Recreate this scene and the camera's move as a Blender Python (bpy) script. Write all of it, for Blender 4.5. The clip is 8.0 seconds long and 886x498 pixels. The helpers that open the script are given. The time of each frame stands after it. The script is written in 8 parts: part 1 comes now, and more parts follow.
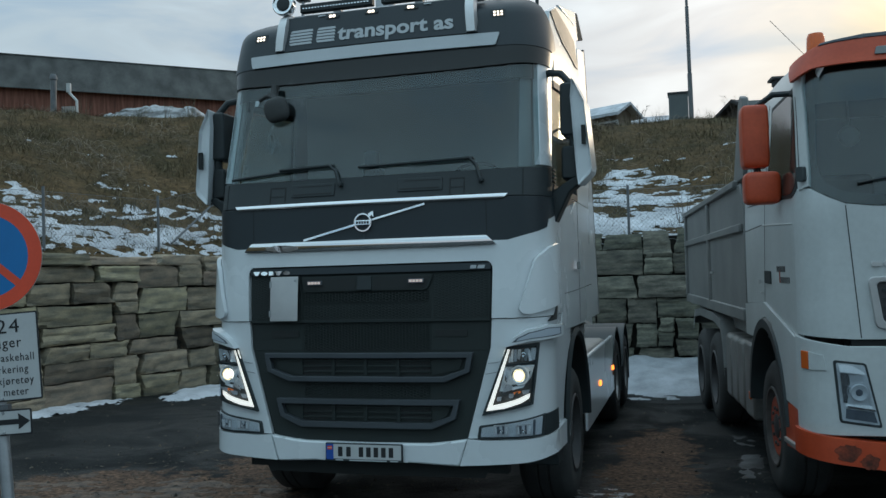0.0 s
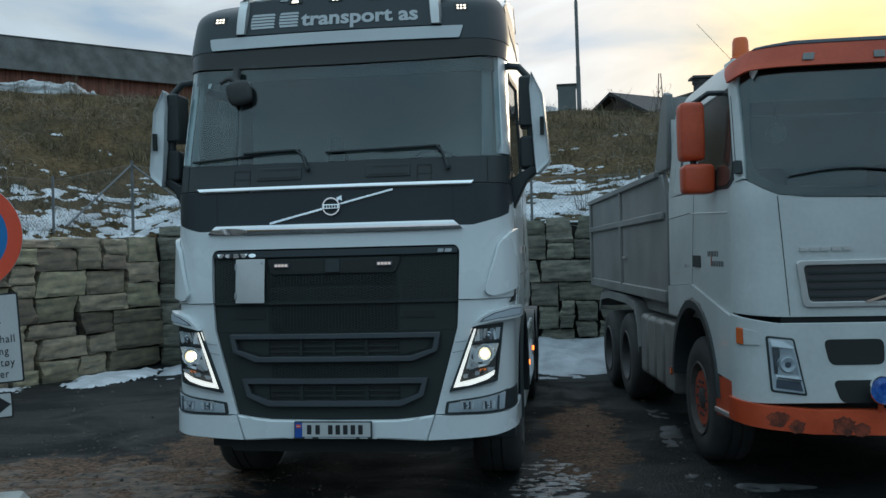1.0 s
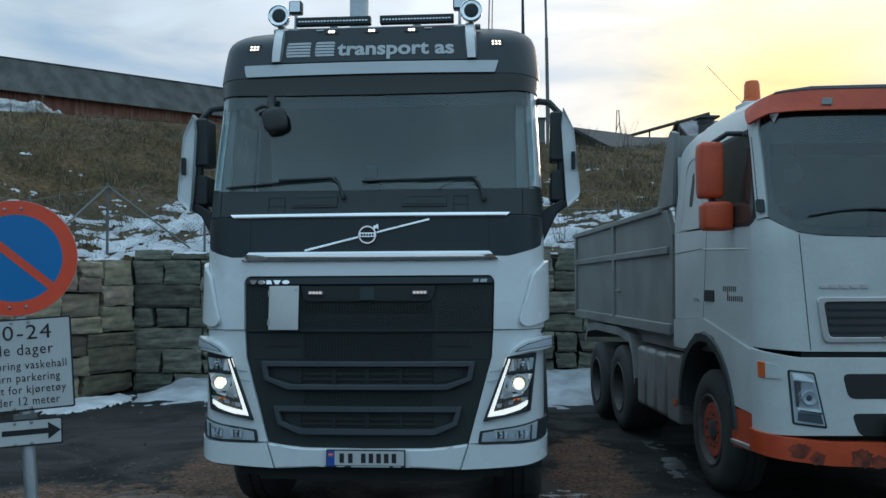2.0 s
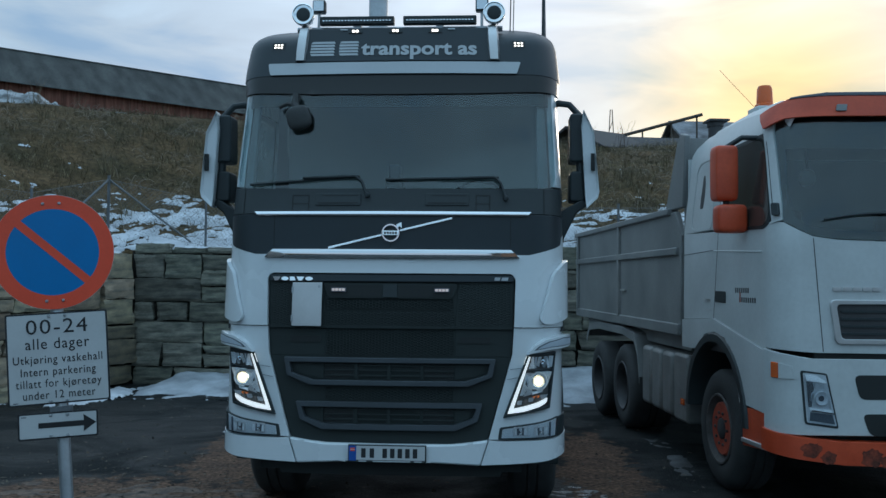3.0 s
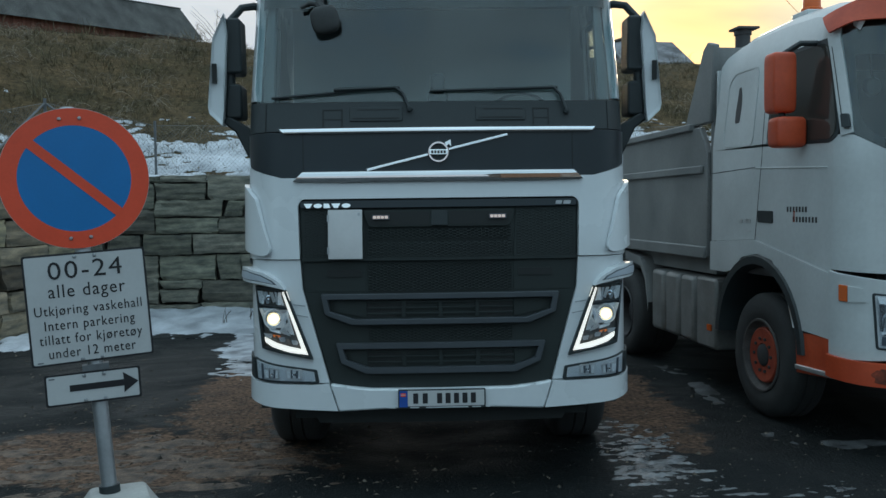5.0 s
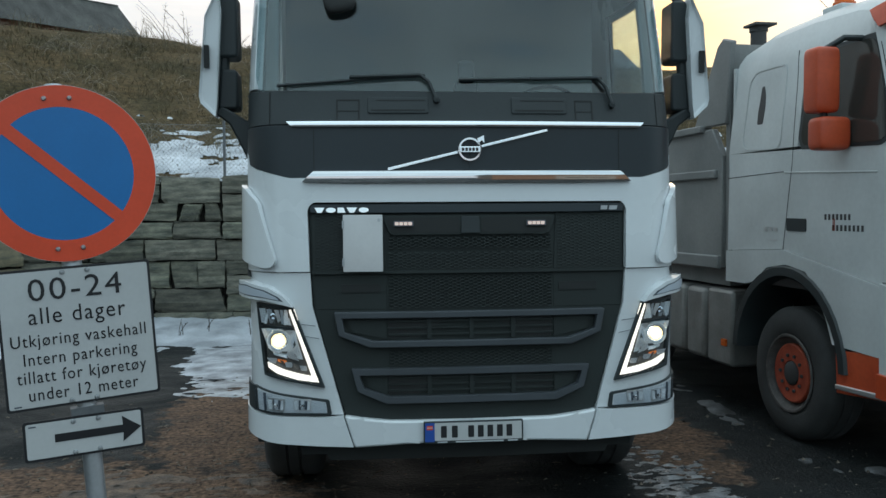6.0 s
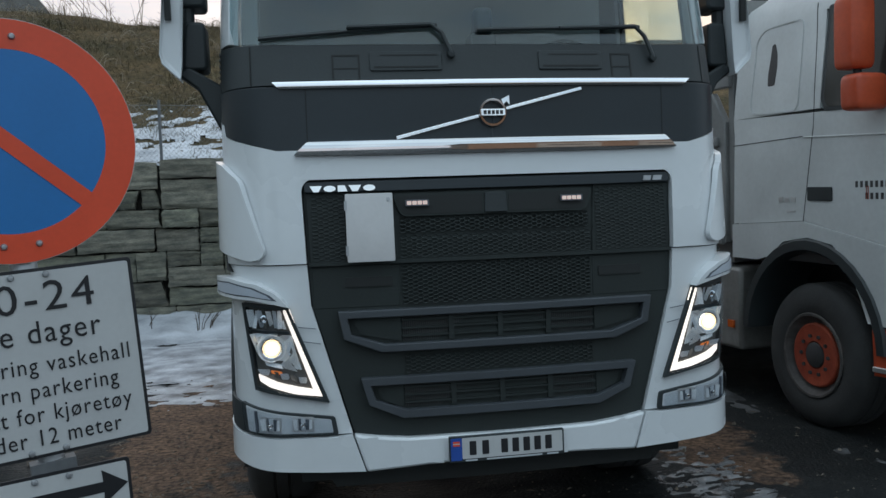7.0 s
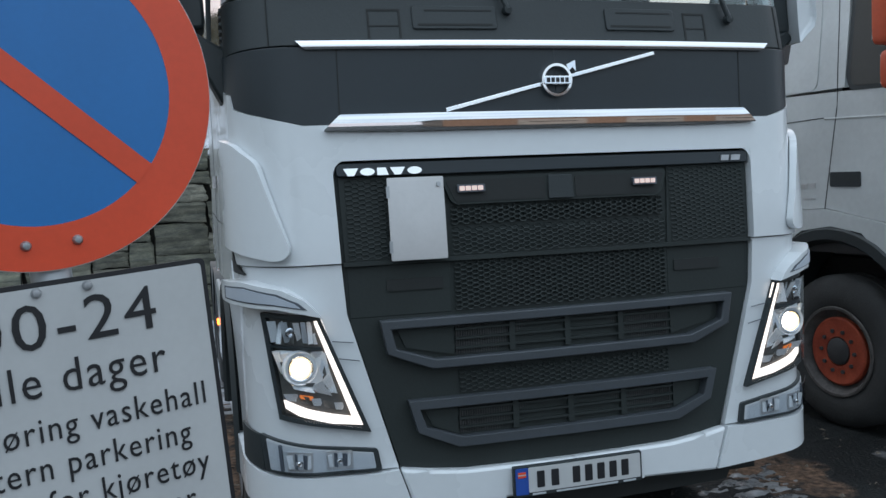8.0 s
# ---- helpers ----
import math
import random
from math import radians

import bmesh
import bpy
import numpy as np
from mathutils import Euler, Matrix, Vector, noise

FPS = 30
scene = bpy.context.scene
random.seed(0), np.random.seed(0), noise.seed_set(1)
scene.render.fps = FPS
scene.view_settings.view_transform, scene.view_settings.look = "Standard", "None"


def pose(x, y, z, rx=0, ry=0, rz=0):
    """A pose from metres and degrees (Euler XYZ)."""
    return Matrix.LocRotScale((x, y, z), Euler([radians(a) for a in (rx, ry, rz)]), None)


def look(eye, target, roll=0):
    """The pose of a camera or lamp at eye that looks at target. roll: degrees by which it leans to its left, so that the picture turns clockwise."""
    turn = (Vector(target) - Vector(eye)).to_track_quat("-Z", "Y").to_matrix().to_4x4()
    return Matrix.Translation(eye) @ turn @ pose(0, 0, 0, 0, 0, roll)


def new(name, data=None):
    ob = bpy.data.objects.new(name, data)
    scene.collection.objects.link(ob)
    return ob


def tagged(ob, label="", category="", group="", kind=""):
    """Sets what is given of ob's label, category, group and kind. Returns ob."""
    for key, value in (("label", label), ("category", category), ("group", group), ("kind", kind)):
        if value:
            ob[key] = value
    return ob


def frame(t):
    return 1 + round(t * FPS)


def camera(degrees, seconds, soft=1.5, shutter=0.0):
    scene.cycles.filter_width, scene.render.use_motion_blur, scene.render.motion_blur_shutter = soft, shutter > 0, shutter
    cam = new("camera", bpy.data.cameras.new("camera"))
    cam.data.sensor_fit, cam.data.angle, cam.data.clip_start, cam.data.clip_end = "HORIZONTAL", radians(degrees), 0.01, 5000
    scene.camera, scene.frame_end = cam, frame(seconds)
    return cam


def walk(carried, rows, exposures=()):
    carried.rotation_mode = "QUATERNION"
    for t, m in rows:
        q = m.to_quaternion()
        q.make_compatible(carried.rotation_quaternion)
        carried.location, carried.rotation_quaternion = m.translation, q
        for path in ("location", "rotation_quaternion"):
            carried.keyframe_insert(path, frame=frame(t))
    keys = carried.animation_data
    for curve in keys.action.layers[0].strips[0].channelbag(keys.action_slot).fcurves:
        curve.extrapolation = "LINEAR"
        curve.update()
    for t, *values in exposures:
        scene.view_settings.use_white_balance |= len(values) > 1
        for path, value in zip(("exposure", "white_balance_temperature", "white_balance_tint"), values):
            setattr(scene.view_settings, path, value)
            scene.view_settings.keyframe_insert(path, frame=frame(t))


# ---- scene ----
cam = camera(53.8, 8.0)
PATH = [
    (0, (2.174, -5.581, 1.793), (1.626, -3.658, 1.85), -1.6),
    (0.5, (1.872, -5.782, 1.785), (1.475, -3.822, 1.791), -1.7),
    (1, (1.588, -5.95, 1.794), (1.324, -3.967, 1.81), -1.4),
    (1.5, (1.302, -5.998, 1.806), (1.111, -4.008, 1.877), -0.8),
    (1.7, (1.158, -6.028, 1.805), (0.993, -4.036, 1.887), -0.7),
    (2.8, (0.769, -6.187, 1.827), (0.65, -4.192, 1.902), 0.3),
    (3, (0.744, -6.187, 1.82), (0.627, -4.192, 1.893), 0.4),
    (3.5, (0.544, -6.046, 1.801), (0.433, -4.05, 1.845), 0.5),
    (4, (0.316, -5.881, 1.813), (0.253, -3.882, 1.792), -0.0),
    (4.5, (0.028, -5.722, 1.813), (0.064, -3.724, 1.728), -0.4),
    (4.7, (-0.035, -5.654, 1.816), (0.014, -3.657, 1.719), -0.6),
    (5.8, (-0.516, -4.927, 1.816), (-0.39, -2.933, 1.72), -0.5),
    (6, (-0.627, -4.776, 1.819), (-0.432, -2.787, 1.733), -0.4),
    (6.5, (-0.808, -4.383, 1.801), (-0.503, -2.408, 1.712), -1.0),
    (7, (-0.971, -3.953, 1.798), (-0.621, -1.988, 1.668), -1.9),
    (7.5, (-1.207, -3.574, 1.789), (-0.741, -1.635, 1.637), -1.8),
    (8, (-1.413, -3.163, 1.767), (-0.865, -1.245, 1.622), -2.4),
]
EXPOSURES = [
    (0.0, -0.54, 6450, 7), (1.0, -0.51, 6400, 7), (1.5, -0.44, 6300, 7), (3.0, -0.62, 5650, 6), (3.5, -0.68, 5650, 7), (4.5, -0.62, 6050, 7),
    (6.0, -0.10, 7050, 11), (6.5, -0.19, 7050, 14), (7.0, -0.21, 7100, 18), (7.5, 0.05, 7100, 20), (8.0, 0.19, 7100, 22)]
walk(cam, [(t, look(eye, target, roll)) for t, eye, target, roll in PATH], EXPOSURES)

# ---- light ----
SUN_AZ, SUN_EL = 17.5, 10.0   # degrees from +y towards +x, and above the horizon
SKY, SUN = 0.10, 0.9
world = bpy.data.worlds.new("world")
scene.world = world
world.use_nodes = True
wn, wl = world.node_tree.nodes, world.node_tree.links
wn.clear()
w_out = wn.new("ShaderNodeOutputWorld")
w_bg = wn.new("ShaderNodeBackground")
w_sky = wn.new("ShaderNodeTexSky")
w_sky.sky_type = "NISHITA"
w_sky.sun_disc = False
w_sky.sun_elevation = radians(SUN_EL)
w_sky.sun_rotation = radians(SUN_AZ)
w_sky.dust_density, w_sky.air_density, w_sky.ozone_density = 2.0, 1.0, 1.5
w_co = wn.new("ShaderNodeTexCoord")
w_map = wn.new("ShaderNodeMapping")
w_map.inputs["Scale"].default_value = (1.6, 1.6, 6.0)
w_noise = wn.new("ShaderNodeTexNoise")
w_noise.inputs["Scale"].default_value = 1.7
w_noise.inputs["Detail"].default_value = 7.0
w_noise.inputs["Distortion"].default_value = 0.4
w_ramp = wn.new("ShaderNodeValToRGB")
w_ramp.color_ramp.elements[0].position, w_ramp.color_ramp.elements[1].position = 0.02, 0.30
# thin evening cloud: pale grey-violet away from the sun, warm towards it
w_dot = wn.new("ShaderNodeVectorMath")
w_dot.operation = "DOT_PRODUCT"
_a, _e = radians(SUN_AZ), radians(SUN_EL)
w_dot.inputs[1].default_value = (math.sin(_a) * math.cos(_e), math.cos(_a) * math.cos(_e), math.sin(_e))
w_warm = wn.new("ShaderNodeValToRGB")
w_warm.color_ramp.elements[0].position, w_warm.color_ramp.elements[0].color = 0.0, (5.7, 8.2, 9.8, 1)
w_warm.color_ramp.elements[1].position, w_warm.color_ramp.elements[1].color = 1.0, (19.0, 13.6, 6.2, 1)
for _p, _c in ((0.70, (7.0, 8.5, 9.6, 1)), (0.90, (9.8, 10.6, 11.2, 1)), (0.962, (12.4, 12.6, 12.6, 1)), (0.984, (14.2, 13.4, 11.8, 1)), (0.995, (16.8, 13.8, 9.0, 1))):
    _el = w_warm.color_ramp.elements.new(_p)
    _el.color = _c
w_mix = wn.new("ShaderNodeMixRGB")
wl.new(w_co.outputs["Generated"], w_map.inputs["Vector"])
wl.new(w_map.outputs["Vector"], w_noise.inputs["Vector"])
wl.new(w_noise.outputs["Fac"], w_ramp.inputs["Fac"])
wl.new(w_co.outputs["Generated"], w_dot.inputs[0])
wl.new(w_dot.outputs["Value"], w_warm.inputs["Fac"])
wl.new(w_ramp.outputs["Color"], w_mix.inputs["Fac"])
wl.new(w_sky.outputs["Color"], w_mix.inputs["Color1"])
# darker and lighter cloud bodies
w_body = wn.new("ShaderNodeTexNoise")
w_body.inputs["Scale"].default_value, w_body.inputs["Detail"].default_value, w_body.inputs["Distortion"].default_value = 2.6, 6.0, 0.6
w_range = wn.new("ShaderNodeValToRGB")
w_range.color_ramp.elements[0].position, w_range.color_ramp.elements[0].color = 0.30, (0.69, 0.76, 0.86, 1)
w_range.color_ramp.elements[1].position, w_range.color_ramp.elements[1].color = 0.68, (1.16, 1.14, 1.13, 1)
_el = w_range.color_ramp.elements.new(0.48)
_el.color = (0.98, 0.94, 0.93, 1)
w_cloud = wn.new("ShaderNodeVectorMath")
w_cloud.operation = "MULTIPLY"
wl.new(w_map.outputs["Vector"], w_body.inputs["Vector"])
wl.new(w_body.outputs["Fac"], w_range.inputs["Fac"])
wl.new(w_warm.outputs["Color"], w_cloud.inputs[0])
wl.new(w_range.outputs["Color"], w_cloud.inputs[1])
wl.new(w_cloud.outputs["Vector"], w_mix.inputs["Color2"])
# an overcast sky grows brighter towards the zenith
w_sep = wn.new("ShaderNodeSeparateXYZ")
w_sq = wn.new("ShaderNodeMath")
w_sq.operation = "MULTIPLY"
w_gain = wn.new("ShaderNodeMath")
w_gain.operation = "MULTIPLY_ADD"
w_gain.inputs[1].default_value, w_gain.inputs[2].default_value = 1.2, 1.0
w_lift = wn.new("ShaderNodeVectorMath")
w_lift.operation = "SCALE"
wl.new(w_co.outputs["Generated"], w_sep.inputs["Vector"])
wl.new(w_sep.outputs["Z"], w_sq.inputs[0])
wl.new(w_sep.outputs["Z"], w_sq.inputs[1])
wl.new(w_sq.outputs["Value"], w_gain.inputs[0])
wl.new(w_mix.outputs["Color"], w_lift.inputs[0])
wl.new(w_gain.outputs["Value"], w_lift.inputs["Scale"])
wl.new(w_lift.outputs["Vector"], w_bg.inputs["Color"])
w_bg.inputs["Strength"].default_value = SKY
wl.new(w_bg.outputs["Background"], w_out.inputs["Surface"])

sun_data = bpy.data.lights.new("sun", "SUN")
sun_data.energy, sun_data.angle, sun_data.color = SUN, radians(12), (1.0, 0.80, 0.58)
sun = new("sun", sun_data)
sun.matrix_world = look((30 * math.sin(_a), 30 * math.cos(_a), 30 * math.tan(_e)), (0, 0, 0))

# ---- materials ----
def nodes_of(m):
    m.use_nodes = True
    return m.node_tree.nodes, m.node_tree.links, m.node_tree.nodes["Principled BSDF"]


def mat(name, color, rough=0.5, metal=0.0, vary=0.12, big=1.5, small=60.0, bump=0.05, tint=None, spread=0.0, coat=0.0, rough_vary=0.08, stretch=(1, 1, 1)):
    """Two-scale surface: broad stains and fine grain in colour, gloss and relief."""
    m = bpy.data.materials.new(name)
    n, l, b = nodes_of(m)
    co = n.new("ShaderNodeTexCoord")
    mp = n.new("ShaderNodeMapping")
    mp.inputs["Scale"].default_value = stretch
    l.new(co.outputs["Object"], mp.inputs["Vector"])
    tex = []
    for s, d in ((big, 5.0), (small, 3.0)):
        t = n.new("ShaderNodeTexNoise")
        t.inputs["Scale"].default_value, t.inputs["Detail"].default_value = s, d
        l.new(mp.outputs["Vector"], t.inputs["Vector"])
        tex.append(t)
    ramp = n.new("ShaderNodeValToRGB")
    e = ramp.color_ramp.elements
    e[0].position, e[1].position = 0.3, 0.7
    tint = tint or color
    e[0].color = (*[c * (1 - vary) for c in color], 1)
    e[1].color = (*[min(1, c * (1 + vary)) for c in tint], 1)
    l.new(tex[0].outputs["Fac"], ramp.inputs["Fac"])
    grain = n.new("ShaderNodeMixRGB")
    grain.blend_type = "MULTIPLY"
    grain.inputs["Fac"].default_value = min(1.0, vary * 1.5)
    l.new(ramp.outputs["Color"], grain.inputs["Color1"])
    l.new(tex[1].outputs["Fac"], grain.inputs["Color2"])
    last = grain
    if spread:
        info = n.new("ShaderNodeObjectInfo")
        hsv = n.new("ShaderNodeHueSaturation")
        mul = n.new("ShaderNodeMapRange")
        mul.inputs["To Min"].default_value, mul.inputs["To Max"].default_value = 1 - spread, 1 + spread
        l.new(info.outputs["Random"], mul.inputs["Value"])
        l.new(mul.outputs["Result"], hsv.inputs["Value"])
        sev, fra, hue = n.new("ShaderNodeMath"), n.new("ShaderNodeMath"), n.new("ShaderNodeMapRange")
        sev.operation, fra.operation = "MULTIPLY", "FRACT"
        sev.inputs[1].default_value = 7.31
        hue.inputs["To Min"].default_value, hue.inputs["To Max"].default_value = 0.475, 0.525
        l.new(info.outputs["Random"], sev.inputs[0])
        l.new(sev.outputs["Value"], fra.inputs[0])
        l.new(fra.outputs["Value"], hue.inputs["Value"])
        l.new(hue.outputs["Result"], hsv.inputs["Hue"])
        l.new(last.outputs["Color"], hsv.inputs["Color"])
        last = hsv
    l.new(last.outputs["Color"], b.inputs["Base Color"])
    rr = n.new("ShaderNodeMapRange")
    rr.inputs["To Min"].default_value, rr.inputs["To Max"].default_value = max(0.0, rough - rough_vary), min(1.0, rough + rough_vary)
    l.new(tex[0].outputs["Fac"], rr.inputs["Value"])
    l.new(rr.outputs["Result"], b.inputs["Roughness"])
    b.inputs["Metallic"].default_value = metal
    b.inputs["Coat Weight"].default_value = coat
    b.inputs["Coat Roughness"].default_value = 0.08
    if bump:
        bp = n.new("ShaderNodeBump")
        bp.inputs["Strength"].default_value, bp.inputs["Distance"].default_value = bump, 0.02
        l.new(tex[1].outputs["Fac"], bp.inputs["Height"])
        l.new(bp.outputs["Normal"], b.inputs["Normal"])
    return m


def glass(name, tint, gloss=1.45):
    """Thin pane: clear tinted passage with a Fresnel gloss."""
    m = bpy.data.materials.new(name)
    m.use_nodes = True
    n, l = m.node_tree.nodes, m.node_tree.links
    n.clear()
    out, mix = n.new("ShaderNodeOutputMaterial"), n.new("ShaderNodeMixShader")
    tr, gl, fr = n.new("ShaderNodeBsdfTransparent"), n.new("ShaderNodeBsdfGlossy"), n.new("ShaderNodeLayerWeight")
    tr.inputs["Color"].default_value = (*tint, 1)
    gl.inputs["Roughness"].default_value = 0.02
    fr.inputs["Blend"].default_value = 0.5
    f0 = ((gloss - 1) / (gloss + 1)) ** 2
    pw, ma = n.new("ShaderNodeMath"), n.new("ShaderNodeMath")
    pw.operation, ma.operation = "POWER", "MULTIPLY_ADD"
    pw.inputs[1].default_value, ma.inputs[1].default_value, ma.inputs[2].default_value = 5.0, 1 - f0, f0
    l.new(fr.outputs["Facing"], pw.inputs[0])
    l.new(pw.outputs["Value"], ma.inputs[0])
    l.new(ma.outputs["Value"], mix.inputs["Fac"])
    l.new(tr.outputs["BSDF"], mix.inputs[1])
    l.new(gl.outputs["BSDF"], mix.inputs[2])
    l.new(mix.outputs["Shader"], out.inputs["Surface"])
    return m


def glow(name, color, strength):
    m = bpy.data.materials.new(name)
    n, l, b = nodes_of(m)
    b.inputs["Base Color"].default_value = (*color, 1)
    b.inputs["Emission Color"].default_value = (*color, 1)
    b.inputs["Emission Strength"].default_value = strength
    return m


M_WHITE = mat("white_paint", (0.69, 0.725, 0.745), 0.28, vary=0.03, big=1.2, small=25, bump=0.0, coat=0.6)
M_WHITE2 = mat("dusty_white_paint", (0.58, 0.61, 0.61), 0.42, vary=0.10, big=1.6, small=30, bump=0.02, coat=0.2)
M_BLACKPAINT = mat("black_paint", (0.017, 0.027, 0.034), 0.42, vary=0.10, big=2, small=40, bump=0.0)
M_PLASTIC = mat("black_plastic", (0.022, 0.031, 0.034), 0.55, vary=0.15, big=3, small=90, bump=0.04)
M_MESH = mat("grille_plastic", (0.017, 0.025, 0.024), 0.7, vary=0.15, big=3, small=90, bump=0.04)
M_PLASTIC_GREY = mat("grey_plastic", (0.085, 0.10, 0.12), 0.5, vary=0.10, big=3, small=90, bump=0.03)
M_INTAKE = mat("intake_plastic", (0.054, 0.064, 0.074), 0.5, vary=0.12, big=3, small=90, bump=0.03)
# near-black: the shade of gaps, cavities and the bumper's underside is in the colour
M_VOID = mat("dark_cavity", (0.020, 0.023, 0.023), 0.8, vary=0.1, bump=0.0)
M_CHROME = mat("chrome", (0.93, 0.94, 0.95), 0.035, metal=1.0, vary=0.03, bump=0.0, rough_vary=0.04)
M_STEEL = mat("galvanised_steel", (0.46, 0.48, 0.50), 0.45, metal=0.8, vary=0.15, big=6, small=50, bump=0.03)
M_ALU = mat("brushed_aluminium", (0.60, 0.60, 0.60), 0.38, metal=0.7, vary=0.06, big=4, small=60, bump=0.01)
M_RUBBER = mat("tyre_rubber", (0.048, 0.050, 0.050), 0.85, vary=0.25, big=6, small=70, bump=0.12)
M_GLASS = glass("windscreen_glass", (0.80, 0.87, 0.88), 1.62)
M_SIDEGLASS = glass("side_glass", (0.82, 0.86, 0.86), 1.5)
M_MIST = mat("window_mist", (0.50, 0.60, 0.62), 0.9, vary=0.2, big=2, small=30, bump=0.0)
M_MIST.node_tree.nodes["Principled BSDF"].inputs["Alpha"].default_value = 0.38
M_LENS = glass("lamp_lens", (0.93, 0.95, 0.97), 1.4)
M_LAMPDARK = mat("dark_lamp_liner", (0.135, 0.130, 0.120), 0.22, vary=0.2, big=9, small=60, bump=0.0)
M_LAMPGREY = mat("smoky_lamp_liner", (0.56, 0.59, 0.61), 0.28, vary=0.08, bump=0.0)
M_AMBERGLOW = glow("warm_amber", (1.0, 0.26, 0.05), 0.30)
M_LIPGREY = mat("blue_grey_plastic", (0.46, 0.51, 0.57), 0.35, vary=0.06, bump=0.0)
# non-metallic pale tone that paints the bright reflections inside the lamps
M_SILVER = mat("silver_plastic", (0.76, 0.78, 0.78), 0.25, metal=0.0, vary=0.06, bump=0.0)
M_REFLECT = mat("lamp_reflector", (0.70, 0.72, 0.75), 0.16, metal=1.0, vary=0.06, bump=0.0)
M_LAMP = glow("lit_lamp", (1.0, 0.82, 0.52), 1.3)
M_BULB = glow("lamp_core", (1.0, 0.93, 0.78), 9.0)
M_DRL = glow("lit_light_strip", (1.0, 0.95, 0.86), 1.2)
M_LED = glow("lit_led", (1.0, 0.86, 0.70), 4.0)
M_LEDDIM = glow("dim_led", (0.95, 0.70, 0.62), 0.25)
M_AMBERLIT = glow("lit_marker", (1.0, 0.22, 0.03), 5.0)
M_AMBER = mat("amber_plastic", (0.66, 0.12, 0.02), 0.25, vary=0.1, bump=0.0)
M_ORANGE = mat("orange_paint", (0.58, 0.070, 0.022), 0.42, vary=0.16, big=3, small=40, bump=0.03, tint=(0.62, 0.095, 0.034))
M_RIM = mat("dirty_orange_rim", (0.47, 0.058, 0.022), 0.7, vary=0.3, big=8, small=50, bump=0.05, tint=(0.46, 0.08, 0.035))
M_RINGDUST = mat("dusty_ring", (0.11, 0.10, 0.095), 0.8, vary=0.35, big=12, small=60, bump=0.05)
M_GREY = mat("grey_paint", (0.20, 0.21, 0.21), 0.5, vary=0.16, big=1.5, small=35, bump=0.03, tint=(0.24, 0.245, 0.24))
M_FRAME = mat("chassis_grey", (0.05, 0.05, 0.052), 0.6, vary=0.2, big=4, small=50, bump=0.05)
M_TANK = mat("dusty_aluminium_tank", (0.26, 0.26, 0.25), 0.5, metal=0.4, vary=0.2, big=4, small=40, bump=0.04)
M_MIRRORBACK = mat("dusty_mirror_back", (0.055, 0.058, 0.058), 0.75, vary=0.2, big=8, small=60, bump=0.03)
M_DARKGLASS = mat("dark_side_glass", (0.046, 0.047, 0.043), 0.14, vary=0.1, bump=0.0)
M_TRIM = mat("cab_trim", (0.05, 0.053, 0.056), 0.7, vary=0.1, bump=0.03)
M_SEAT = mat("seat_cloth", (0.035, 0.036, 0.04), 0.9, vary=0.2, small=120, bump=0.08)
M_CURTAIN = mat("pale_pillar_trim", (0.40, 0.43, 0.42), 0.8, vary=0.1, bump=0.03)
M_BLUE = mat("sign_blue", (0.004, 0.170, 0.46), 0.38, vary=0.05, big=5, small=80, bump=0.0)
M_RED = mat("sign_red", (0.80, 0.082, 0.032), 0.38, vary=0.07, big=5, small=80, bump=0.0)
M_SIGNWHITE = mat("sign_white", (0.52, 0.53, 0.53), 0.4, vary=0.05, big=6, small=80, bump=0.0)
M_INK = mat("sign_ink", (0.016, 0.017, 0.02), 0.45, vary=0.08, bump=0.0)
M_DECAL = mat("white_lettering", (0.52, 0.55, 0.57), 0.4, vary=0.05, bump=0.0)
M_PLATEBLUE = mat("plate_blue", (0.015, 0.08, 0.36), 0.4, vary=0.05, bump=0.0)
M_BLUELENS = mat("blue_lamp_cover", (0.02, 0.10, 0.52), 0.12, vary=0.3, big=14, small=60, bump=0.0, tint=(0.10, 0.28, 0.75))
M_CONCRETE = mat("concrete", (0.40, 0.40, 0.38), 0.85, vary=0.18, big=5, small=70, bump=0.2)
M_STONE = mat("slate_stone", (0.158, 0.172, 0.148), 0.85, vary=0.40, big=3.0, small=26, bump=1.0, tint=(0.265, 0.255, 0.195), spread=0.34, stretch=(1, 1, 4.5))
M_SANDSTONE = mat("sandy_stone", (0.215, 0.212, 0.174), 0.85, vary=0.32, big=2.6, small=34, bump=0.8, tint=(0.37, 0.30, 0.20), spread=0.55, stretch=(1, 1, 3.5))
M_SOIL = mat("dark_soil", (0.030, 0.027, 0.022), 0.95, vary=0.3, big=3, small=30, bump=0.3)
M_SNOW = mat("old_snow", (0.48, 0.51, 0.55), 0.75, vary=0.16, big=2.0, small=30, bump=0.35, tint=(0.62, 0.65, 0.69))
M_FOOTSNOW = mat("dull_old_snow", (0.33, 0.355, 0.385), 0.75, vary=0.2, big=2.0, small=30, bump=0.4, tint=(0.46, 0.49, 0.53))
M_OLDSNOW = mat("grey_old_snow", (0.22, 0.235, 0.26), 0.6, vary=0.3, big=3.0, small=30, bump=0.4, tint=(0.46, 0.49, 0.53))
M_SLUSH = mat("grey_slush", (0.12, 0.128, 0.138), 0.45, vary=0.3, big=3.5, small=30, bump=0.4, tint=(0.42, 0.44, 0.47))


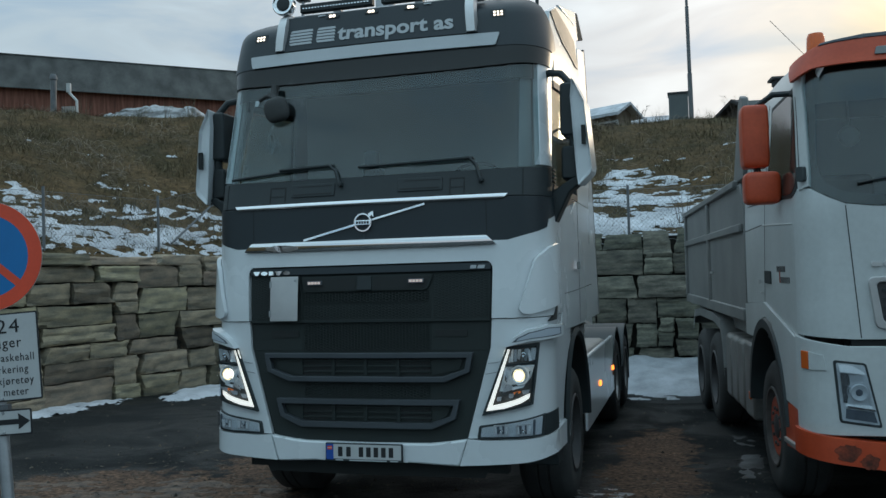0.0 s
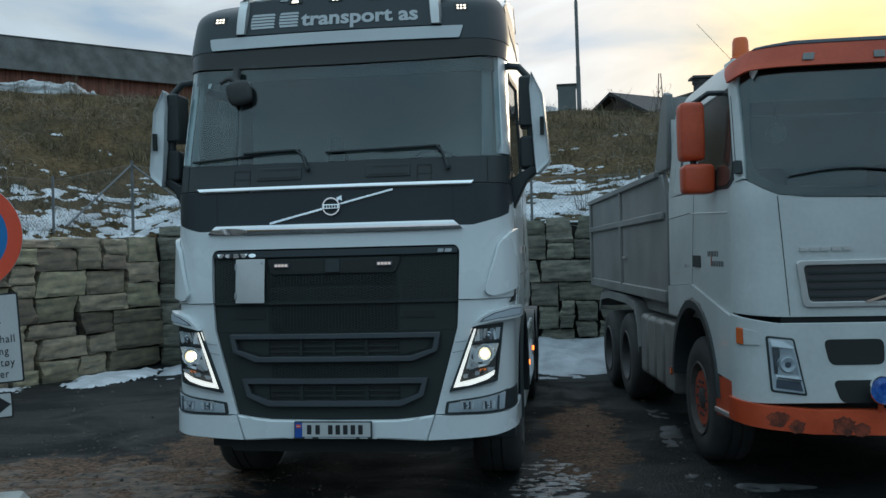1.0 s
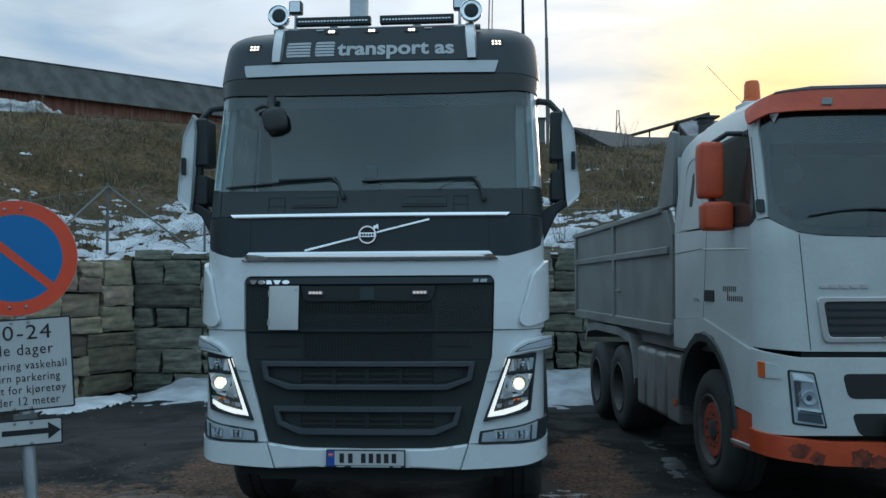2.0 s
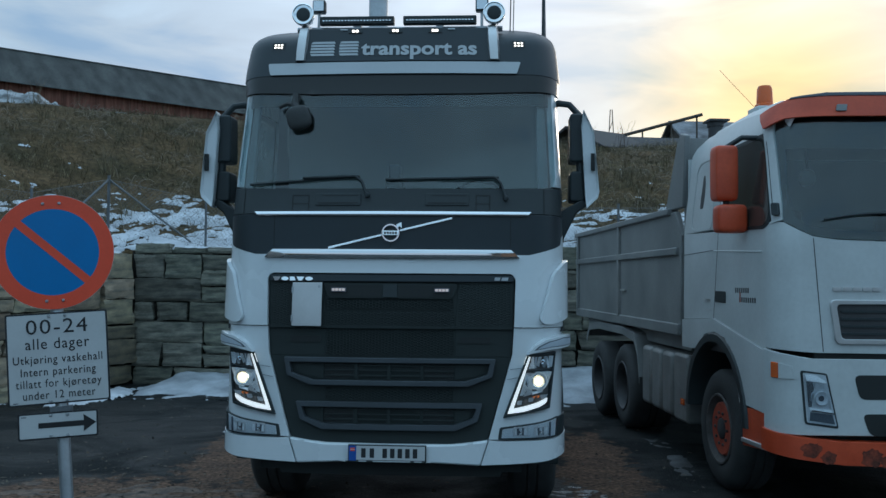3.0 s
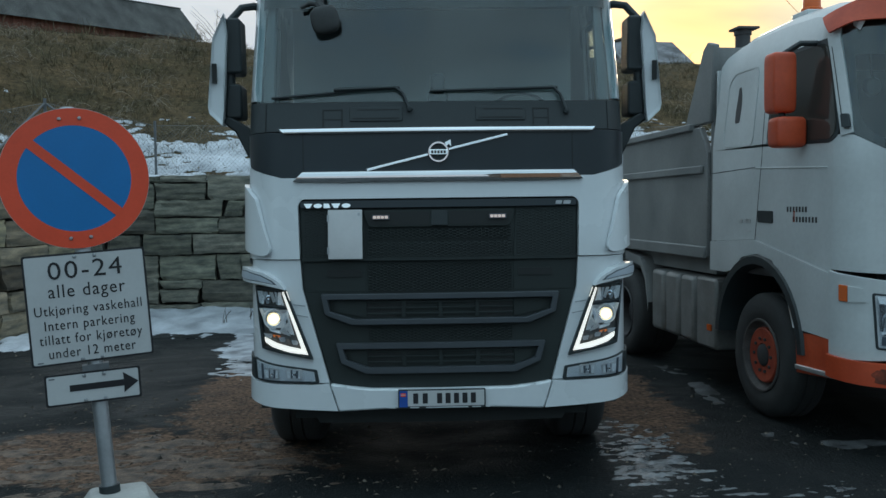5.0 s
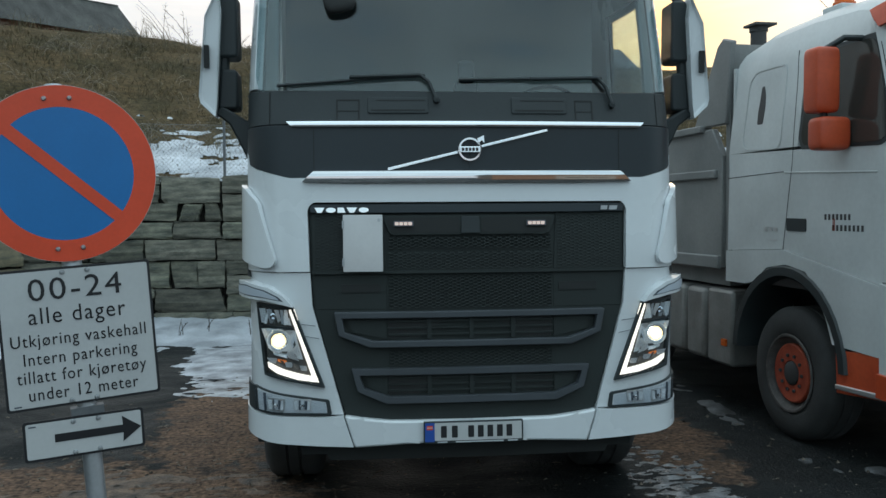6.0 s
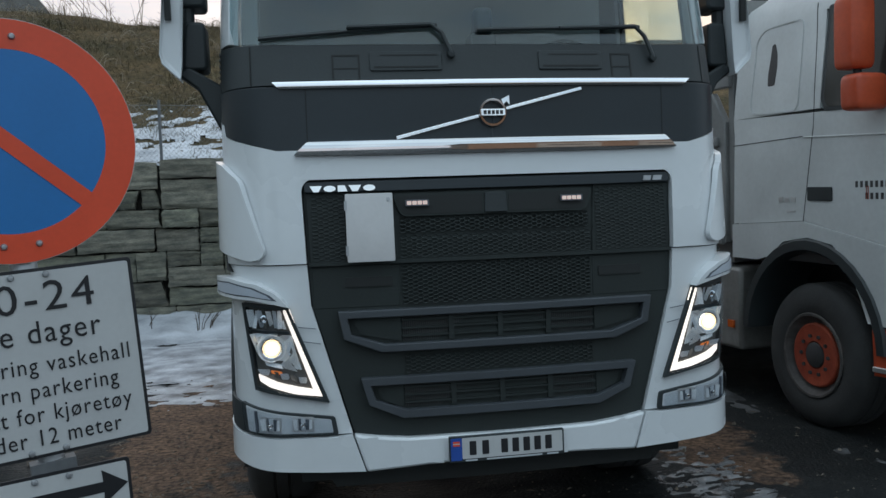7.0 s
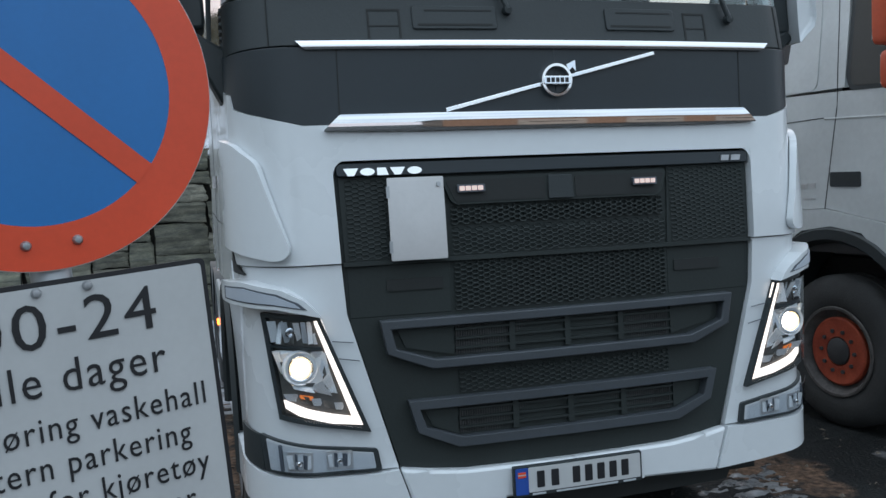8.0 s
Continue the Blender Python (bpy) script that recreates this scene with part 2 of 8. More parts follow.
def speckle(m, scale, size, color):
    """Adds small dark crumbs to a material's colour."""
    n, l, b = nodes_of(m)
    geo, vo, mr, mx = n.new("ShaderNodeNewGeometry"), n.new("ShaderNodeTexVoronoi"), n.new("ShaderNodeMapRange"), n.new("ShaderNodeMixRGB")
    vo.inputs["Scale"].default_value = scale
    mr.inputs["From Min"].default_value, mr.inputs["From Max"].default_value = size, size * 0.6
    old = b.inputs["Base Color"].links[0].from_socket
    l.new(geo.outputs["Position"], vo.inputs["Vector"])
    l.new(vo.outputs["Distance"], mr.inputs["Value"])
    l.new(mr.outputs["Result"], mx.inputs["Fac"])
    l.new(old, mx.inputs["Color1"])
    mx.inputs["Color2"].default_value = (*color, 1)
    l.new(mx.outputs["Color"], b.inputs["Base Color"])


speckle(M_SNOW, 4.0, 0.13, (0.05, 0.04, 0.03))
M_BARNRED = mat("barn_red_boards", (0.20, 0.072, 0.046), 0.85, vary=0.35, big=1.2, small=14, bump=0.3, tint=(0.27, 0.115, 0.08), stretch=(6, 6, 0.4))
M_WOOD = mat("grey_timber", (0.10, 0.085, 0.07), 0.85, vary=0.3, big=3, small=40, bump=0.2, stretch=(4, 4, 0.5))
M_DIRTYSNOW = mat("dirty_snow", (0.13, 0.12, 0.10), 0.85, vary=0.45, big=1.6, small=18, bump=0.6, tint=(0.58, 0.60, 0.62), stretch=(1, 1, 3.5))
M_POST = mat("weathered_zinc", (0.17, 0.18, 0.19), 0.6, metal=0.3, vary=0.2, big=6, small=50, bump=0.0)
# distance haze is mixed into this pale hill colour
M_HAZE = mat("hazy_hillside", (0.50, 0.49, 0.51), 0.95, vary=0.15, big=0.05, small=0.6, bump=0.0)

# ---- building helpers ----
def part(name, bm, material, parent=None, label="", bevel=0.0, angle=35, kind=""):
    """Links a bmesh as one mesh object under a thing or a part."""
    me = bpy.data.meshes.new(name)
    bm.normal_update()
    bm.to_mesh(me)
    bm.free()
    me.materials.append(material)
    me.shade_smooth()
    me.set_sharp_from_angle(angle=radians(angle))
    ob = new(name, me)
    if parent is not None:
        ob.parent = parent
    if bevel:
        b = ob.modifiers.new("bevel", "BEVEL")
        b.width, b.segments, b.limit_method, b.angle_limit = bevel, 2, "ANGLE", radians(50)
    if label or kind:
        tagged(ob, label, kind=kind)
    return ob


def thing(name, label, category, m=None, group="", kind=""):
    ob = new(name)
    ob.empty_display_size = 0.2
    if m is not None:
        ob.matrix_basis = m
    return tagged(ob, label, category, group, kind)


def box(x0, x1, y0, y1, z0, z1, bm=None):
    bm = bm or bmesh.new()
    vs = [bm.verts.new((x, y, z)) for x in (x0, x1) for y in (y0, y1) for z in (z0, z1)]
    for f in ((0, 1, 3, 2), (4, 6, 7, 5), (0, 4, 5, 1), (2, 3, 7, 6), (0, 2, 6, 4), (1, 5, 7, 3)):
        bm.faces.new([vs[i] for i in f])
    return bm


def cushion(cx, cy, cz, rx, ry, rz, p=4.0, nu=20, nv=14):
    """A moulded housing: a box so rounded that no edge is left."""
    bm = bmesh.new()
    def sp(c):
        return math.copysign(abs(c) ** (2.0 / p), c)
    rows = []
    for j in range(1, nv):
        b = -math.pi / 2 + math.pi * j / nv
        rows.append([bm.verts.new((cx + rx * sp(math.cos(b)) * sp(math.cos(2 * math.pi * i / nu)), cy + ry * sp(math.cos(b)) * sp(math.sin(2 * math.pi * i / nu)), cz + rz * sp(math.sin(b)))) for i in range(nu)])
    for r0, r1 in zip(rows, rows[1:]):
        for i in range(nu):
            bm.faces.new((r0[i], r0[(i + 1) % nu], r1[(i + 1) % nu], r1[i]))
    bm.faces.new(rows[0][::-1])
    bm.faces.new(rows[-1])
    return bm


AXIS = {"x": Matrix.Rotation(radians(90), 4, "Y"), "y": Matrix.Rotation(radians(-90), 4, "X"), "z": Matrix()}


def cyl(c, axis, r, h, seg=24, r2=None, bm=None):
    """A cylinder or cone centred on c."""
    bm = bm or bmesh.new()
    bmesh.ops.create_cone(bm, cap_ends=True, segments=seg, radius1=r, radius2=r if r2 is None else r2, depth=h, matrix=Matrix.Translation(c) @ AXIS[axis])
    return bm


def lathe(profile, c, axis="y", seg=32, bm=None):
    """Turns a profile of (radius, height) about an axis through c."""
    bm = bm or bmesh.new()
    m = Matrix.Translation(c) @ AXIS[axis]
    rings = []
    for r, h in profile:
        rings.append([bm.verts.new(m @ Vector((r * math.cos(2 * math.pi * i / seg), r * math.sin(2 * math.pi * i / seg), h))) for i in range(seg)] if r > 1e-5 else [bm.verts.new(m @ Vector((0, 0, h)))])
    for a, b in zip(rings, rings[1:]):
        for i in range(seg):
            j = (i + 1) % seg
            if len(a) == 1 and len(b) == 1:
                continue
            if len(a) == 1:
                bm.faces.new((a[0], b[i], b[j]))
            elif len(b) == 1:
                bm.faces.new((a[i], a[j], b[0]))
            else:
                bm.faces.new((a[i], a[j], b[j], b[i]))
    return bm


def tube(points, r, seg=8, bm=None, radii=None):
    """A round bar along points."""
    bm = bm or bmesh.new()
    pts = [Vector(p) for p in points]
    rings = []
    for i, p in enumerate(pts):
        d = (pts[min(i + 1, len(pts) - 1)] - pts[max(i - 1, 0)]).normalized()
        q = d.to_track_quat("Z", "Y")
        rr = radii[i] if radii else r
        rings.append([bm.verts.new(p + q @ Vector((rr * math.cos(2 * math.pi * k / seg), rr * math.sin(2 * math.pi * k / seg), 0))) for k in range(seg)])
    for a, b in zip(rings, rings[1:]):
        for k in range(seg):
            bm.faces.new((a[k], a[(k + 1) % seg], b[(k + 1) % seg], b[k]))
    bm.faces.new(rings[0][::-1])
    bm.faces.new(rings[-1])
    return bm


def rounded(poly, r, n=4):
    """The polygon with its corners rounded; r is one radius or one for each corner."""
    out = []
    k = len(poly)
    for i in range(k):
        p, a, b = Vector(poly[i]), Vector(poly[i - 1]), Vector(poly[(i + 1) % k])
        rad = r[i] if isinstance(r, (list, tuple)) else r
        da, db = (a - p), (b - p)
        rad = min(rad, da.length * 0.48, db.length * 0.48)
        if rad < 1e-4:
            out.append(tuple(p))
            continue
        s, e = p + da.normalized() * rad, p + db.normalized() * rad
        for j in range(n + 1):
            t = j / n
            out.append(tuple((1 - t) ** 2 * s + 2 * t * (1 - t) * p + t * t * e))
    return out


def mirrored(poly):
    return [(-x, z) for x, z in poly][::-1]


def panel(polys, surf, thick, step=0.06, vstep=0.12):
    """Fills flat outlines, cuts them finely, lays them on surf(u, v, depth) and gives them thickness."""
    own = bmesh.new()
    if polys and isinstance(polys[0][0], (int, float)):
        polys = [polys]
    for poly in polys:
        own.faces.new([own.verts.new((u, 0, v)) for u, v in poly])
    bmesh.ops.remove_doubles(own, verts=own.verts, dist=1e-5)
    us, vs = [p[0] for q in polys for p in q], [p[1] for q in polys for p in q]
    for lo, hi, st, axis in ((min(us), max(us), step, (1, 0, 0)), (min(vs), max(vs), vstep, (0, 0, 1))):
        k = int(math.ceil(lo / st))
        while k * st < hi:
            if k * st > lo + 1e-4:
                bmesh.ops.bisect_plane(own, geom=own.verts[:] + own.edges[:] + own.faces[:], plane_co=tuple(a * k * st for a in axis), plane_no=axis)
            k += 1
    front = own.faces[:]
    uv = {v: (v.co.x, v.co.z) for v in own.verts}
    made = bmesh.ops.duplicate(own, geom=own.verts[:] + own.edges[:] + front)
    pair = {a: b for a, b in made["vert_map"].items() if a in uv}
    for a, (u, v) in uv.items():
        a.co = surf(u, v, 0.0)
        pair[a].co = surf(u, v, thick)
    for f in made["geom"]:
        if isinstance(f, bmesh.types.BMFace):
            f.normal_flip()
    for e in [e for e in own.edges if e.is_boundary and e.verts[0] in uv]:
        a, b = e.verts
        own.faces.new((a, b, pair[b], pair[a]))
    bmesh.ops.recalc_face_normals(own, faces=own.faces)
    return own


def text_mesh(body, size, align="CENTER", depth=0.001, spacing=1.0, bold=0.0):
    """Lettering in the built-in font as a bmesh in the xy plane."""
    cu = bpy.data.curves.new("lettering", "FONT")
    cu.body, cu.size, cu.align_x, cu.extrude, cu.resolution_u, cu.space_character = body, size, align, depth, 3, spacing
    cu.offset = bold
    ob = bpy.data.objects.new("lettering", cu)
    scene.collection.objects.link(ob)
    me = ob.evaluated_get(bpy.context.evaluated_depsgraph_get()).to_mesh()
    bm = bmesh.new()
    bm.from_mesh(me)
    ob.to_mesh_clear()
    bpy.data.objects.remove(ob)
    bpy.data.curves.remove(cu)
    return bm


def letters(bm):
    """Splits a line of lettering into one bmesh for each character."""
    seen, islands = set(), []
    for f0 in bm.faces:
        if f0 in seen:
            continue
        group, todo = [], [f0]
        seen.add(f0)
        while todo:
            f = todo.pop()
            group.append(f)
            for v in f.verts:
                for g in v.link_faces:
                    if g not in seen:
                        seen.add(g)
                        todo.append(g)
        xs = [v.co.x for f in group for v in f.verts]
        islands.append([min(xs), max(xs), group])
    islands.sort(key=lambda q: q[0])
    merged = []
    for lo, hi, group in islands:
        if merged and lo < merged[-1][1] - 0.35 * (hi - lo):
            merged[-1][1] = max(hi, merged[-1][1])
            merged[-1][2] += group
        else:
            merged.append([lo, hi, group])
    out = []
    for lo, hi, group in merged:
        one, made = bmesh.new(), {}
        for f in group:
            for v in f.verts:
                if v not in made:
                    made[v] = one.verts.new(v.co)
            one.faces.new([made[v] for v in f.verts])
        out.append(one)
    return out


def smooth(a, b, x):
    t = min(1.0, max(0.0, (x - a) / (b - a)))
    return t * t * (3 - 2 * t)

# ---- ground, bank and distance ----
# Plan: the lot is bounded by a back wall along y = 9.9 and a side wall from (-7.35, 4.0) to the corner (-5.95, 9.9).
CORNER = Vector((-5.95, 9.9))
SIDE_A = Vector((-8.3, 0.0))
SIDE_DIR = (CORNER - SIDE_A).normalized()
SIDE_OUT = Vector((-SIDE_DIR.y, SIDE_DIR.x))


def behind(x, y):
    """Distance outside the two walls' faces; negative inside the lot."""
    a = y - CORNER.y
    b = (Vector((x, y)) - CORNER).dot(SIDE_OUT)
    if a > 0 and b > 0:
        return math.hypot(a, b) if b > 0.15 * a else max(a, b)
    return max(a, b)


def wall_top(x):
    return 2.30 + 0.12 * smooth(1.0, -5.0, x) - 0.24 * smooth(-6.1, -6.9, x)


def land(x, y):
    d = behind(x, y)
    n = noise.noise(Vector((x * 0.35, y * 0.35, 1.3)))
    if d < 0.32:
        z = -0.15 * smooth(3.0, 9.5, y) + 0.012 * n
        z += 0.006 * noise.noise(Vector((x * 2.1, y * 2.1, 4.0)))
        return z
    top = 4.05 + 0.30 * smooth(-1.0, -8.0, x) - 0.25 * smooth(-10.0, -16.0, x)
    e = d - 0.32
    t = min(1.0, e / 10.0)
    rise = top * (t + 0.28 * t * (1 - t)) + 0.02 * max(0.0, e - 10)
    rise = min(rise, top + 0.6)
    bump = (0.16 * n + 0.07 * noise.noise(Vector((x * 1.3, y * 1.3, 7.7)))) * smooth(0.0, 1.5, e)
    crest = 0.24 * smooth(-6.1, -6.9, x) * smooth(1.0, 6.0, e) + 0.25 * smooth(2.0, -4.0, x) * smooth(4.0, 10.0, e)
    field = 0.075 * min(60.0, max(0.0, e - 14)) * smooth(-4.0, -12.0, x)
    return wall_top(x) - 0.12 + 0.94 * rise + bump + crest + field


def spread(stops):
    out = []
    for a, b, st in stops:
        out += list(np.arange(a, b - 1e-6, st))
    return out + [stops[-1][1]]


def sheet(name, xs, ys, fn, material):
    verts = [(x, y, fn(x, y)) for y in ys for x in xs]
    w = len(xs)
    faces = [(j * w + i, j * w + i + 1, (j + 1) * w + i + 1, (j + 1) * w + i) for j in range(len(ys) - 1) for i in range(w - 1)]
    me = bpy.data.meshes.new(name)
    me.from_pydata(verts, [], faces)
    me.materials.append(material)
    me.shade_smooth()
    return new(name, me)


def ground_material():
    """Worn asphalt with sand, damp patches and thin ice; rough brown turf on the bank."""
    m = bpy.data.materials.new("yard_and_bank")
    n, l, b = nodes_of(m)
    geo = n.new("ShaderNodeNewGeometry")

    def tex(scale, detail=6.0, dist=0.0, vec=None):
        t = n.new("ShaderNodeTexNoise")
        t.inputs["Scale"].default_value, t.inputs["Detail"].default_value, t.inputs["Distortion"].default_value = scale, detail, dist
        l.new(vec or geo.outputs["Position"], t.inputs["Vector"])
        return t.outputs["Fac"]

    def ramp(src, a, c, ca=(0, 0, 0), cc=(1, 1, 1)):
        r = n.new("ShaderNodeValToRGB")
        r.color_ramp.elements[0].position, r.color_ramp.elements[1].position = a, c
        r.color_ramp.elements[0].color, r.color_ramp.elements[1].color = (*ca, 1), (*cc, 1)
        l.new(src, r.inputs["Fac"])
        return r.outputs["Color"]

    def mixc(f, a, c, mode="MIX"):
        x = n.new("ShaderNodeMixRGB")
        x.blend_type = mode
        for k, v in (("Fac", f), ("Color1", a), ("Color2", c)):
            if isinstance(v, (int, float)):
                x.inputs[k].default_value = v
            elif isinstance(v, tuple):
                x.inputs[k].default_value = (*v, 1)
            else:
                l.new(v, x.inputs[k])
        return x.outputs["Color"]

    fine, mid = tex(95, 3), tex(7, 6)
    asphalt = ramp(fine, 0.3, 0.75, (0.006, 0.0085, 0.0095), (0.020, 0.0225, 0.023))
    asphalt = mixc(0.5, asphalt, ramp(mid, 0.35, 0.7, (0.55, 0.56, 0.58), (1.15, 1.1, 1.0)), "MULTIPLY")
    # brown mud is trodden in beside and in front of the tractor unit, and in a lane between the two trucks
    sep = n.new("ShaderNodeSeparateXYZ")
    l.new(geo.outputs["Position"], sep.inputs["Vector"])

    def blob(cx, cy, rx, ry):
        mp = n.new("ShaderNodeMapping")
        mp.vector_type = "POINT"
        mp.inputs["Location"].default_value = (-cx / rx, -cy / ry, 0)
        mp.inputs["Scale"].default_value = (1 / rx, 1 / ry, 0)
        l.new(geo.outputs["Position"], mp.inputs["Vector"])
        ln = n.new("ShaderNodeVectorMath")
        ln.operation = "LENGTH"
        l.new(mp.outputs["Vector"], ln.inputs[0])
        mr = n.new("ShaderNodeMapRange")
        mr.inputs["From Min"].default_value, mr.inputs["From Max"].default_value = 1.25, 0.35
        mr.inputs["To Min"].default_value, mr.inputs["To Max"].default_value = -0.24, 0.22
        l.new(ln.outputs["Value"], mr.inputs["Value"])
        return mr.outputs["Result"]

    def math2(op, a_, b_):
        x = n.new("ShaderNodeMath")
        x.operation = op
        l.new(a_, x.inputs[0])
        l.new(b_, x.inputs[1])
        return x.outputs["Value"]

    where = math2("MAXIMUM", math2("MAXIMUM", blob(-2.4, 0.95, 2.0, 1.05), blob(-1.75, 3.0, 0.85, 2.5)), blob(1.78, 2.6, 0.55, 2.6))
    ragged = mixc(0.5, tex(1.3, 7, 0.8), tex(6, 5, 0.4))
    grit_mask = ramp(math2("ADD", ragged, where), 0.49, 0.58)
    grit = ramp(tex(26, 6, 0.3), 0.33, 0.70, (0.040, 0.027, 0.020), (0.225, 0.142, 0.100))
    grit = mixc(0.6, grit, ramp(tex(4, 6, 0.5), 0.35, 0.68, (0.45, 0.45, 0.48), (1.25, 1.15, 1.0)), "MULTIPLY")
    yard = mixc(mixc(0.92, (0.0, 0.0, 0.0), grit_mask), asphalt, grit)
    turf = ramp(tex(9, 7), 0.30, 0.72, (0.038, 0.030, 0.019), (0.120, 0.091, 0.055))
    turf = mixc(0.9, turf, ramp(tex(0.9, 6, 0.5), 0.33, 0.68, (0.62, 0.66, 0.52), (1.45, 1.25, 1.02)), "MULTIPLY")
    up = n.new("ShaderNodeMapRange")
    up.inputs["From Min"].default_value, up.inputs["From Max"].default_value = 0.6, 1.2
    l.new(sep.outputs["Z"], up.inputs["Value"])
    l.new(mixc(up.outputs["Result"], yard, turf), b.inputs["Base Color"])
    damp = ramp(tex(0.8, 5, 0.8), 0.42, 0.62, (0.50, 0.50, 0.50), (0.95, 0.95, 0.95))
    gritty = mixc(grit_mask, damp, (0.9, 0.9, 0.9))
    l.new(mixc(up.outputs["Result"], gritty, (1.0, 1.0, 1.0)), b.inputs["Roughness"])
    b.inputs["Specular IOR Level"].default_value = 0.18
    bp = n.new("ShaderNodeBump")
    bp.inputs["Strength"].default_value, bp.inputs["Distance"].default_value = 0.9, 0.035
    hsum = mixc(0.5, tex(45, 4), tex(9, 6, 0.4))
    l.new(hsum, bp.inputs["Height"])
    l.new(bp.outputs["Normal"], b.inputs["Normal"])
    return m


M_GROUND = ground_material()
g_x = spread([(-400, -60, 34), (-60, -16, 2.0), (-16, -9, 0.4), (-9, 6, 0.16), (6, 14, 0.4), (14, 60, 2.3), (60, 400, 34)])
g_y = spread([(-400, -60, 34), (-60, -10, 2.5), (-10, 9.6, 0.2), (9.6, 14, 0.10), (14, 24, 0.4), (24, 60, 2.0), (60, 500, 40)])
tagged(sheet("ground", g_x, g_y, land, M_GROUND), "worn damp asphalt yard running up into a grassy bank", "ground", kind="structure")

# thin ice and slush on the yard
random.seed(7)


def crust(name, label, cx, cy, rx, ry, thick, material, seed, rough=0.9, category="snow", res=0.05, cut=0.0):
    """A low uneven sheet of snow or ice lying on the land."""
    nx, ny = int(2 * rx / res) + 1, int(2 * ry / res) + 1
    idx, verts, faces = {}, [], []
    def lift(x, y):
        u, v = (x - cx) / rx, (y - cy) / ry
        q = 1 - (u * u + v * v)
        w = rough * (noise.noise(Vector((x * 1.9, y * 1.9, seed))) + 0.55 * noise.noise(Vector((x * 5.5, y * 5.5, seed + 3))) + 0.25 * noise.noise(Vector((x * 14, y * 14, seed + 5))))
        return q * 0.9 + w - cut
    for j in range(ny):
        for i in range(nx):
            x, y = cx - rx + i * res, cy - ry + j * res
            h = lift(x, y)
            if h > (-0.12 if thick < 0.5 else -9.0):
                idx[i, j] = len(verts)
                verts.append((x, y, land(x, y) + (thick * (1 - math.exp(-2.2 * h)) if h > 0 else max(-0.7, max(0.05, 0.9 * thick) * h)) + 0.002 * (h > 0)))
    for (i, j) in idx:
        q = [idx.get((i, j)), idx.get((i + 1, j)), idx.get((i + 1, j + 1)), idx.get((i, j + 1))]
        if None not in q:
            faces.append(q)
    me = bpy.data.meshes.new(name)
    me.from_pydata(verts, [], faces)
    me.materials.append(material)
    me.shade_smooth()
    return tagged(new(name, me), label, category, kind="stuff")


def lumps(name, label, cx, cy, rx, ry, amp, material, seed, cut, category, res=0.022, fx=5.0, fy=9.0, kind="stuff"):
    """Lumpy frozen or trodden crust that sinks into the yard at its ragged edge."""
    nx, ny = int(2 * rx / res) + 1, int(2 * ry / res) + 1
    idx, verts, faces = {}, [], []
    for j in range(ny):
        for i in range(nx):
            x, y = cx - rx + i * res, cy - ry + j * res
            u, v = (x - cx) / rx, (y - cy) / ry
            q = 1 - (u * u + v * v)
            big = noise.noise(Vector((x * 1.7, y * 2.2, seed)))
            mid = noise.noise(Vector((x * fx + 2 * big, y * fy, seed + 2)))
            fine = noise.noise(Vector((x * fx * 3, y * fy * 2.4, seed + 4)))
            h = 0.7 * q + 0.7 * big + 0.55 * mid + 0.2 * fine - cut
            if h > -0.45:
                idx[i, j] = len(verts)
                verts.append((x, y, land(x, y) - 0.004 + amp * max(-0.6, min(1.2, h + 0.5 * mid + 0.3 * fine))))
    for (i, j) in idx:
        q = [idx.get((i, j)), idx.get((i + 1, j)), idx.get((i + 1, j + 1)), idx.get((i, j + 1))]
        if None not in q:
            faces.append(q)
    me = bpy.data.meshes.new(name)
    me.from_pydata(verts, [], faces)
    me.materials.append(material)
    me.shade_smooth()
    return tagged(new(name, me), label, category, kind=kind)


M_ICE = mat("dirty_ice", (0.07, 0.072, 0.074), 0.30, vary=0.5, big=7, small=40, bump=0.35, rough_vary=0.2, tint=(0.24, 0.25, 0.26))
M_DRYSLUSH = mat("thin_slush", (0.05, 0.053, 0.056), 0.6, vary=0.4, big=5, small=40, bump=0.3, tint=(0.15, 0.155, 0.16))
M_MUD = mat("trodden_mud", (0.030, 0.022, 0.015), 0.75, vary=0.5, big=9, small=45, bump=0.6, rough_vary=0.2, tint=(0.17, 0.115, 0.082))
lumps("ice_patch", "lumpy dirty ice on the asphalt beside the tractor unit", 1.50, 0.70, 0.38, 1.05, 0.022, M_ICE, 2.0, 0.35, "ice", 0.018, 8.0, 16.0)
lumps("ice_patch", "thin broken ice and slush on the asphalt", 2.0, -0.35, 1.0, 0.42, 0.018, M_ICE, 5.0, 0.60, "ice", 0.018, 6.0, 18.0)
lumps("ice_patch", "thin ice strip in front of the tractor unit", -0.6, -0.50, 2.1, 0.34, 0.018, M_ICE, 9.0, 0.35, "ice", 0.02, 6.0, 16.0)
lumps("slush_line", "pale thin line of slush along the lorry's tyres", 2.62, 2.7, 0.14, 2.3, 0.006, M_DRYSLUSH, 31.0, -0.05, "snow", 0.02, 6.0, 3.0)
lumps("slush_line", "pale thin slush in front of the lorry's tyre", 3.05, 0.85, 0.70, 0.14, 0.006, M_DRYSLUSH, 36.0, -0.05, "snow", 0.02, 3.0, 7.0)
lumps("mud_patch", "trodden brown mud with tyre ridges on the yard", -2.3, 0.75, 1.7, 0.95, 0.016, M_MUD, 14.0, 0.30, "mud", 0.022, 3.0, 8.0)
crust("snow_tongue", "thin old snow running out from the wall onto the yard", -1.9, 6.9, 1.05, 1.9, 0.05, M_OLDSNOW, 12.0, 0.5, "snow", 0.04, 0.05)
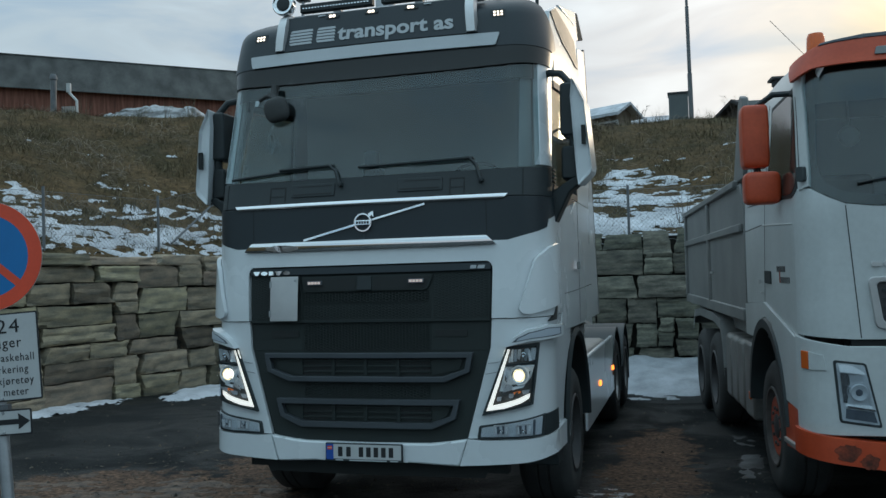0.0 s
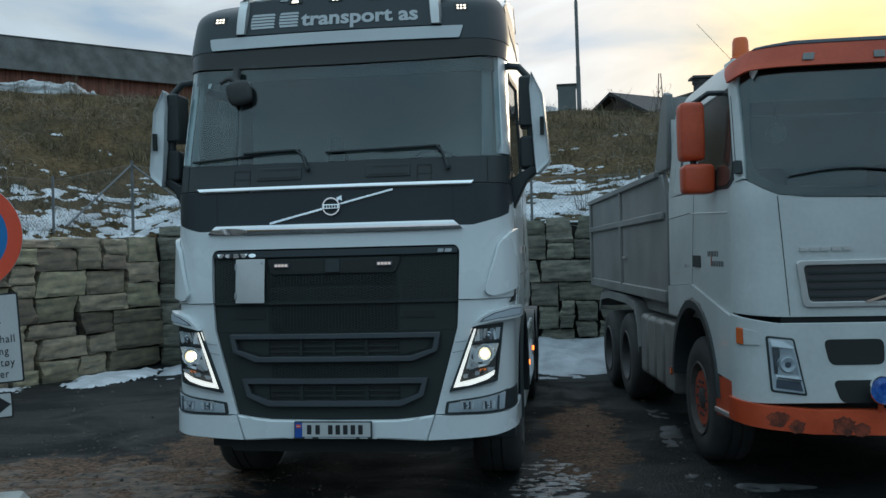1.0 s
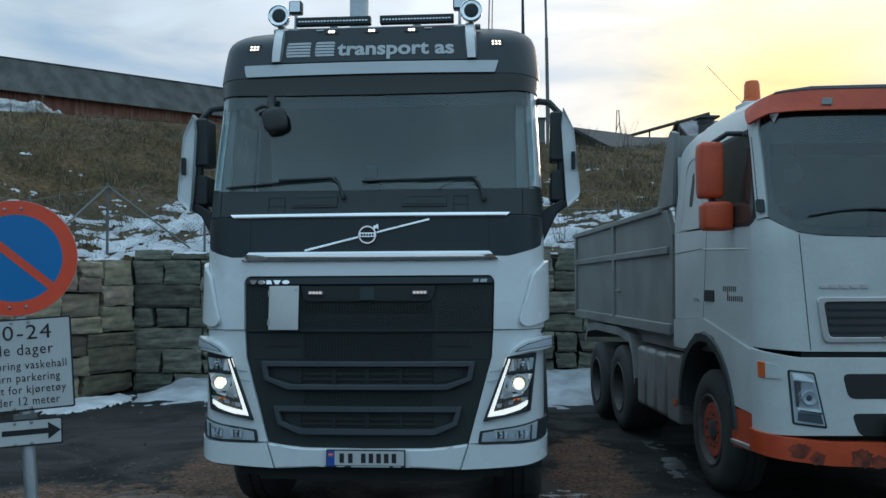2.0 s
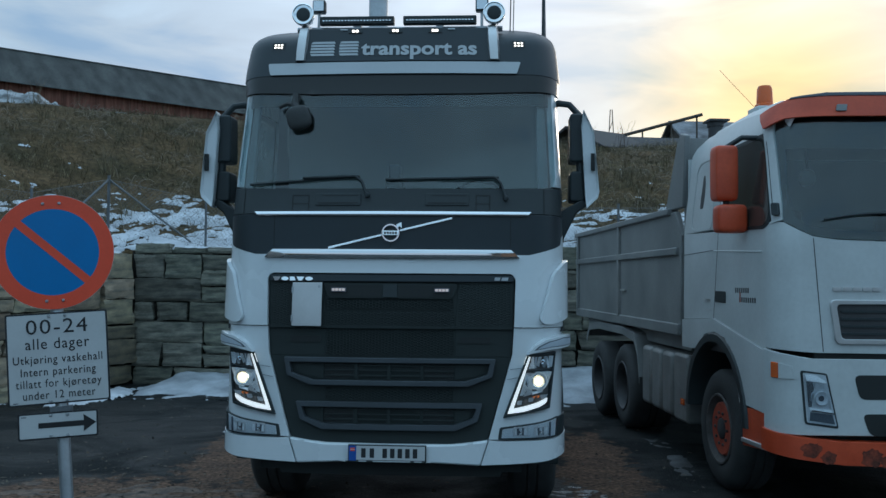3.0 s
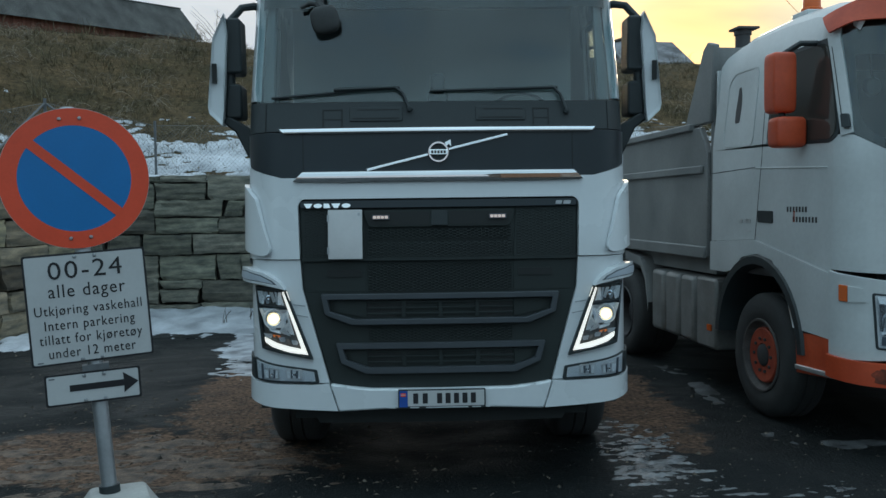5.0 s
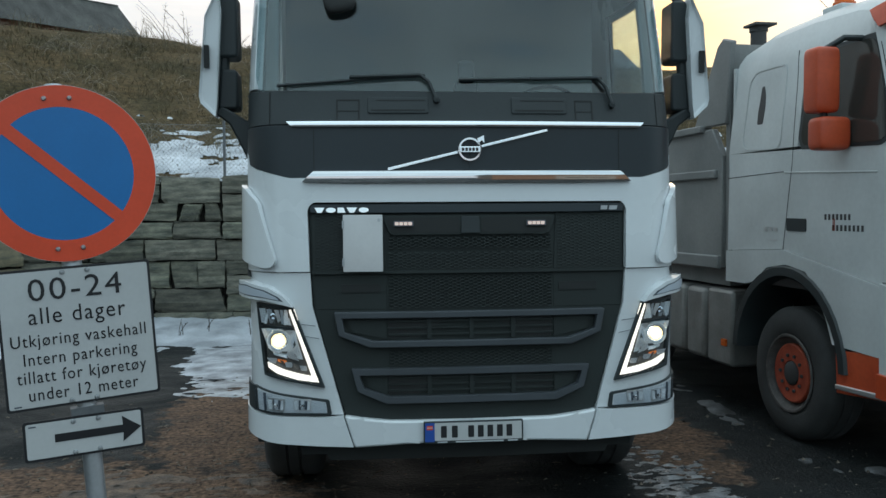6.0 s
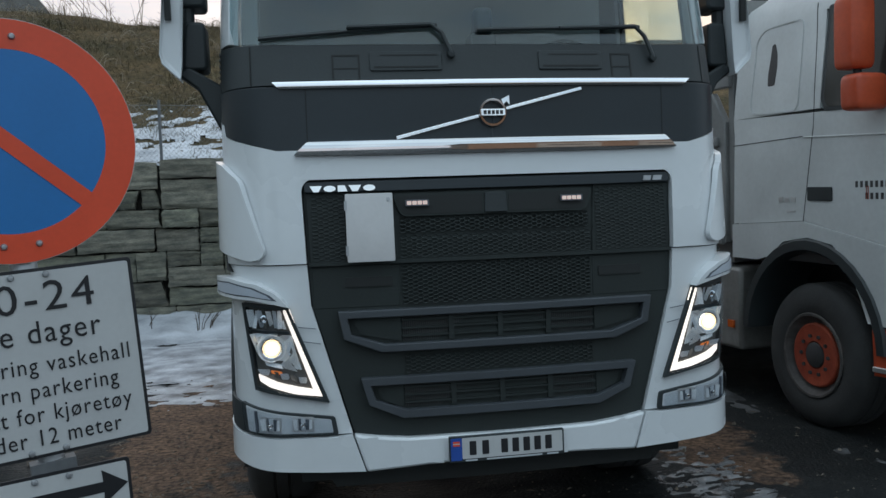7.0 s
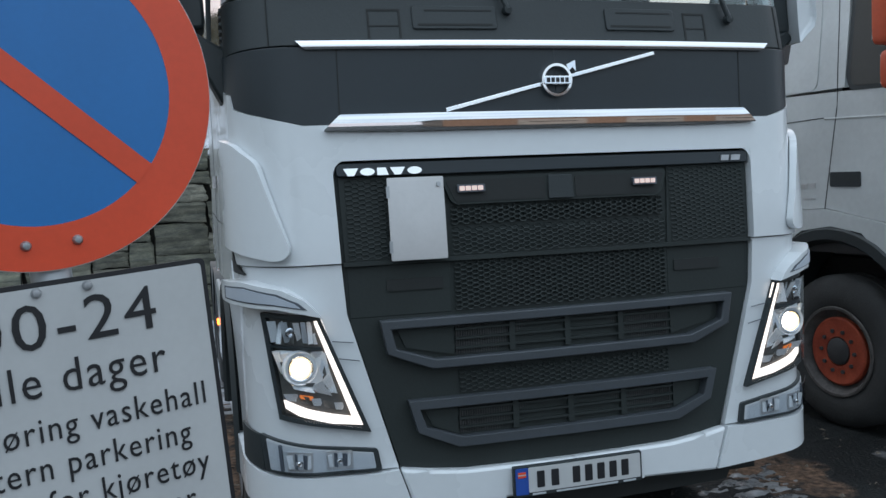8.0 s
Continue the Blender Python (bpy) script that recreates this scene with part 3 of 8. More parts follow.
lumps("slush", "grey melting slush at the edge of the snow", -1.75, 5.0, 0.75, 1.25, 0.022, M_SLUSH, 22.0, -0.05, "snow", 0.03, 4.0, 7.0)

# snow banked along the foot of the walls
def bank(name, label, x0, x1, y0, y1, high, seed):
    xs, ys = spread([(x0, x1, 0.07)]), spread([(y0, y1, 0.07)])
    def fn(x, y):
        u = (x - x0) / (x1 - x0)
        w = smooth(0.0, 0.12, u) * smooth(1.0, 0.88, u)
        v = (y - y0) / (y1 - y0)
        edge = 0.22 + 0.22 * noise.noise(Vector((x * 0.9, 0, seed))) + 0.08 * noise.noise(Vector((x * 3.1, 1, seed)))
        h = high * smooth(edge, 1.0, v) ** 0.8 * w * (1 + 0.25 * noise.noise(Vector((x * 1.2, y * 1.2, seed)))) + 0.045 * noise.noise(Vector((x * 3, y * 3, seed))) + 0.02 * noise.noise(Vector((x * 8, y * 8, seed)))
        if behind(x, y) > 0.1:
            h = min(h, high)
        base = -0.15 * smooth(3.0, 9.5, y)
        return base + (h if h > 0.012 else -0.03)
    return tagged(sheet(name, xs, ys, fn, M_FOOTSNOW), label, "snow", kind="stuff")


bank("snow_bank", "old snow bank at the foot of the stone wall", -5.6, -1.0, 7.6, 10.0, 0.24, 3.0)
bank("snow_bank", "old snow bank between the two trucks at the wall", -0.6, 5.2, 7.4, 10.0, 0.40, 8.0)
# narrow strip along the side wall
crust("snow_strip", "thin snow strip along the foot of the side wall", -5.85, 7.9, 0.55, 1.6, 0.10, M_SNOW, 21.0, 0.7, "snow", 0.05, 0.2)
crust("snow_strip", "thin broken snow at the foot of the side wall", -6.7, 5.2, 0.42, 1.5, 0.06, M_SNOW, 25.0, 0.8, "snow", 0.05, 0.3)


def snow_on_bank():
    """Horizontal broken snow patches on the lower part of the bank."""
    res = 0.045
    idx, verts, faces = {}, [], []
    xs, ys = np.arange(-14.0, 7.0, res), np.arange(4.0, 16.2, res)
    for j, y in enumerate(ys):
        for i, x in enumerate(xs):
            d = behind(x, y)
            if d < 0.34 or d > 6.6:
                continue
            along = (x + y) if x < -6 else x
            # streaks run level along the slope
            s = 0.85 * noise.noise(Vector((along * 0.7, d * 1.8, 3.0))) + 0.75 * noise.noise(Vector((along * 1.7, d * 6.0, 8.0))) + 0.50 * noise.noise(Vector((along * 4.2, d * 11.0, 1.0))) + 0.26 * noise.noise(Vector((along * 9.0, d * 22.0, 6.0)))
            lim = -0.02 + 0.85 * smooth(1.6, 4.4, d) + 0.15 * smooth(0.7, 0.4, d)
            if x > -6.6:
                lim -= 0.22 * smooth(3.2, 1.6, d)
            if x > 0:
                lim += 0.05 - 0.55 * smooth(1.8, 3.2, d) * smooth(6.4, 4.6, d) * smooth(0.0, 0.6, x) * smooth(2.6, 1.4, x)
            h = s - lim
            if h > -0.30:
                idx[i, j] = len(verts)
                verts.append((x, y, land(x, y) + 0.012 + (0.035 * (1 - math.exp(-4 * h)) if h > 0 else 0.30 * h)))
    for (i, j) in idx:
        q = [idx.get((i, j)), idx.get((i + 1, j)), idx.get((i + 1, j + 1)), idx.get((i, j + 1))]
        if None not in q:
            faces.append(q)
    me = bpy.data.meshes.new("snow_patches")
    me.from_pydata(verts, [], faces)
    me.materials.append(M_SNOW)
    me.shade_smooth()
    tagged(new("snow_patches", me), "broken patches of old snow on the grassy bank", "snow", kind="stuff")


snow_on_bank()


def grass():
    """Matted dry turf on the bank, with straw tufts and tall stalks."""
    rng = np.random.default_rng(4)
    verts, faces = [], []

    def blade(x, y, z, h, lean, a, w):
        dx, dy = math.cos(a) * lean, math.sin(a) * lean
        k = len(verts)
        px, py = -math.sin(a) * w, math.cos(a) * w
        verts.extend([(x - px, y - py, z - 0.02), (x + px, y + py, z - 0.02), (x + dx * 0.5 + px * 0.7, y + dy * 0.5 + py * 0.7, z + h * 0.75), (x + dx * 0.5 - px * 0.7, y + dy * 0.5 - py * 0.7, z + h * 0.75), (x + dx, y + dy, z + h)])
        faces.extend([(k, k + 1, k + 2, k + 3), (k + 3, k + 2, k + 4)])

    count = 0
    while count < 95000:
        x, y = rng.uniform(-20, 8), rng.uniform(3, 24)
        d = behind(x, y)
        if d < 0.4 or d > 13:
            continue
        patch = noise.noise(Vector((x * 0.9, y * 0.9, 2.0)))
        if rng.random() > 0.5 + 0.7 * patch:
            continue
        h = rng.uniform(0.015, 0.08) * (1 + 0.8 * (patch > 0.2))
        blade(x, y, land(x, y), h, rng.uniform(0.06, 0.26), rng.uniform(0, 6.28), rng.uniform(0.0025, 0.005))
        count += 1
    tufts = 0
    while tufts < 420:
        x, y = rng.uniform(-20, 8), rng.uniform(4, 24)
        d = behind(x, y)
        if d < 1.0 or d > 12.5:
            continue
        tufts += 1
        big = rng.random() < 0.10 + 0.25 * smooth(8, 10, d)
        n = int(rng.uniform(8, 22)) if not big else int(rng.uniform(14, 34))
        for _ in range(n):
            bx, by = x + rng.normal(0, 0.09), y + rng.normal(0, 0.09)
            h = rng.uniform(0.06, 0.20) * (2.4 if big else 1.0)
            blade(bx, by, land(bx, by), h, h * rng.uniform(0.2, 1.3), rng.uniform(0, 6.28), rng.uniform(0.003, 0.006))
    me = bpy.data.meshes.new("grass")
    me.from_pydata(verts, [], faces)
    m = bpy.data.materials.new("dry_grass")
    n, l, b = nodes_of(m)
    geo, r = n.new("ShaderNodeNewGeometry"), n.new("ShaderNodeValToRGB")
    r.color_ramp.elements[0].color, r.color_ramp.elements[1].color = (0.048, 0.042, 0.023, 1), (0.36, 0.29, 0.17, 1)
    for p_, c_ in ((0.55, (0.094, 0.079, 0.043, 1)), (0.88, (0.18, 0.155, 0.085, 1))):
        e = r.color_ramp.elements.new(p_)
        e.color = c_
    l.new(geo.outputs["Random Per Island"], r.inputs["Fac"])
    l.new(r.outputs["Color"], b.inputs["Base Color"])
    b.inputs["Roughness"].default_value = 0.9
    me.materials.append(m)
    tagged(new("grass", me), "matted dry brown grass and straw tufts on the bank", "grass", kind="stuff")


grass()


def dead_stems():
    """Pale bowed stalks of last year's weeds lying over the turf in loose clumps."""
    rng = np.random.default_rng(21)
    verts, faces = [], []
    made = 0
    while made < 330:
        cx, cy = rng.uniform(-19, 7), rng.uniform(5, 23)
        d = behind(cx, cy)
        if d < 1.3 or d > 12 or noise.noise(Vector((cx * 0.5, cy * 0.5, 6.0))) < -0.08:
            continue
        made += 1
        for _ in range(int(rng.uniform(5, 15))):
            x, y = cx + rng.normal(0, 0.28), cy + rng.normal(0, 0.28)
            a, ln, up = rng.uniform(0, 6.28), rng.uniform(0.15, 0.45), rng.uniform(0.03, 0.26)
            w = rng.uniform(0.0022, 0.0042)
            c, s = math.cos(a), math.sin(a)
            k = len(verts)
            for i in range(5):
                u = i / 4
                px, py = x + c * ln * u, y + s * ln * u
                pz = land(px, py) + up * math.sin(math.pi * (0.08 + 0.80 * u)) + 0.01 * rng.normal()
                verts.extend([(px - s * w, py + c * w, pz - w), (px + s * w, py - c * w, pz - w), (px, py, pz + w)])
            for i in range(4):
                b0 = k + 3 * i
                for q in range(3):
                    faces.append((b0 + q, b0 + (q + 1) % 3, b0 + 3 + (q + 1) % 3, b0 + 3 + q))
    me = bpy.data.meshes.new("dead_stems")
    me.from_pydata(verts, [], faces)
    m = bpy.data.materials.new("dead_stems")
    n, l, b = nodes_of(m)
    geo, r = n.new("ShaderNodeNewGeometry"), n.new("ShaderNodeValToRGB")
    r.color_ramp.elements[0].color, r.color_ramp.elements[1].color = (0.085, 0.068, 0.050, 1), (0.30, 0.25, 0.19, 1)
    l.new(geo.outputs["Random Per Island"], r.inputs["Fac"])
    l.new(r.outputs["Color"], b.inputs["Base Color"])
    b.inputs["Roughness"].default_value = 0.85
    me.materials.append(m)
    tagged(new("dead_stems", me), "pale bowed dead weed stalks lying over the turf", "weeds", kind="stuff")


dead_stems()


def snow_on_wall():
    """Thin broken line of snow on the top stones of the back wall."""
    res = 0.035
    idx, verts, faces = {}, [], []
    for j, y in enumerate(np.arange(10.10, 10.46, res)):
        for i, x in enumerate(np.arange(-5.8, 4.6, res)):
            v = (y - 10.10) / 0.35
            h = 0.55 * (1 - (2 * v - 1) ** 2) + 0.5 * noise.noise(Vector((x * 0.9, 2.0, 4.0))) + 0.4 * noise.noise(Vector((x * 3.3, y * 6, 4.0))) + 0.25 * noise.noise(Vector((x * 9, y * 12, 7.0))) - 0.20
            if h > -0.35:
                idx[i, j] = len(verts)
                verts.append((x, y, wall_top(x) - 0.015 + (0.055 * (1 - math.exp(-3 * h)) if h > 0 else 0.16 * h)))
    for (i, j) in idx:
        q = [idx.get((i, j)), idx.get((i + 1, j)), idx.get((i + 1, j + 1)), idx.get((i, j + 1))]
        if None not in q:
            faces.append(q)
    me = bpy.data.meshes.new("snow_line")
    me.from_pydata(verts, [], faces)
    me.materials.append(M_SNOW)
    me.shade_smooth()
    tagged(new("snow_line", me), "thin broken line of snow on the wall's top stones", "snow", kind="stuff")


snow_on_wall()


def pebbles():
    """Grit, crumbs of stone and dead leaves scattered over the yard."""
    rng = np.random.default_rng(9)
    verts, faces = [], []
    for k in range(5200):
        x, y = rng.uniform(-6, 3.2), rng.uniform(-3.0, 8.5) if k % 3 else rng.uniform(-1.0, 3.0)
        if behind(x, y) > -0.1:
            continue
        r = rng.uniform(0.003, 0.008) * (1 + 2.0 * (rng.random() < 0.06))
        z = land(x, y)
        a = rng.uniform(0, 6.28)
        c, s = math.cos(a) * r, math.sin(a) * r
        q = rng.uniform(0.5, 1.0)
        b = len(verts)
        verts += [(x + c, y + s, z), (x - s * q, y + c * q, z), (x - c, y - s, z), (x + s * q, y - c * q, z), (x + c * 0.2, y + s * 0.2, z + r * rng.uniform(0.6, 1.2))]
        faces += [(b, b + 1, b + 4), (b + 1, b + 2, b + 4), (b + 2, b + 3, b + 4), (b + 3, b, b + 4)]
    for k in range(900):
        # dark bits of bark, twig and leaf
        x, y = (rng.normal(-2.0, 1.1), rng.normal(1.0, 1.3)) if k % 3 else (rng.uniform(-5, 3), rng.uniform(-1, 7))
        if behind(x, y) > -0.2:
            continue
        z, a = land(x, y) + 0.012, rng.uniform(0, 6.28)
        ln, wd = rng.uniform(0.008, 0.035), rng.uniform(0.002, 0.006)
        c, s = math.cos(a), math.sin(a)
        b = len(verts)
        verts += [(x - c * ln - s * wd, y - s * ln + c * wd, z), (x - c * ln + s * wd, y - s * ln - c * wd, z), (x + c * ln + s * wd, y + s * ln - c * wd, z), (x + c * ln - s * wd, y + s * ln + c * wd, z), (x, y, z + 0.008)]
        faces += [(b, b + 1, b + 4), (b + 1, b + 2, b + 4), (b + 2, b + 3, b + 4), (b + 3, b, b + 4)]
    me = bpy.data.meshes.new("grit")
    me.from_pydata(verts, [], faces)
    m = bpy.data.materials.new("grit")
    n, l, b = nodes_of(m)
    geo, r = n.new("ShaderNodeNewGeometry"), n.new("ShaderNodeValToRGB")
    r.color_ramp.elements[0].color, r.color_ramp.elements[1].color = (0.012, 0.010, 0.008, 1), (0.17, 0.14, 0.11, 1)
    l.new(geo.outputs["Random Per Island"], r.inputs["Fac"])
    l.new(r.outputs["Color"], b.inputs["Base Color"])
    b.inputs["Roughness"].default_value = 0.9
    me.materials.append(m)
    tagged(new("grit", me), "loose grit and small stones on the yard", "gravel", kind="stuff")


pebbles()

# ---- stone walls ----
def stone_mesh(seed, corners, d):
    """A split block with a nearly flat, sharp-edged face that looks along -y; corners (x, z): foot left, foot right, top right, top left."""
    rng = random.Random(seed)
    bm = bmesh.new()
    nx, nz = 10, 7
    (x0, z0), (x1, z1), (x2, z2), (x3, z3) = corners
    bow = [rng.uniform(-0.016, 0.008) for _ in range(4)]
    tilt_x, tilt_z, ph = rng.uniform(-0.012, 0.012), rng.uniform(-0.016, 0.016), rng.uniform(0, 50)
    chip = rng.choice(((0, 0), (nx, 0), (nx, nz), (0, nz), None, None))
    front, back = {}, {}
    for i in range(nx + 1):
        for k in range(nz + 1):
            u, v = i / nx, k / nz
            x = (x0 * (1 - u) + x1 * u) * (1 - v) + (x3 * (1 - u) + x2 * u) * v
            z = (z0 * (1 - u) + z1 * u) * (1 - v) + (z3 * (1 - u) + z2 * u) * v
            edge_u, edge_v = i in (0, nx), k in (0, nz)
            if edge_v:
                z += (1 if k else -1) * bow[0 if k == 0 else 1] * math.sin(math.pi * u) + rng.uniform(-0.007, 0.007)
            if edge_u:
                x += (1 if i else -1) * bow[2 if i == 0 else 3] * math.sin(math.pi * v) + rng.uniform(-0.010, 0.010)
            y = tilt_x * (u - 0.5) + tilt_z * (v - 0.5) + 0.020 * noise.noise(Vector((x * 3.5 + ph, z * 6.0, ph))) + 0.009 * noise.noise(Vector((x * 9 + ph, z * 22.0, ph))) + 0.014 * round(2.2 * noise.noise(Vector((x * 1.6 + ph, z * 9.0, ph + 9))))
            if (i, k) == chip:
                y += rng.uniform(0.03, 0.08)
                x += (0.03 if i == 0 else -0.03)
            front[i, k] = bm.verts.new((x, y + (rng.uniform(0.006, 0.022) if edge_u or edge_v else 0.0), z))
            if edge_u or edge_v:
                back[i, k] = bm.verts.new((x * 0.97, d, z))
    for i in range(nx):
        for k in range(nz):
            bm.faces.new((front[i, k], front[i + 1, k], front[i + 1, k + 1], front[i, k + 1]))
    ring = [(i, 0) for i in range(nx)] + [(nx, k) for k in range(nz)] + [(i, nz) for i in range(nx, 0, -1)] + [(0, k) for k in range(nz, 0, -1)]
    for a, b in zip(ring, ring[1:] + ring[:1]):
        bm.faces.new((front[b], front[a], back[a], back[b]))
    bmesh.ops.recalc_face_normals(bm, faces=bm.faces)
    return bm


def stone_wall(name, label, origin, angle, length, height, seed, material, tall, wide, wedge):
    """Split blocks of uneven height fitted together along a line from origin, each laid in the lowest gap; a soil core behind them."""
    rng = random.Random(seed)
    w = thing(name, label, "wall", pose(origin[0], origin[1], origin[2], 0, 0, angle), kind="structure")
    part("core", box(-0.1, length, 0.21, 0.70, -0.1, height - 0.10), M_SOIL, w)
    st = 0.05
    top = [0.0] * int(length / st)
    while min(top) < height - 0.10:
        z = min(top)
        i = top.index(z)
        j = i
        while j < len(top) and abs(top[j] - z) < 0.012:
            j += 1
        room = (j - i) * st
        want = rng.uniform(*wide) * (0.55 if rng.random() < 0.25 else 1.0)
        width = room if room < want + 0.30 else want
        n = max(1, round(width / st))
        h = rng.choice(tall)
        if width < 0.32:
            h = min(h, 0.30)
        # meet a neighbour's bed, or stop at the wall's head
        for t in ([top[i - 1]] if i else []) + ([top[i + n]] if i + n < len(top) else []):
            if 0.10 < t - z and abs(t - z - h) < 0.10:
                h = t - z
        if z + h > height - 0.14:
            h = height - z + rng.uniform(-0.05, 0.05)
        if h > 0.56:
            h *= 0.5
        for k in range(i, min(len(top), i + n)):
            top[k] = z + h
        g = lambda: rng.uniform(0.001, 0.009)
        q = lambda: rng.choice((0.0, 0.0, 0.0, 0.0, rng.uniform(0.0, 0.04), rng.uniform(0.04, wedge)))
        x0, x1 = i * st, i * st + n * st
        c = [(x0 + g() + q(), z + g()), (x1 - g() - q(), z + g()), (x1 - g() - q(), z + h - g() - 0.25 * q()), (x0 + g() + q(), z + h - g() - 0.25 * q())]
        mx = (x0 + x1) / 2
        ob = part("stone", stone_mesh(rng.random(), [(px - mx, pz - z) for px, pz in c], 0.3), material, w, angle=16)
        ob.location = (mx, 0.03 * z + rng.uniform(-0.04, 0.04), z)
        ob.rotation_euler = (rng.uniform(-0.06, 0.05), 0, rng.uniform(-0.05, 0.05))
    return w


stone_wall("wall_back", "dry-laid wall of rough grey stone blocks with snow on top", (CORNER.x - 0.1, CORNER.y, -0.18), 0, 11.0, 2.63, 3, M_STONE, (0.25, 0.30, 0.36, 0.40, 0.45), (0.65, 1.35), 0.10)
_ang = math.degrees(math.atan2(SIDE_DIR.y, SIDE_DIR.x))
stone_wall("wall_side", "dry-laid side wall of rough sandy-grey stone blocks", (SIDE_A.x + SIDE_DIR.x * 2.0, SIDE_A.y + SIDE_DIR.y * 2.0, -0.12), _ang, 8.2, 2.38, 11, M_SANDSTONE, (0.26, 0.33, 0.38, 0.42, 0.46), (0.80, 1.45), 0.15)

# ---- fence on the wall ----
def fence():
    f = thing("fence", "galvanised chain-link fence with braced steel posts on the wall", "fence")
    def top(p):
        return Vector((p[0], p[1], land(p[0], p[1])))
    line = []
    for far in (0.0, 2.03, 4.4, 6.6, 8.8, 11.0):
        p = Vector((-6.75, 10.35)) - SIDE_DIR * far
        line.append(p)
    line = line[::-1]
    line += [Vector((-4.84 + 1.98 * k, 10.42)) for k in range(6)]
    posts = []
    for i, p in enumerate(line):
        b = top(p)
        t = b + Vector((0, 0, 1.02))
        if i == 5:
            t = Vector((p.x, p.y, 3.83))
        posts.append((t - Vector((0, 0, 1.02)), t))
        part("post", tube([b - Vector((0, 0, 0.1)), t], 0.030 if i == 5 else 0.024, 8), M_POST, f)
    c = 5
    for i in (c - 1, c + 1):
        part("brace", tube([posts[c][1] - Vector((0, 0, 0.08)), posts[i][0] * 0.85 + posts[c][0] * 0.15 + Vector((0, 0, 0.08))], 0.02, 6), M_POST, f)
    bm = bmesh.new()
    def wire(a, b, r=0.0017):
        d = (b - a).normalized()
        s = d.cross(Vector((0, 1, 0))).normalized() * r
        t = Vector((0, r, 0))
        va = [bm.verts.new(a + s), bm.verts.new(a - s * 0.5 + t), bm.verts.new(a - s * 0.5 - t)]
        vb = [bm.verts.new(b + s), bm.verts.new(b - s * 0.5 + t), bm.verts.new(b - s * 0.5 - t)]
        for k in range(3):
            bm.faces.new((va[k], va[(k + 1) % 3], vb[(k + 1) % 3], vb[k]))
    for (b0, t0), (b1, t1) in zip(posts, posts[1:]):
        L = (b1 - b0).length
        H = 0.90
        st = 0.075
        def at(u, v):
            return b0.lerp(b1, u / L) + Vector((0, 0, 0.04 + v))
        k = -int(H / st)
        while k * st < L:
            for s in (1, -1):
                u0, v0, u1, v1 = k * st, 0.0, k * st + H, H
                if u0 < 0:
                    v0, u0 = -u0, 0.0
                if u1 > L:
                    v1, u1 = v1 - (u1 - L), L
                if u1 > u0:
                    if s > 0:
                        wire(at(u0, v0), at(u1, v1))
                    else:
                        wire(at(u0, H - v0), at(u1, H - v1))
            k += 1
        wire(at(0, H), at(L, H), 0.004)
        wire(at(0, 0.02), at(L, 0.02), 0.003)
    part("netting", bm, M_POST, f, "wire netting")


fence()

# ---- barn ----
def barn():
    """Long low barn whose ridge runs diagonally behind the bank; local x along the ridge."""
    end = Vector((-17.96, 62.0, 0))
    m = Matrix.Translation(end) @ Matrix.Rotation(radians(42.03), 4, "Z")
    b = thing("barn", "long red timber barn with a dark slate roof above the bank", "barn", m)
    L, W, zr, ze, z0 = 48.0, 3.05, 17.02, 14.27, 8.0
    bm = bmesh.new()
    prof = [(-W, z0), (W, z0), (W, ze), (0, zr - 0.15), (-W, ze)]
    a = [bm.verts.new((-L, y, z)) for y, z in prof]
    c = [bm.verts.new((-0.35, y, z)) for y, z in prof]
    bm.faces.new(a[::-1])
    bm.faces.new(c)
    for i in range(5):
        bm.faces.new((a[i], a[(i + 1) % 5], c[(i + 1) % 5], c[i]))
    bmesh.ops.recalc_face_normals(bm, faces=bm.faces)
    part("wall", bm, M_BARNRED, b, "weathered red boards", angle=20)
    slate = mat("slate_roof", (0.050, 0.056, 0.054), 0.7, vary=0.45, big=0.5, small=5, bump=0.6, tint=(0.088, 0.094, 0.088), stretch=(2.5, 1, 1))
    for s in (-1, 1):
        rb = bmesh.new()
        rows, prev = 30, None
        for r in range(rows + 1):
            t = r / rows
            y, z = s * (W + 0.46) * (1 - t), ze - 0.15 + (zr - ze + 0.15) * t
            for lift in ((0.0, 0.05) if r == 0 else (0.022, 0.05)):
                row = [rb.verts.new((-L - 0.3 if k == 0 else 0.0, y, z + lift)) for k in (0, 1)]
                if prev:
                    rb.faces.new((prev[0], prev[1], row[1], row[0]))
                prev = row
        bmesh.ops.recalc_face_normals(rb, faces=rb.faces)
        part("roof", rb, slate, b, "grey slate courses", angle=20)
    part("wall_board", box(-12.3, -11.5, -W - 0.05, -W - 0.004, 12.94, 13.20), M_SIGNWHITE, b, "small pale board on the wall")
    part("ridge", box(-L - 0.3, 0.02, -0.12, 0.12, zr - 0.02, zr + 0.06), slate, b)


barn()

crust("snow_heap", "ploughed snow heap in front of the red barn", -14.0, 18.3, 2.75, 1.5, 0.92, M_DIRTYSNOW, 31.0, 0.20, "snow", 0.06, 0.28)

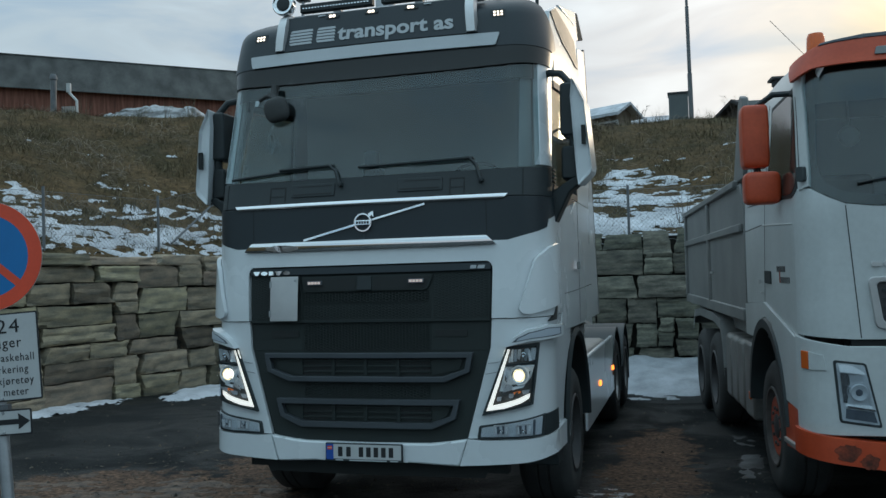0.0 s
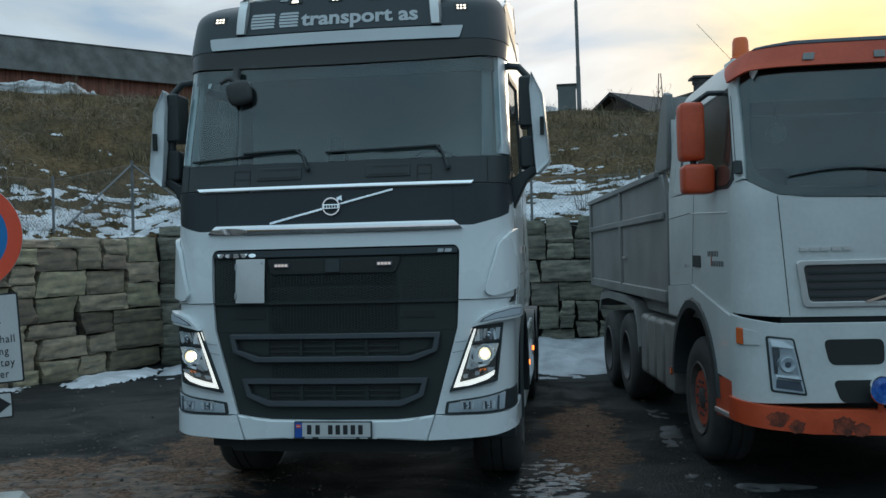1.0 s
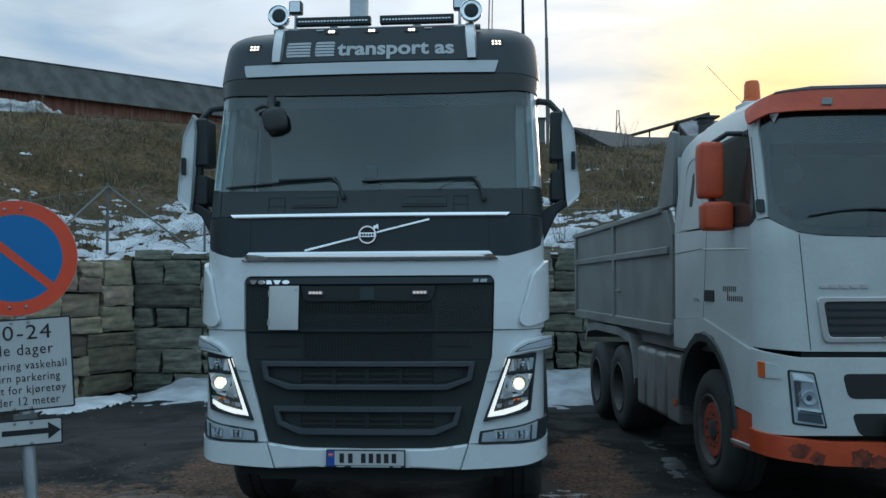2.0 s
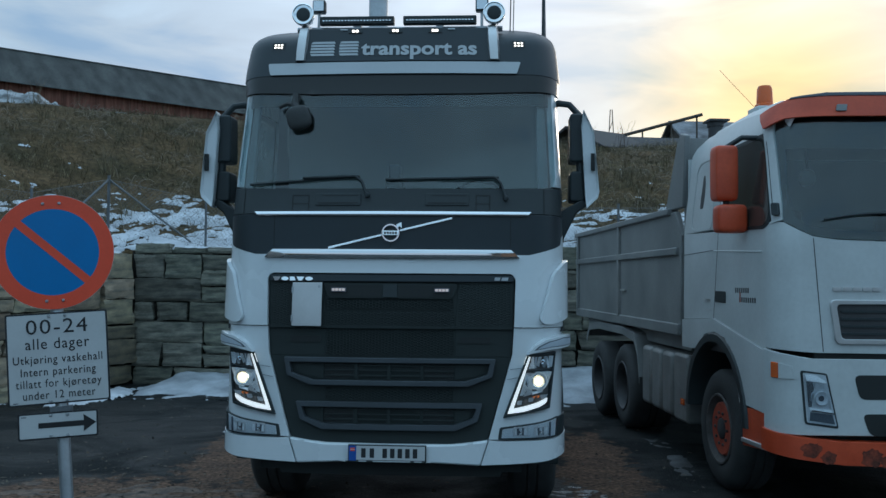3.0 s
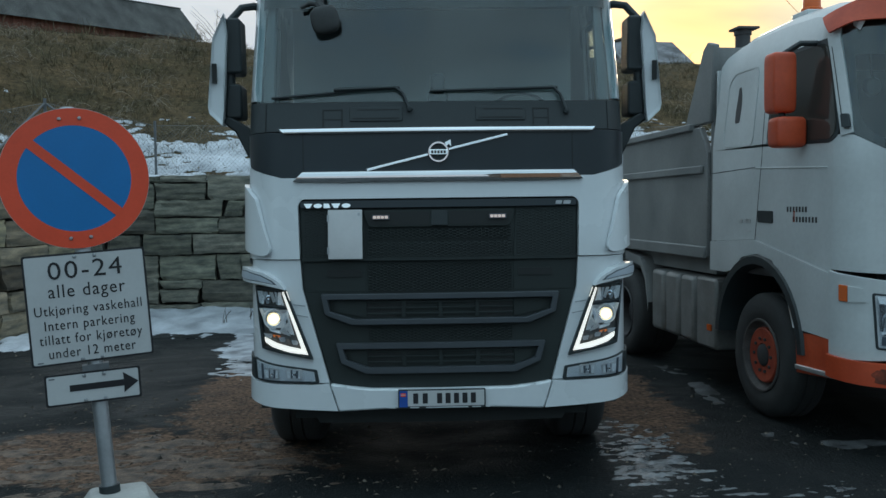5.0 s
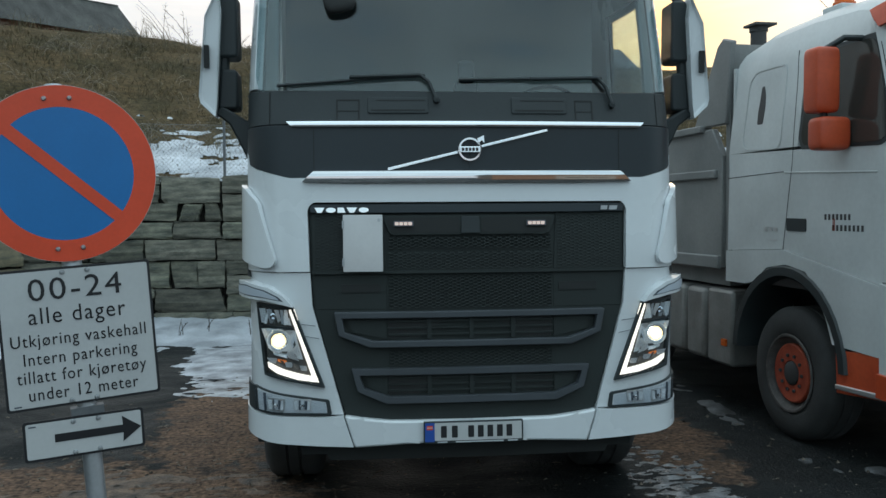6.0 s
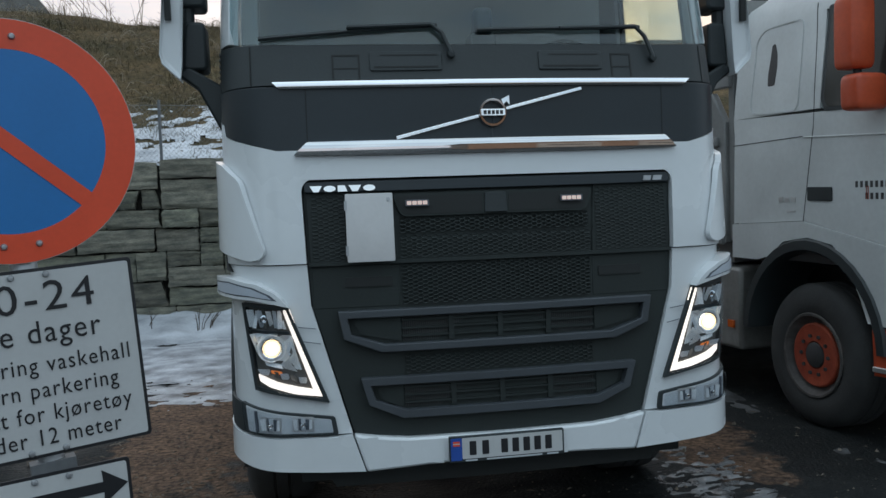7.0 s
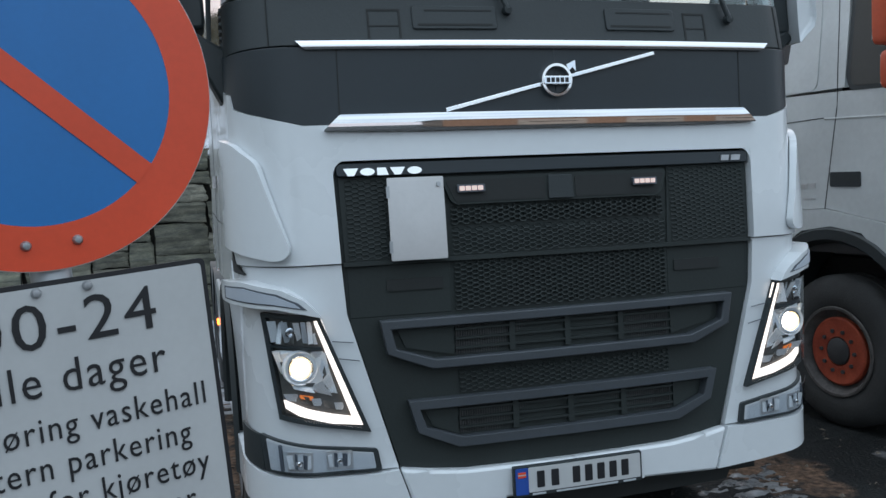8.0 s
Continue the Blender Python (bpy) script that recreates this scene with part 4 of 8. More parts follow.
# vent pipes near the barn
vp = thing("vent_pipe", "tall grey steel vent pipe in front of the barn", "pipe")
part("pipe", tube([(-16.25, 16.5, land(-16.25, 16.5) - 0.1), (-16.23, 16.5, 8.05)], 0.088, 14), M_POST, vp)
part("cap", lathe([(0.0, 0.13), (0.07, 0.12), (0.112, 0.02), (0.112, -0.05), (0.088, -0.08), (0.0, -0.08)], (-16.23, 16.5, 8.05), "z", 14), M_POST, vp)
vq = thing("drain_pipe", "cranked pale pipe in front of the barn", "pipe")
part("pipe", tube([(-15.40, 16.5, land(-15.4, 16.5) - 0.1), (-15.41, 16.5, 7.29), (-15.68, 16.5, 7.56), (-15.69, 16.5, 7.82)], 0.042, 10), M_SIGNWHITE, vq)
part("collar", cyl((-15.69, 16.5, 7.70), "z", 0.07, 0.27, 12), M_SIGNWHITE, vq)
crate = thing("slatted_crate", "weathered pale slatted crate beside the vent pipe", "crate", pose(-15.92, 16.75, land(-15.92, 16.75), 0, 0, 12))
for _k in range(6):
    part("slat", box(-0.20 + 0.07 * _k, -0.15 + 0.07 * _k, -0.012, 0.012, 0.0, 0.66), M_CONCRETE, crate)
for _zz in (0.12, 0.52):
    part("rail", box(-0.21, 0.21, 0.012, 0.03, _zz, _zz + 0.06), M_CONCRETE, crate)

# ---- dry weeds and bare shrubs ----
M_STRAW = mat("dry_stalks", (0.17, 0.135, 0.085), 0.9, vary=0.25, bump=0.0)
M_TWIG = mat("bare_twigs", (0.075, 0.058, 0.045), 0.9, vary=0.25, bump=0.0)


def weed(name, label, x, y, count, high, lean, material, seed, plume=0.5, thick=0.006):
    rng = random.Random(seed)
    z = land(x, y) - 0.03
    bm = bmesh.new()
    for k in range(count):
        a, h = rng.uniform(0, 6.28), high * rng.uniform(0.55, 1.0)
        bx, by = x + rng.gauss(0, 0.10 * high), y + rng.gauss(0, 0.08)
        dx, dy = (math.cos(a) * 0.35 + lean) * h, math.sin(a) * 0.25 * h
        pts = [Vector((bx + dx * t ** 1.7, by + dy * t ** 1.7, z + h * (t - 0.06 * t * t))) for t in (0, 0.35, 0.7, 1.0)]
        tube(pts, thick, 4, bm=bm, radii=[thick, thick * 0.8, thick * 0.6, thick * 0.35])
        if rng.random() < plume:
            for j in range(7):
                t = rng.uniform(0.62, 1.0)
                p = pts[0].lerp(pts[3], t)
                p = Vector((bx + dx * t ** 1.7, by + dy * t ** 1.7, z + h * (t - 0.06 * t * t)))
                q = p + Vector((rng.uniform(-0.10, 0.10) + 0.04 * (dx > 0) - 0.04 * (dx < 0), rng.uniform(-0.06, 0.06), rng.uniform(0.02, 0.12))) * high * 0.8
                tube([p, q], thick * 0.5, 3, bm=bm, radii=[thick * 0.5, thick * 0.3])
    ob = thing(name, label, "plant", pose(0, 0, 0))
    tagged(part("stalk", bm, material, ob), kind="stuff")
    return ob


for _i, (_x, _y, _c, _h, _l) in enumerate(((-5.6, 18.9, 8, 1.40, -0.28), (-5.0, 19.2, 7, 1.25, -0.30), (-4.4, 18.9, 6, 1.35, 0.12), (-6.3, 19.0, 6, 0.8, -0.2), (-3.7, 18.2, 5, 0.8, 0.2))):
    weed("dry_weed", "tall dry weed stalks with seed heads on the crest", _x, _y, _c, _h, _l, M_STRAW, 40 + _i, 0.7, 0.008)
for _i, (_x, _y, _c, _h) in enumerate(((-15.0, 16.2, 5, 1.0), (-11.9, 17.0, 9, 0.9), (-12.4, 16.6, 5, 0.7), (-10.6, 16.8, 6, 0.8), (-9.4, 17.5, 5, 0.7), (-13.2, 11.4, 12, 0.6), (-8.4, 13.8, 8, 0.5), (-12.0, 12.8, 8, 0.45))):
    weed("dry_weed", "straw-coloured dry weed on the bank", _x, _y, _c, _h, 0.05, M_STRAW, 60 + _i, 0.3, 0.006)
for _i, (_x, _y, _c, _h) in enumerate(((0.9, 19.4, 8, 0.7), (3.4, 19.8, 9, 0.8), (4.6, 20.4, 10, 0.9), (0.2, 18.8, 6, 0.5), (-0.2, 10.9, 6, 0.6), (2.0, 11.2, 7, 0.8))):
    weed("bare_shrub", "small bare twiggy shrub on the bank", _x, _y, _c, _h, 0.0, M_TWIG, 80 + _i, 1.0, 0.006)

for _i, (_x, _y, _c, _h) in enumerate(((-3.35, 8.9, 3, 0.35), (-2.95, 9.1, 3, 0.3), (-2.25, 8.9, 6, 0.35), (-2.1, 9.0, 5, 0.3))):
    _w = weed("bare_twig", "dark bare twig sticking out of the snow bank", _x, _y, _c, _h, 0.25, M_TWIG, 120 + _i, 0.4, 0.007)
    _w.location.z += 0.13

# ---- distance on the right ----
pole = thing("utility_pole", "tall stepped grey steel lamp mast on the bank", "pole")
_z = land(2.33, 20.7)
part("base_tube", tube([(2.30, 20.7, _z - 0.3), (2.286, 20.7, 7.42), (2.286, 20.7, 7.48)], 0.066, 14, radii=[0.072, 0.066, 0.058]), M_POST, pole)
part("middle_tube", tube([(2.286, 20.7, 7.46), (2.27, 20.7, 9.38), (2.27, 20.7, 9.44)], 0.054, 14, radii=[0.056, 0.052, 0.044]), M_POST, pole)
part("top_tube", tube([(2.27, 20.7, 9.42), (2.23, 20.7, 12.2)], 0.038, 12, radii=[0.040, 0.030]), M_POST, pole)

cab_box = thing("utility_cabinet", "grey-green metal utility cabinet on the crest of the bank", "cabinet")
_z = land(1.9, 21.5)
part("body", box(1.66, 2.22, 21.2, 21.8, _z - 0.2, _z + 0.92), mat("green_grey_metal", (0.13, 0.15, 0.15), 0.6, vary=0.12), cab_box, bevel=0.01)
part("cover", box(1.63, 2.25, 21.17, 21.83, _z + 0.92, _z + 0.97), M_FRAME, cab_box)


def house(name, label, c, w, d, h, rise, wall, roof, ang=0):
    b = thing(name, label, "house", pose(*c, 0, 0, ang))
    bm = bmesh.new()
    prof = [(-d / 2, -2.0), (d / 2, -2.0), (d / 2, h), (0, h + rise), (-d / 2, h)]
    a = [bm.verts.new((-w / 2, y, z)) for y, z in prof]
    e = [bm.verts.new((w / 2, y, z)) for y, z in prof]
    bm.faces.new(a)
    bm.faces.new(e)
    for i in range(5):
        bm.faces.new((a[i], a[(i + 1) % 5], e[(i + 1) % 5], e[i]))
    bmesh.ops.recalc_face_normals(bm, faces=bm.faces)
    part("wall", bm, wall, b, angle=20)
    for s in (-1, 1):
        rb = bmesh.new()
        v = [rb.verts.new(p) for p in ((-w / 2 - 0.4, s * (d / 2 + 0.4), h - 0.25), (w / 2 + 0.4, s * (d / 2 + 0.4), h - 0.25), (w / 2 + 0.4, 0, h + rise + 0.05), (-w / 2 - 0.4, 0, h + rise + 0.05))]
        f = rb.faces.new(v)
        g = bmesh.ops.extrude_face_region(rb, geom=[f])
        for q in g["geom"]:
            if isinstance(q, bmesh.types.BMVert):
                q.co.z += 0.14
        bmesh.ops.recalc_face_normals(rb, faces=rb.faces)
        part("roof", rb, roof, b)
    for k in (-0.25, 0.25):
        wd = part("window", box(k * w - 0.5, k * w + 0.5, -d / 2 - 0.05, -d / 2 + 0.02, h * 0.35, h * 0.8), M_SIGNWHITE, b)
        part("pane", box(k * w - 0.42, k * w + 0.42, -d / 2 - 0.06, -d / 2 - 0.045, h * 0.4, h * 0.75), M_VOID, wd)
    return b


M_SHED = mat("brown_shed_boards", (0.20, 0.155, 0.115), 0.85, vary=0.25, big=3, small=30, bump=0.1, stretch=(5, 5, 0.5))
M_HOUSE = mat("dark_house_boards", (0.09, 0.075, 0.06), 0.85, vary=0.2)
M_ROOFSNOW = mat("snowy_roof", (0.06, 0.06, 0.062), 0.8, vary=0.4, big=0.8, small=6, tint=(0.26, 0.27, 0.29))
M_ROOFDARK = mat("dark_roof", (0.035, 0.035, 0.037), 0.7, vary=0.2)
house("house", "dark house with a snow-dusted roof beyond the bank", (13.25, 47.0, 7.7), 3.4, 5.0, 2.25, 1.4, M_HOUSE, M_ROOFSNOW, 8)
house("house", "low dark timber house behind the crest of the bank", (5.55, 36.0, 6.95), 3.0, 4.4, 1.0, 1.0, M_HOUSE, M_ROOFDARK, 38)
house("house", "low dark outbuilding with a snow-dusted roof behind the crest", (8.9, 38.0, 7.1), 2.6, 3.6, 1.05, 0.75, M_HOUSE, M_ROOFDARK, 12)
house("shed", "small brown timber shed with a snow-dusted roof on the crest", (-1.35, 36.0, 7.0), 1.6, 1.2, 2.05, 0.26, M_SHED, M_SNOW, -30)
tower = thing("lattice_mast", "thin lattice mast beyond the houses", "mast")
for _x in (-0.35, 0.35):
    part("leg", tube([(7.4 + _x, 44.0, 6.0), (7.4 + _x * 0.15, 44.0, 11.7)], 0.03, 6), M_FRAME, tower)
for _k in range(5):
    part("strut", tube([(7.1 + 0.04 * _k, 44.0, 7.2 + 0.8 * _k), (7.7 - 0.05 * _k, 44.0, 7.9 + 0.8 * _k)], 0.022, 6), M_FRAME, tower)


boom = thing("timber_boom", "long brown timber boom sloping above the bank", "beam")
part("boom", tube([(7.6, 43.0, 9.95), (12.3, 43.0, 11.2)], 0.10, 6), M_WOOD, boom)
for _x in (9.0, 10.6, 12.0):
    part("prop", tube([(_x, 43.0, 7.0), (_x, 43.0, 9.95 + (_x - 7.6) * 0.266)], 0.05, 6), M_WOOD, boom)


def ridge():
    """Far snowy hills round the horizon; the haze over them is in their colour."""
    bm = bmesh.new()
    prev = None
    for k in range(361):
        a = 2 * math.pi * k / 360
        r = 900
        h = 40 + 60 * (0.5 + 0.5 * noise.noise(Vector((math.cos(a) * 2.2, math.sin(a) * 2.2, 5.0)))) + 12 * noise.noise(Vector((math.cos(a) * 9, math.sin(a) * 9, 2.0)))
        turn = (a + math.pi) % (2 * math.pi) - math.pi
        h += 100 * math.exp(-((turn + 0.045) / 0.095) ** 4)
        row = [bm.verts.new((r * math.sin(a), r * math.cos(a), -20)), bm.verts.new((1.15 * r * math.sin(a), 1.15 * r * math.cos(a), h * 0.8)), bm.verts.new((1.5 * r * math.sin(a), 1.5 * r * math.cos(a), h * 1.45))]
        if prev:
            for i in range(2):
                bm.faces.new((prev[i], row[i], row[i + 1], prev[i + 1]))
        prev = row
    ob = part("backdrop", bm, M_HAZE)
    tagged(ob, "distant snowy hills round the horizon, paled by haze in their colour", "hills", kind="structure")


ridge()

# plain building that closes the yard on the far side
def workshop():
    b = thing("workshop", "plain brown boarded workshop with a snowy roof across the yard", "building", pose(24.0, -30.0, 0.0, 0, 0, 4))
    part("wall", box(-19.0, 19.0, -6.0, 6.0, -0.3, 4.6), M_WORKSHOP, b, "brown boards", 0.02)
    part("roof", box(-19.4, 19.4, -6.4, 6.4, 4.6, 4.9), M_ROOFSNOW, b, "snow-dusted roof", 0.03)
    for k in range(5):
        dr = part("door", box(-15.0 + 6.5 * k, -11.0 + 6.5 * k, 5.96, 6.06, 0.0, 3.8), M_GREY, b, "grey sectional door", 0.01)
        part("pane", box(-14.4 + 6.5 * k, -11.6 + 6.5 * k, 6.05, 6.08, 1.9, 2.4), M_VOID, dr)


M_WORKSHOP = mat("brown_boards", (0.22, 0.15, 0.11), 0.8, vary=0.25, big=1.5, small=20, bump=0.2, stretch=(5, 5, 0.5))
workshop()

# ---- parking sign ----
def parking_sign():
    foot = Vector((-1.5315, -1.4926, 0))
    s = thing("parking_sign", "no-parking sign with two white plates on a leaning steel post", "sign", Matrix.Translation(foot))
    # everything on the leaning post, in the post's own frame
    right = Vector((0.9423, 0.3347, 0.0085))
    lean = Vector((-0.0754, -0.0089, 0.9971)).normalized()
    right = (right - lean * right.dot(lean)).normalized()
    back = lean.cross(right).normalized()
    fr = Matrix((right, back, lean)).transposed().to_4x4()
    def put(bm, m=None):
        bmesh.ops.transform(bm, matrix=fr @ (m or Matrix()), verts=bm.verts)
        return bm
    def skew(x, z, turn):
        """The plates sit slightly turned on the post, each about its own middle."""
        return Matrix.Translation((x, 0, z)) @ Matrix.Rotation(-turn, 4, "Y") @ Matrix.Translation((-x, 0, -z))
    DISC, TEXT, ARROW = skew(0.003, 1.967, -0.010), skew(0.0005, 1.391, -0.010), skew(-0.017, 1.028, -0.029)
    part("post", put(lathe([(0.0, 0.40), (0.034, 0.40), (0.034, 2.279), (0.028, 2.288), (0.0, 2.288)], (0, 0, 0), "z", 24)), M_STEEL, s, "galvanised steel tube")
    part("sleeve", put(cyl((0, 0, 0.535), "z", 0.046, 0.05, 24)), M_PLASTIC, s, "black rubber sleeve")
    # concrete foot with sloping sides
    bm = bmesh.new()
    rings = [(0.36, 0.0), (0.36, 0.16), (0.17, 0.44), (0.125, 0.515), (0.10, 0.525)]
    vs = [[bm.verts.new((sx * r, sy * r, z)) for sx, sy in ((-1, -1), (1, -1), (1, 1), (-1, 1))] for r, z in rings]
    for a, b in zip(vs, vs[1:]):
        for i in range(4):
            bm.faces.new((a[i], a[(i + 1) % 4], b[(i + 1) % 4], b[i]))
    bm.faces.new(vs[0][::-1])
    bm.faces.new(vs[-1])
    bmesh.ops.rotate(bm, matrix=Matrix.Rotation(radians(22), 3, "Z"), verts=bm.verts)
    part("foot", bm, M_CONCRETE, s, "pale cast concrete foot", bevel=0.02)
    Y = -0.045
    def flat(poly, y0, y1, dz=0.0, dx=0.0, m=None):
        bm = bmesh.new()
        f = bm.faces.new([bm.verts.new((x + dx, y1, z + dz)) for x, z in poly])
        g = bmesh.ops.extrude_face_region(bm, geom=[f])
        for v in g["geom"]:
            if isinstance(v, bmesh.types.BMVert):
                v.co.y = y0
        bmesh.ops.recalc_face_normals(bm, faces=bm.faces)
        return put(bm, m)
    def circle(r, n=64):
        return [(r * math.cos(2 * math.pi * i / n), r * math.sin(2 * math.pi * i / n)) for i in range(n)]
    # round no-parking disc
    zc, xc, R, ri = 1.967, 0.003, 0.312, 0.236
    disc = part("disc", flat(circle(R + 0.0015), Y, Y + 0.004, zc, xc, DISC), M_ALU, s)
    bm = bmesh.new()
    n = 72
    for i in range(n):
        a0, a1 = 2 * math.pi * i / n, 2 * math.pi * (i + 1) / n
        q = [bm.verts.new((xc + r * math.cos(a), Y - 0.0015, zc + r * math.sin(a))) for r, a in ((ri, a0), (R, a0), (R, a1), (ri, a1))]
        bm.faces.new(q)
    bmesh.ops.remove_doubles(bm, verts=bm.verts, dist=1e-5)
    part("border", put(bm, DISC), M_RED, disc, "red border")
    part("field", flat(circle(ri), Y - 0.0010, Y - 0.0004, zc, xc, DISC), M_BLUE, disc, "blue field")
    th = radians(-43.5)
    w = 0.0215
    e1, e2 = Vector((math.cos(th), math.sin(th))), Vector((-math.sin(th), math.cos(th)))
    k = math.sqrt(ri * ri - w * w) + 0.002
    bar = [tuple(e1 * a + e2 * b) for a, b in ((-k, -w), (k, -w), (k, w), (-k, w))]
    part("bar", flat(bar, Y - 0.0028, Y - 0.0014, zc, xc, DISC), M_RED, disc, "red diagonal bar")
    # text plate
    def plate(name, x0, x1, z0, z1, m):
        p = part(name, flat(rounded([(x0, z0), (x1, z0), (x1, z1), (x0, z1)], 0.012), Y, Y + 0.004, m=m), M_INK, s, "white plate with a black edge")
        part("face", flat(rounded([(x0 + 0.009, z0 + 0.009), (x1 - 0.009, z0 + 0.009), (x1 - 0.009, z1 - 0.009), (x0 + 0.009, z1 - 0.009)], 0.008), Y - 0.0015, Y - 0.0002, m=m), M_SIGNWHITE, p, "white face")
        return p
    tp = plate("text_plate", -0.2565, 0.2575, 1.1435, 1.6385, TEXT)
    def words(body, size, wide, z, parent):
        bm = text_mesh(body, size, depth=0.0006, spacing=1.13, bold=0.0)
        xs = [v.co.x for v in bm.verts]
        k, mid = wide / (max(xs) - min(xs)), (max(xs) + min(xs)) / 2
        for v in bm.verts:
            v.co.x = (v.co.x - mid) * k
        bmesh.ops.transform(bm, matrix=Matrix.Translation((0.0, Y - 0.003, z)) @ Matrix.Rotation(radians(90), 4, "X"), verts=bm.verts)
        for one in letters(bm):
            part("letter", put(one, TEXT), M_INK, parent)
    words("00-24", 0.112, 0.309, 1.526, tp)
    words("alle dager", 0.084, 0.322, 1.444, tp)
    words("Utkjøring vaskehall", 0.062, 0.449, 1.367, tp)
    words("Intern parkering", 0.062, 0.377, 1.301, tp)
    words("tillatt for kjøretøy", 0.062, 0.431, 1.238, tp)
    words("under 12 meter", 0.062, 0.364, 1.1755, tp)
    ap = plate("arrow_plate", -0.2185, 0.1845, 0.956, 1.100, ARROW)
    part("arrow", flat([(-0.117, 1.0165), (0.112, 1.0165), (0.110, 0.985), (0.175, 1.031), (0.110, 1.078), (0.112, 1.0455), (-0.117, 1.0455)], Y - 0.003, Y - 0.0016, m=ARROW), M_INK, ap, "black arrow")
    for q, x0, x1 in ((tp, -0.232, -0.208), (ap, -0.200, -0.176)):
        z0, m = (1.158, TEXT) if q is tp else (1.078, ARROW)
        part("maker_mark", flat([(x0, z0), (x1, z0), (x1, z0 + 0.005), (x0, z0 + 0.005)], Y - 0.0028, Y - 0.0014, m=m), M_PLASTIC_GREY, q)
    # bolts and clamps
    for mid, z, m in ((0.003, 2.233, DISC), (0.003, 1.7015, DISC), (0.002, 1.6205, TEXT), (-0.004, 1.159, TEXT), (-0.012, 1.083, ARROW), (-0.012, 0.972, ARROW)):
        for x in (mid - 0.0415, mid + 0.0415):
            part("bolt", put(lathe([(0.0, -0.006), (0.006, -0.005), (0.009, 0.0), (0.009, 0.006)], (x, Y - 0.004, z), "y", 10, None), m), M_STEEL, s)
    for z in (2.255, 1.69, 1.6, 1.11):
        part("clamp", put(box(-0.056, 0.056, Y + 0.005, 0.012, z - 0.016, z + 0.016)), M_POST, s)


parking_sign()

# ---- white tractor unit ----
# The cab's skin is one surface: u runs from the middle of the front round the corner and back along the side.
CX, CY, CU = 0.25, 0.35, 0.4714      # corner's half-axes and arc length


def lean(z):
    return 0.03 * (z - 0.6) + 0.03 * smooth(1.45, 2.05, z) + 0.20 * max(0.0, z - 2.3)


def skin(off=0.0, wide=1.25):
    """Surface of the cab pushed out by off; use with panel()."""
    def surf(u, z, depth):
        a, s = abs(u), (1 if u >= 0 else -1)
        if a <= 1.0:
            x, y, nx, ny = a, 0.045 * a * a, 0.09 * a, -1.0
        elif a <= 1.0 + CU:
            t = (a - 1.0) / CU * math.pi / 2
            x, y = 1.0 + CX * math.sin(t), 0.045 + CY * (1 - math.cos(t))
            nx, ny = math.sin(t) / CX, -math.cos(t) / CY
        else:
            # the flanks widen a little towards the doors
            q = a - 1.0 - CU
            x, y, nx, ny = 1.0 + CX + 0.030 * smooth(0.0, 1.1, q), 0.045 + CY + q, 1.0, 0.0
        k = math.hypot(nx, ny)
        nx, ny = nx / k, ny / k
        d = off - depth
        w = wide / 1.25 * (1 - 0.022 * smooth(2.4, 3.4, z) - 0.030 * smooth(3.4, 3.85, z))
        return Vector((s * (x * w + nx * d), y + ny * d + lean(z), z - 0.026 * smooth(2.6, 3.4, z)))
    return surf


def U(x):
    """Skin coordinate of a place seen x from the middle on the front or the corner."""
    s, a = (1 if x >= 0 else -1), min(abs(x), 1.2499)
    return s * (a if a <= 1 else 1.0 + math.asin((a - 1.0) / CX) / (math.pi / 2) * CU)


def V(y, z):
    """Skin coordinate of a place y behind the front on the side."""
    return 1.0 + CU + y - 0.395 - lean(z)


def fr(poly):
    return [(U(x), z) for x, z in poly]


def both(name, poly, material, parent, off=0.0, thick=0.02, label="", bevel=0.003, **kw):
    """The same panel on either flank, as two parts."""
    return [part(name, panel(p, skin(off), thick, **kw), material, parent, label, bevel) for p in (poly, mirrored(poly))]


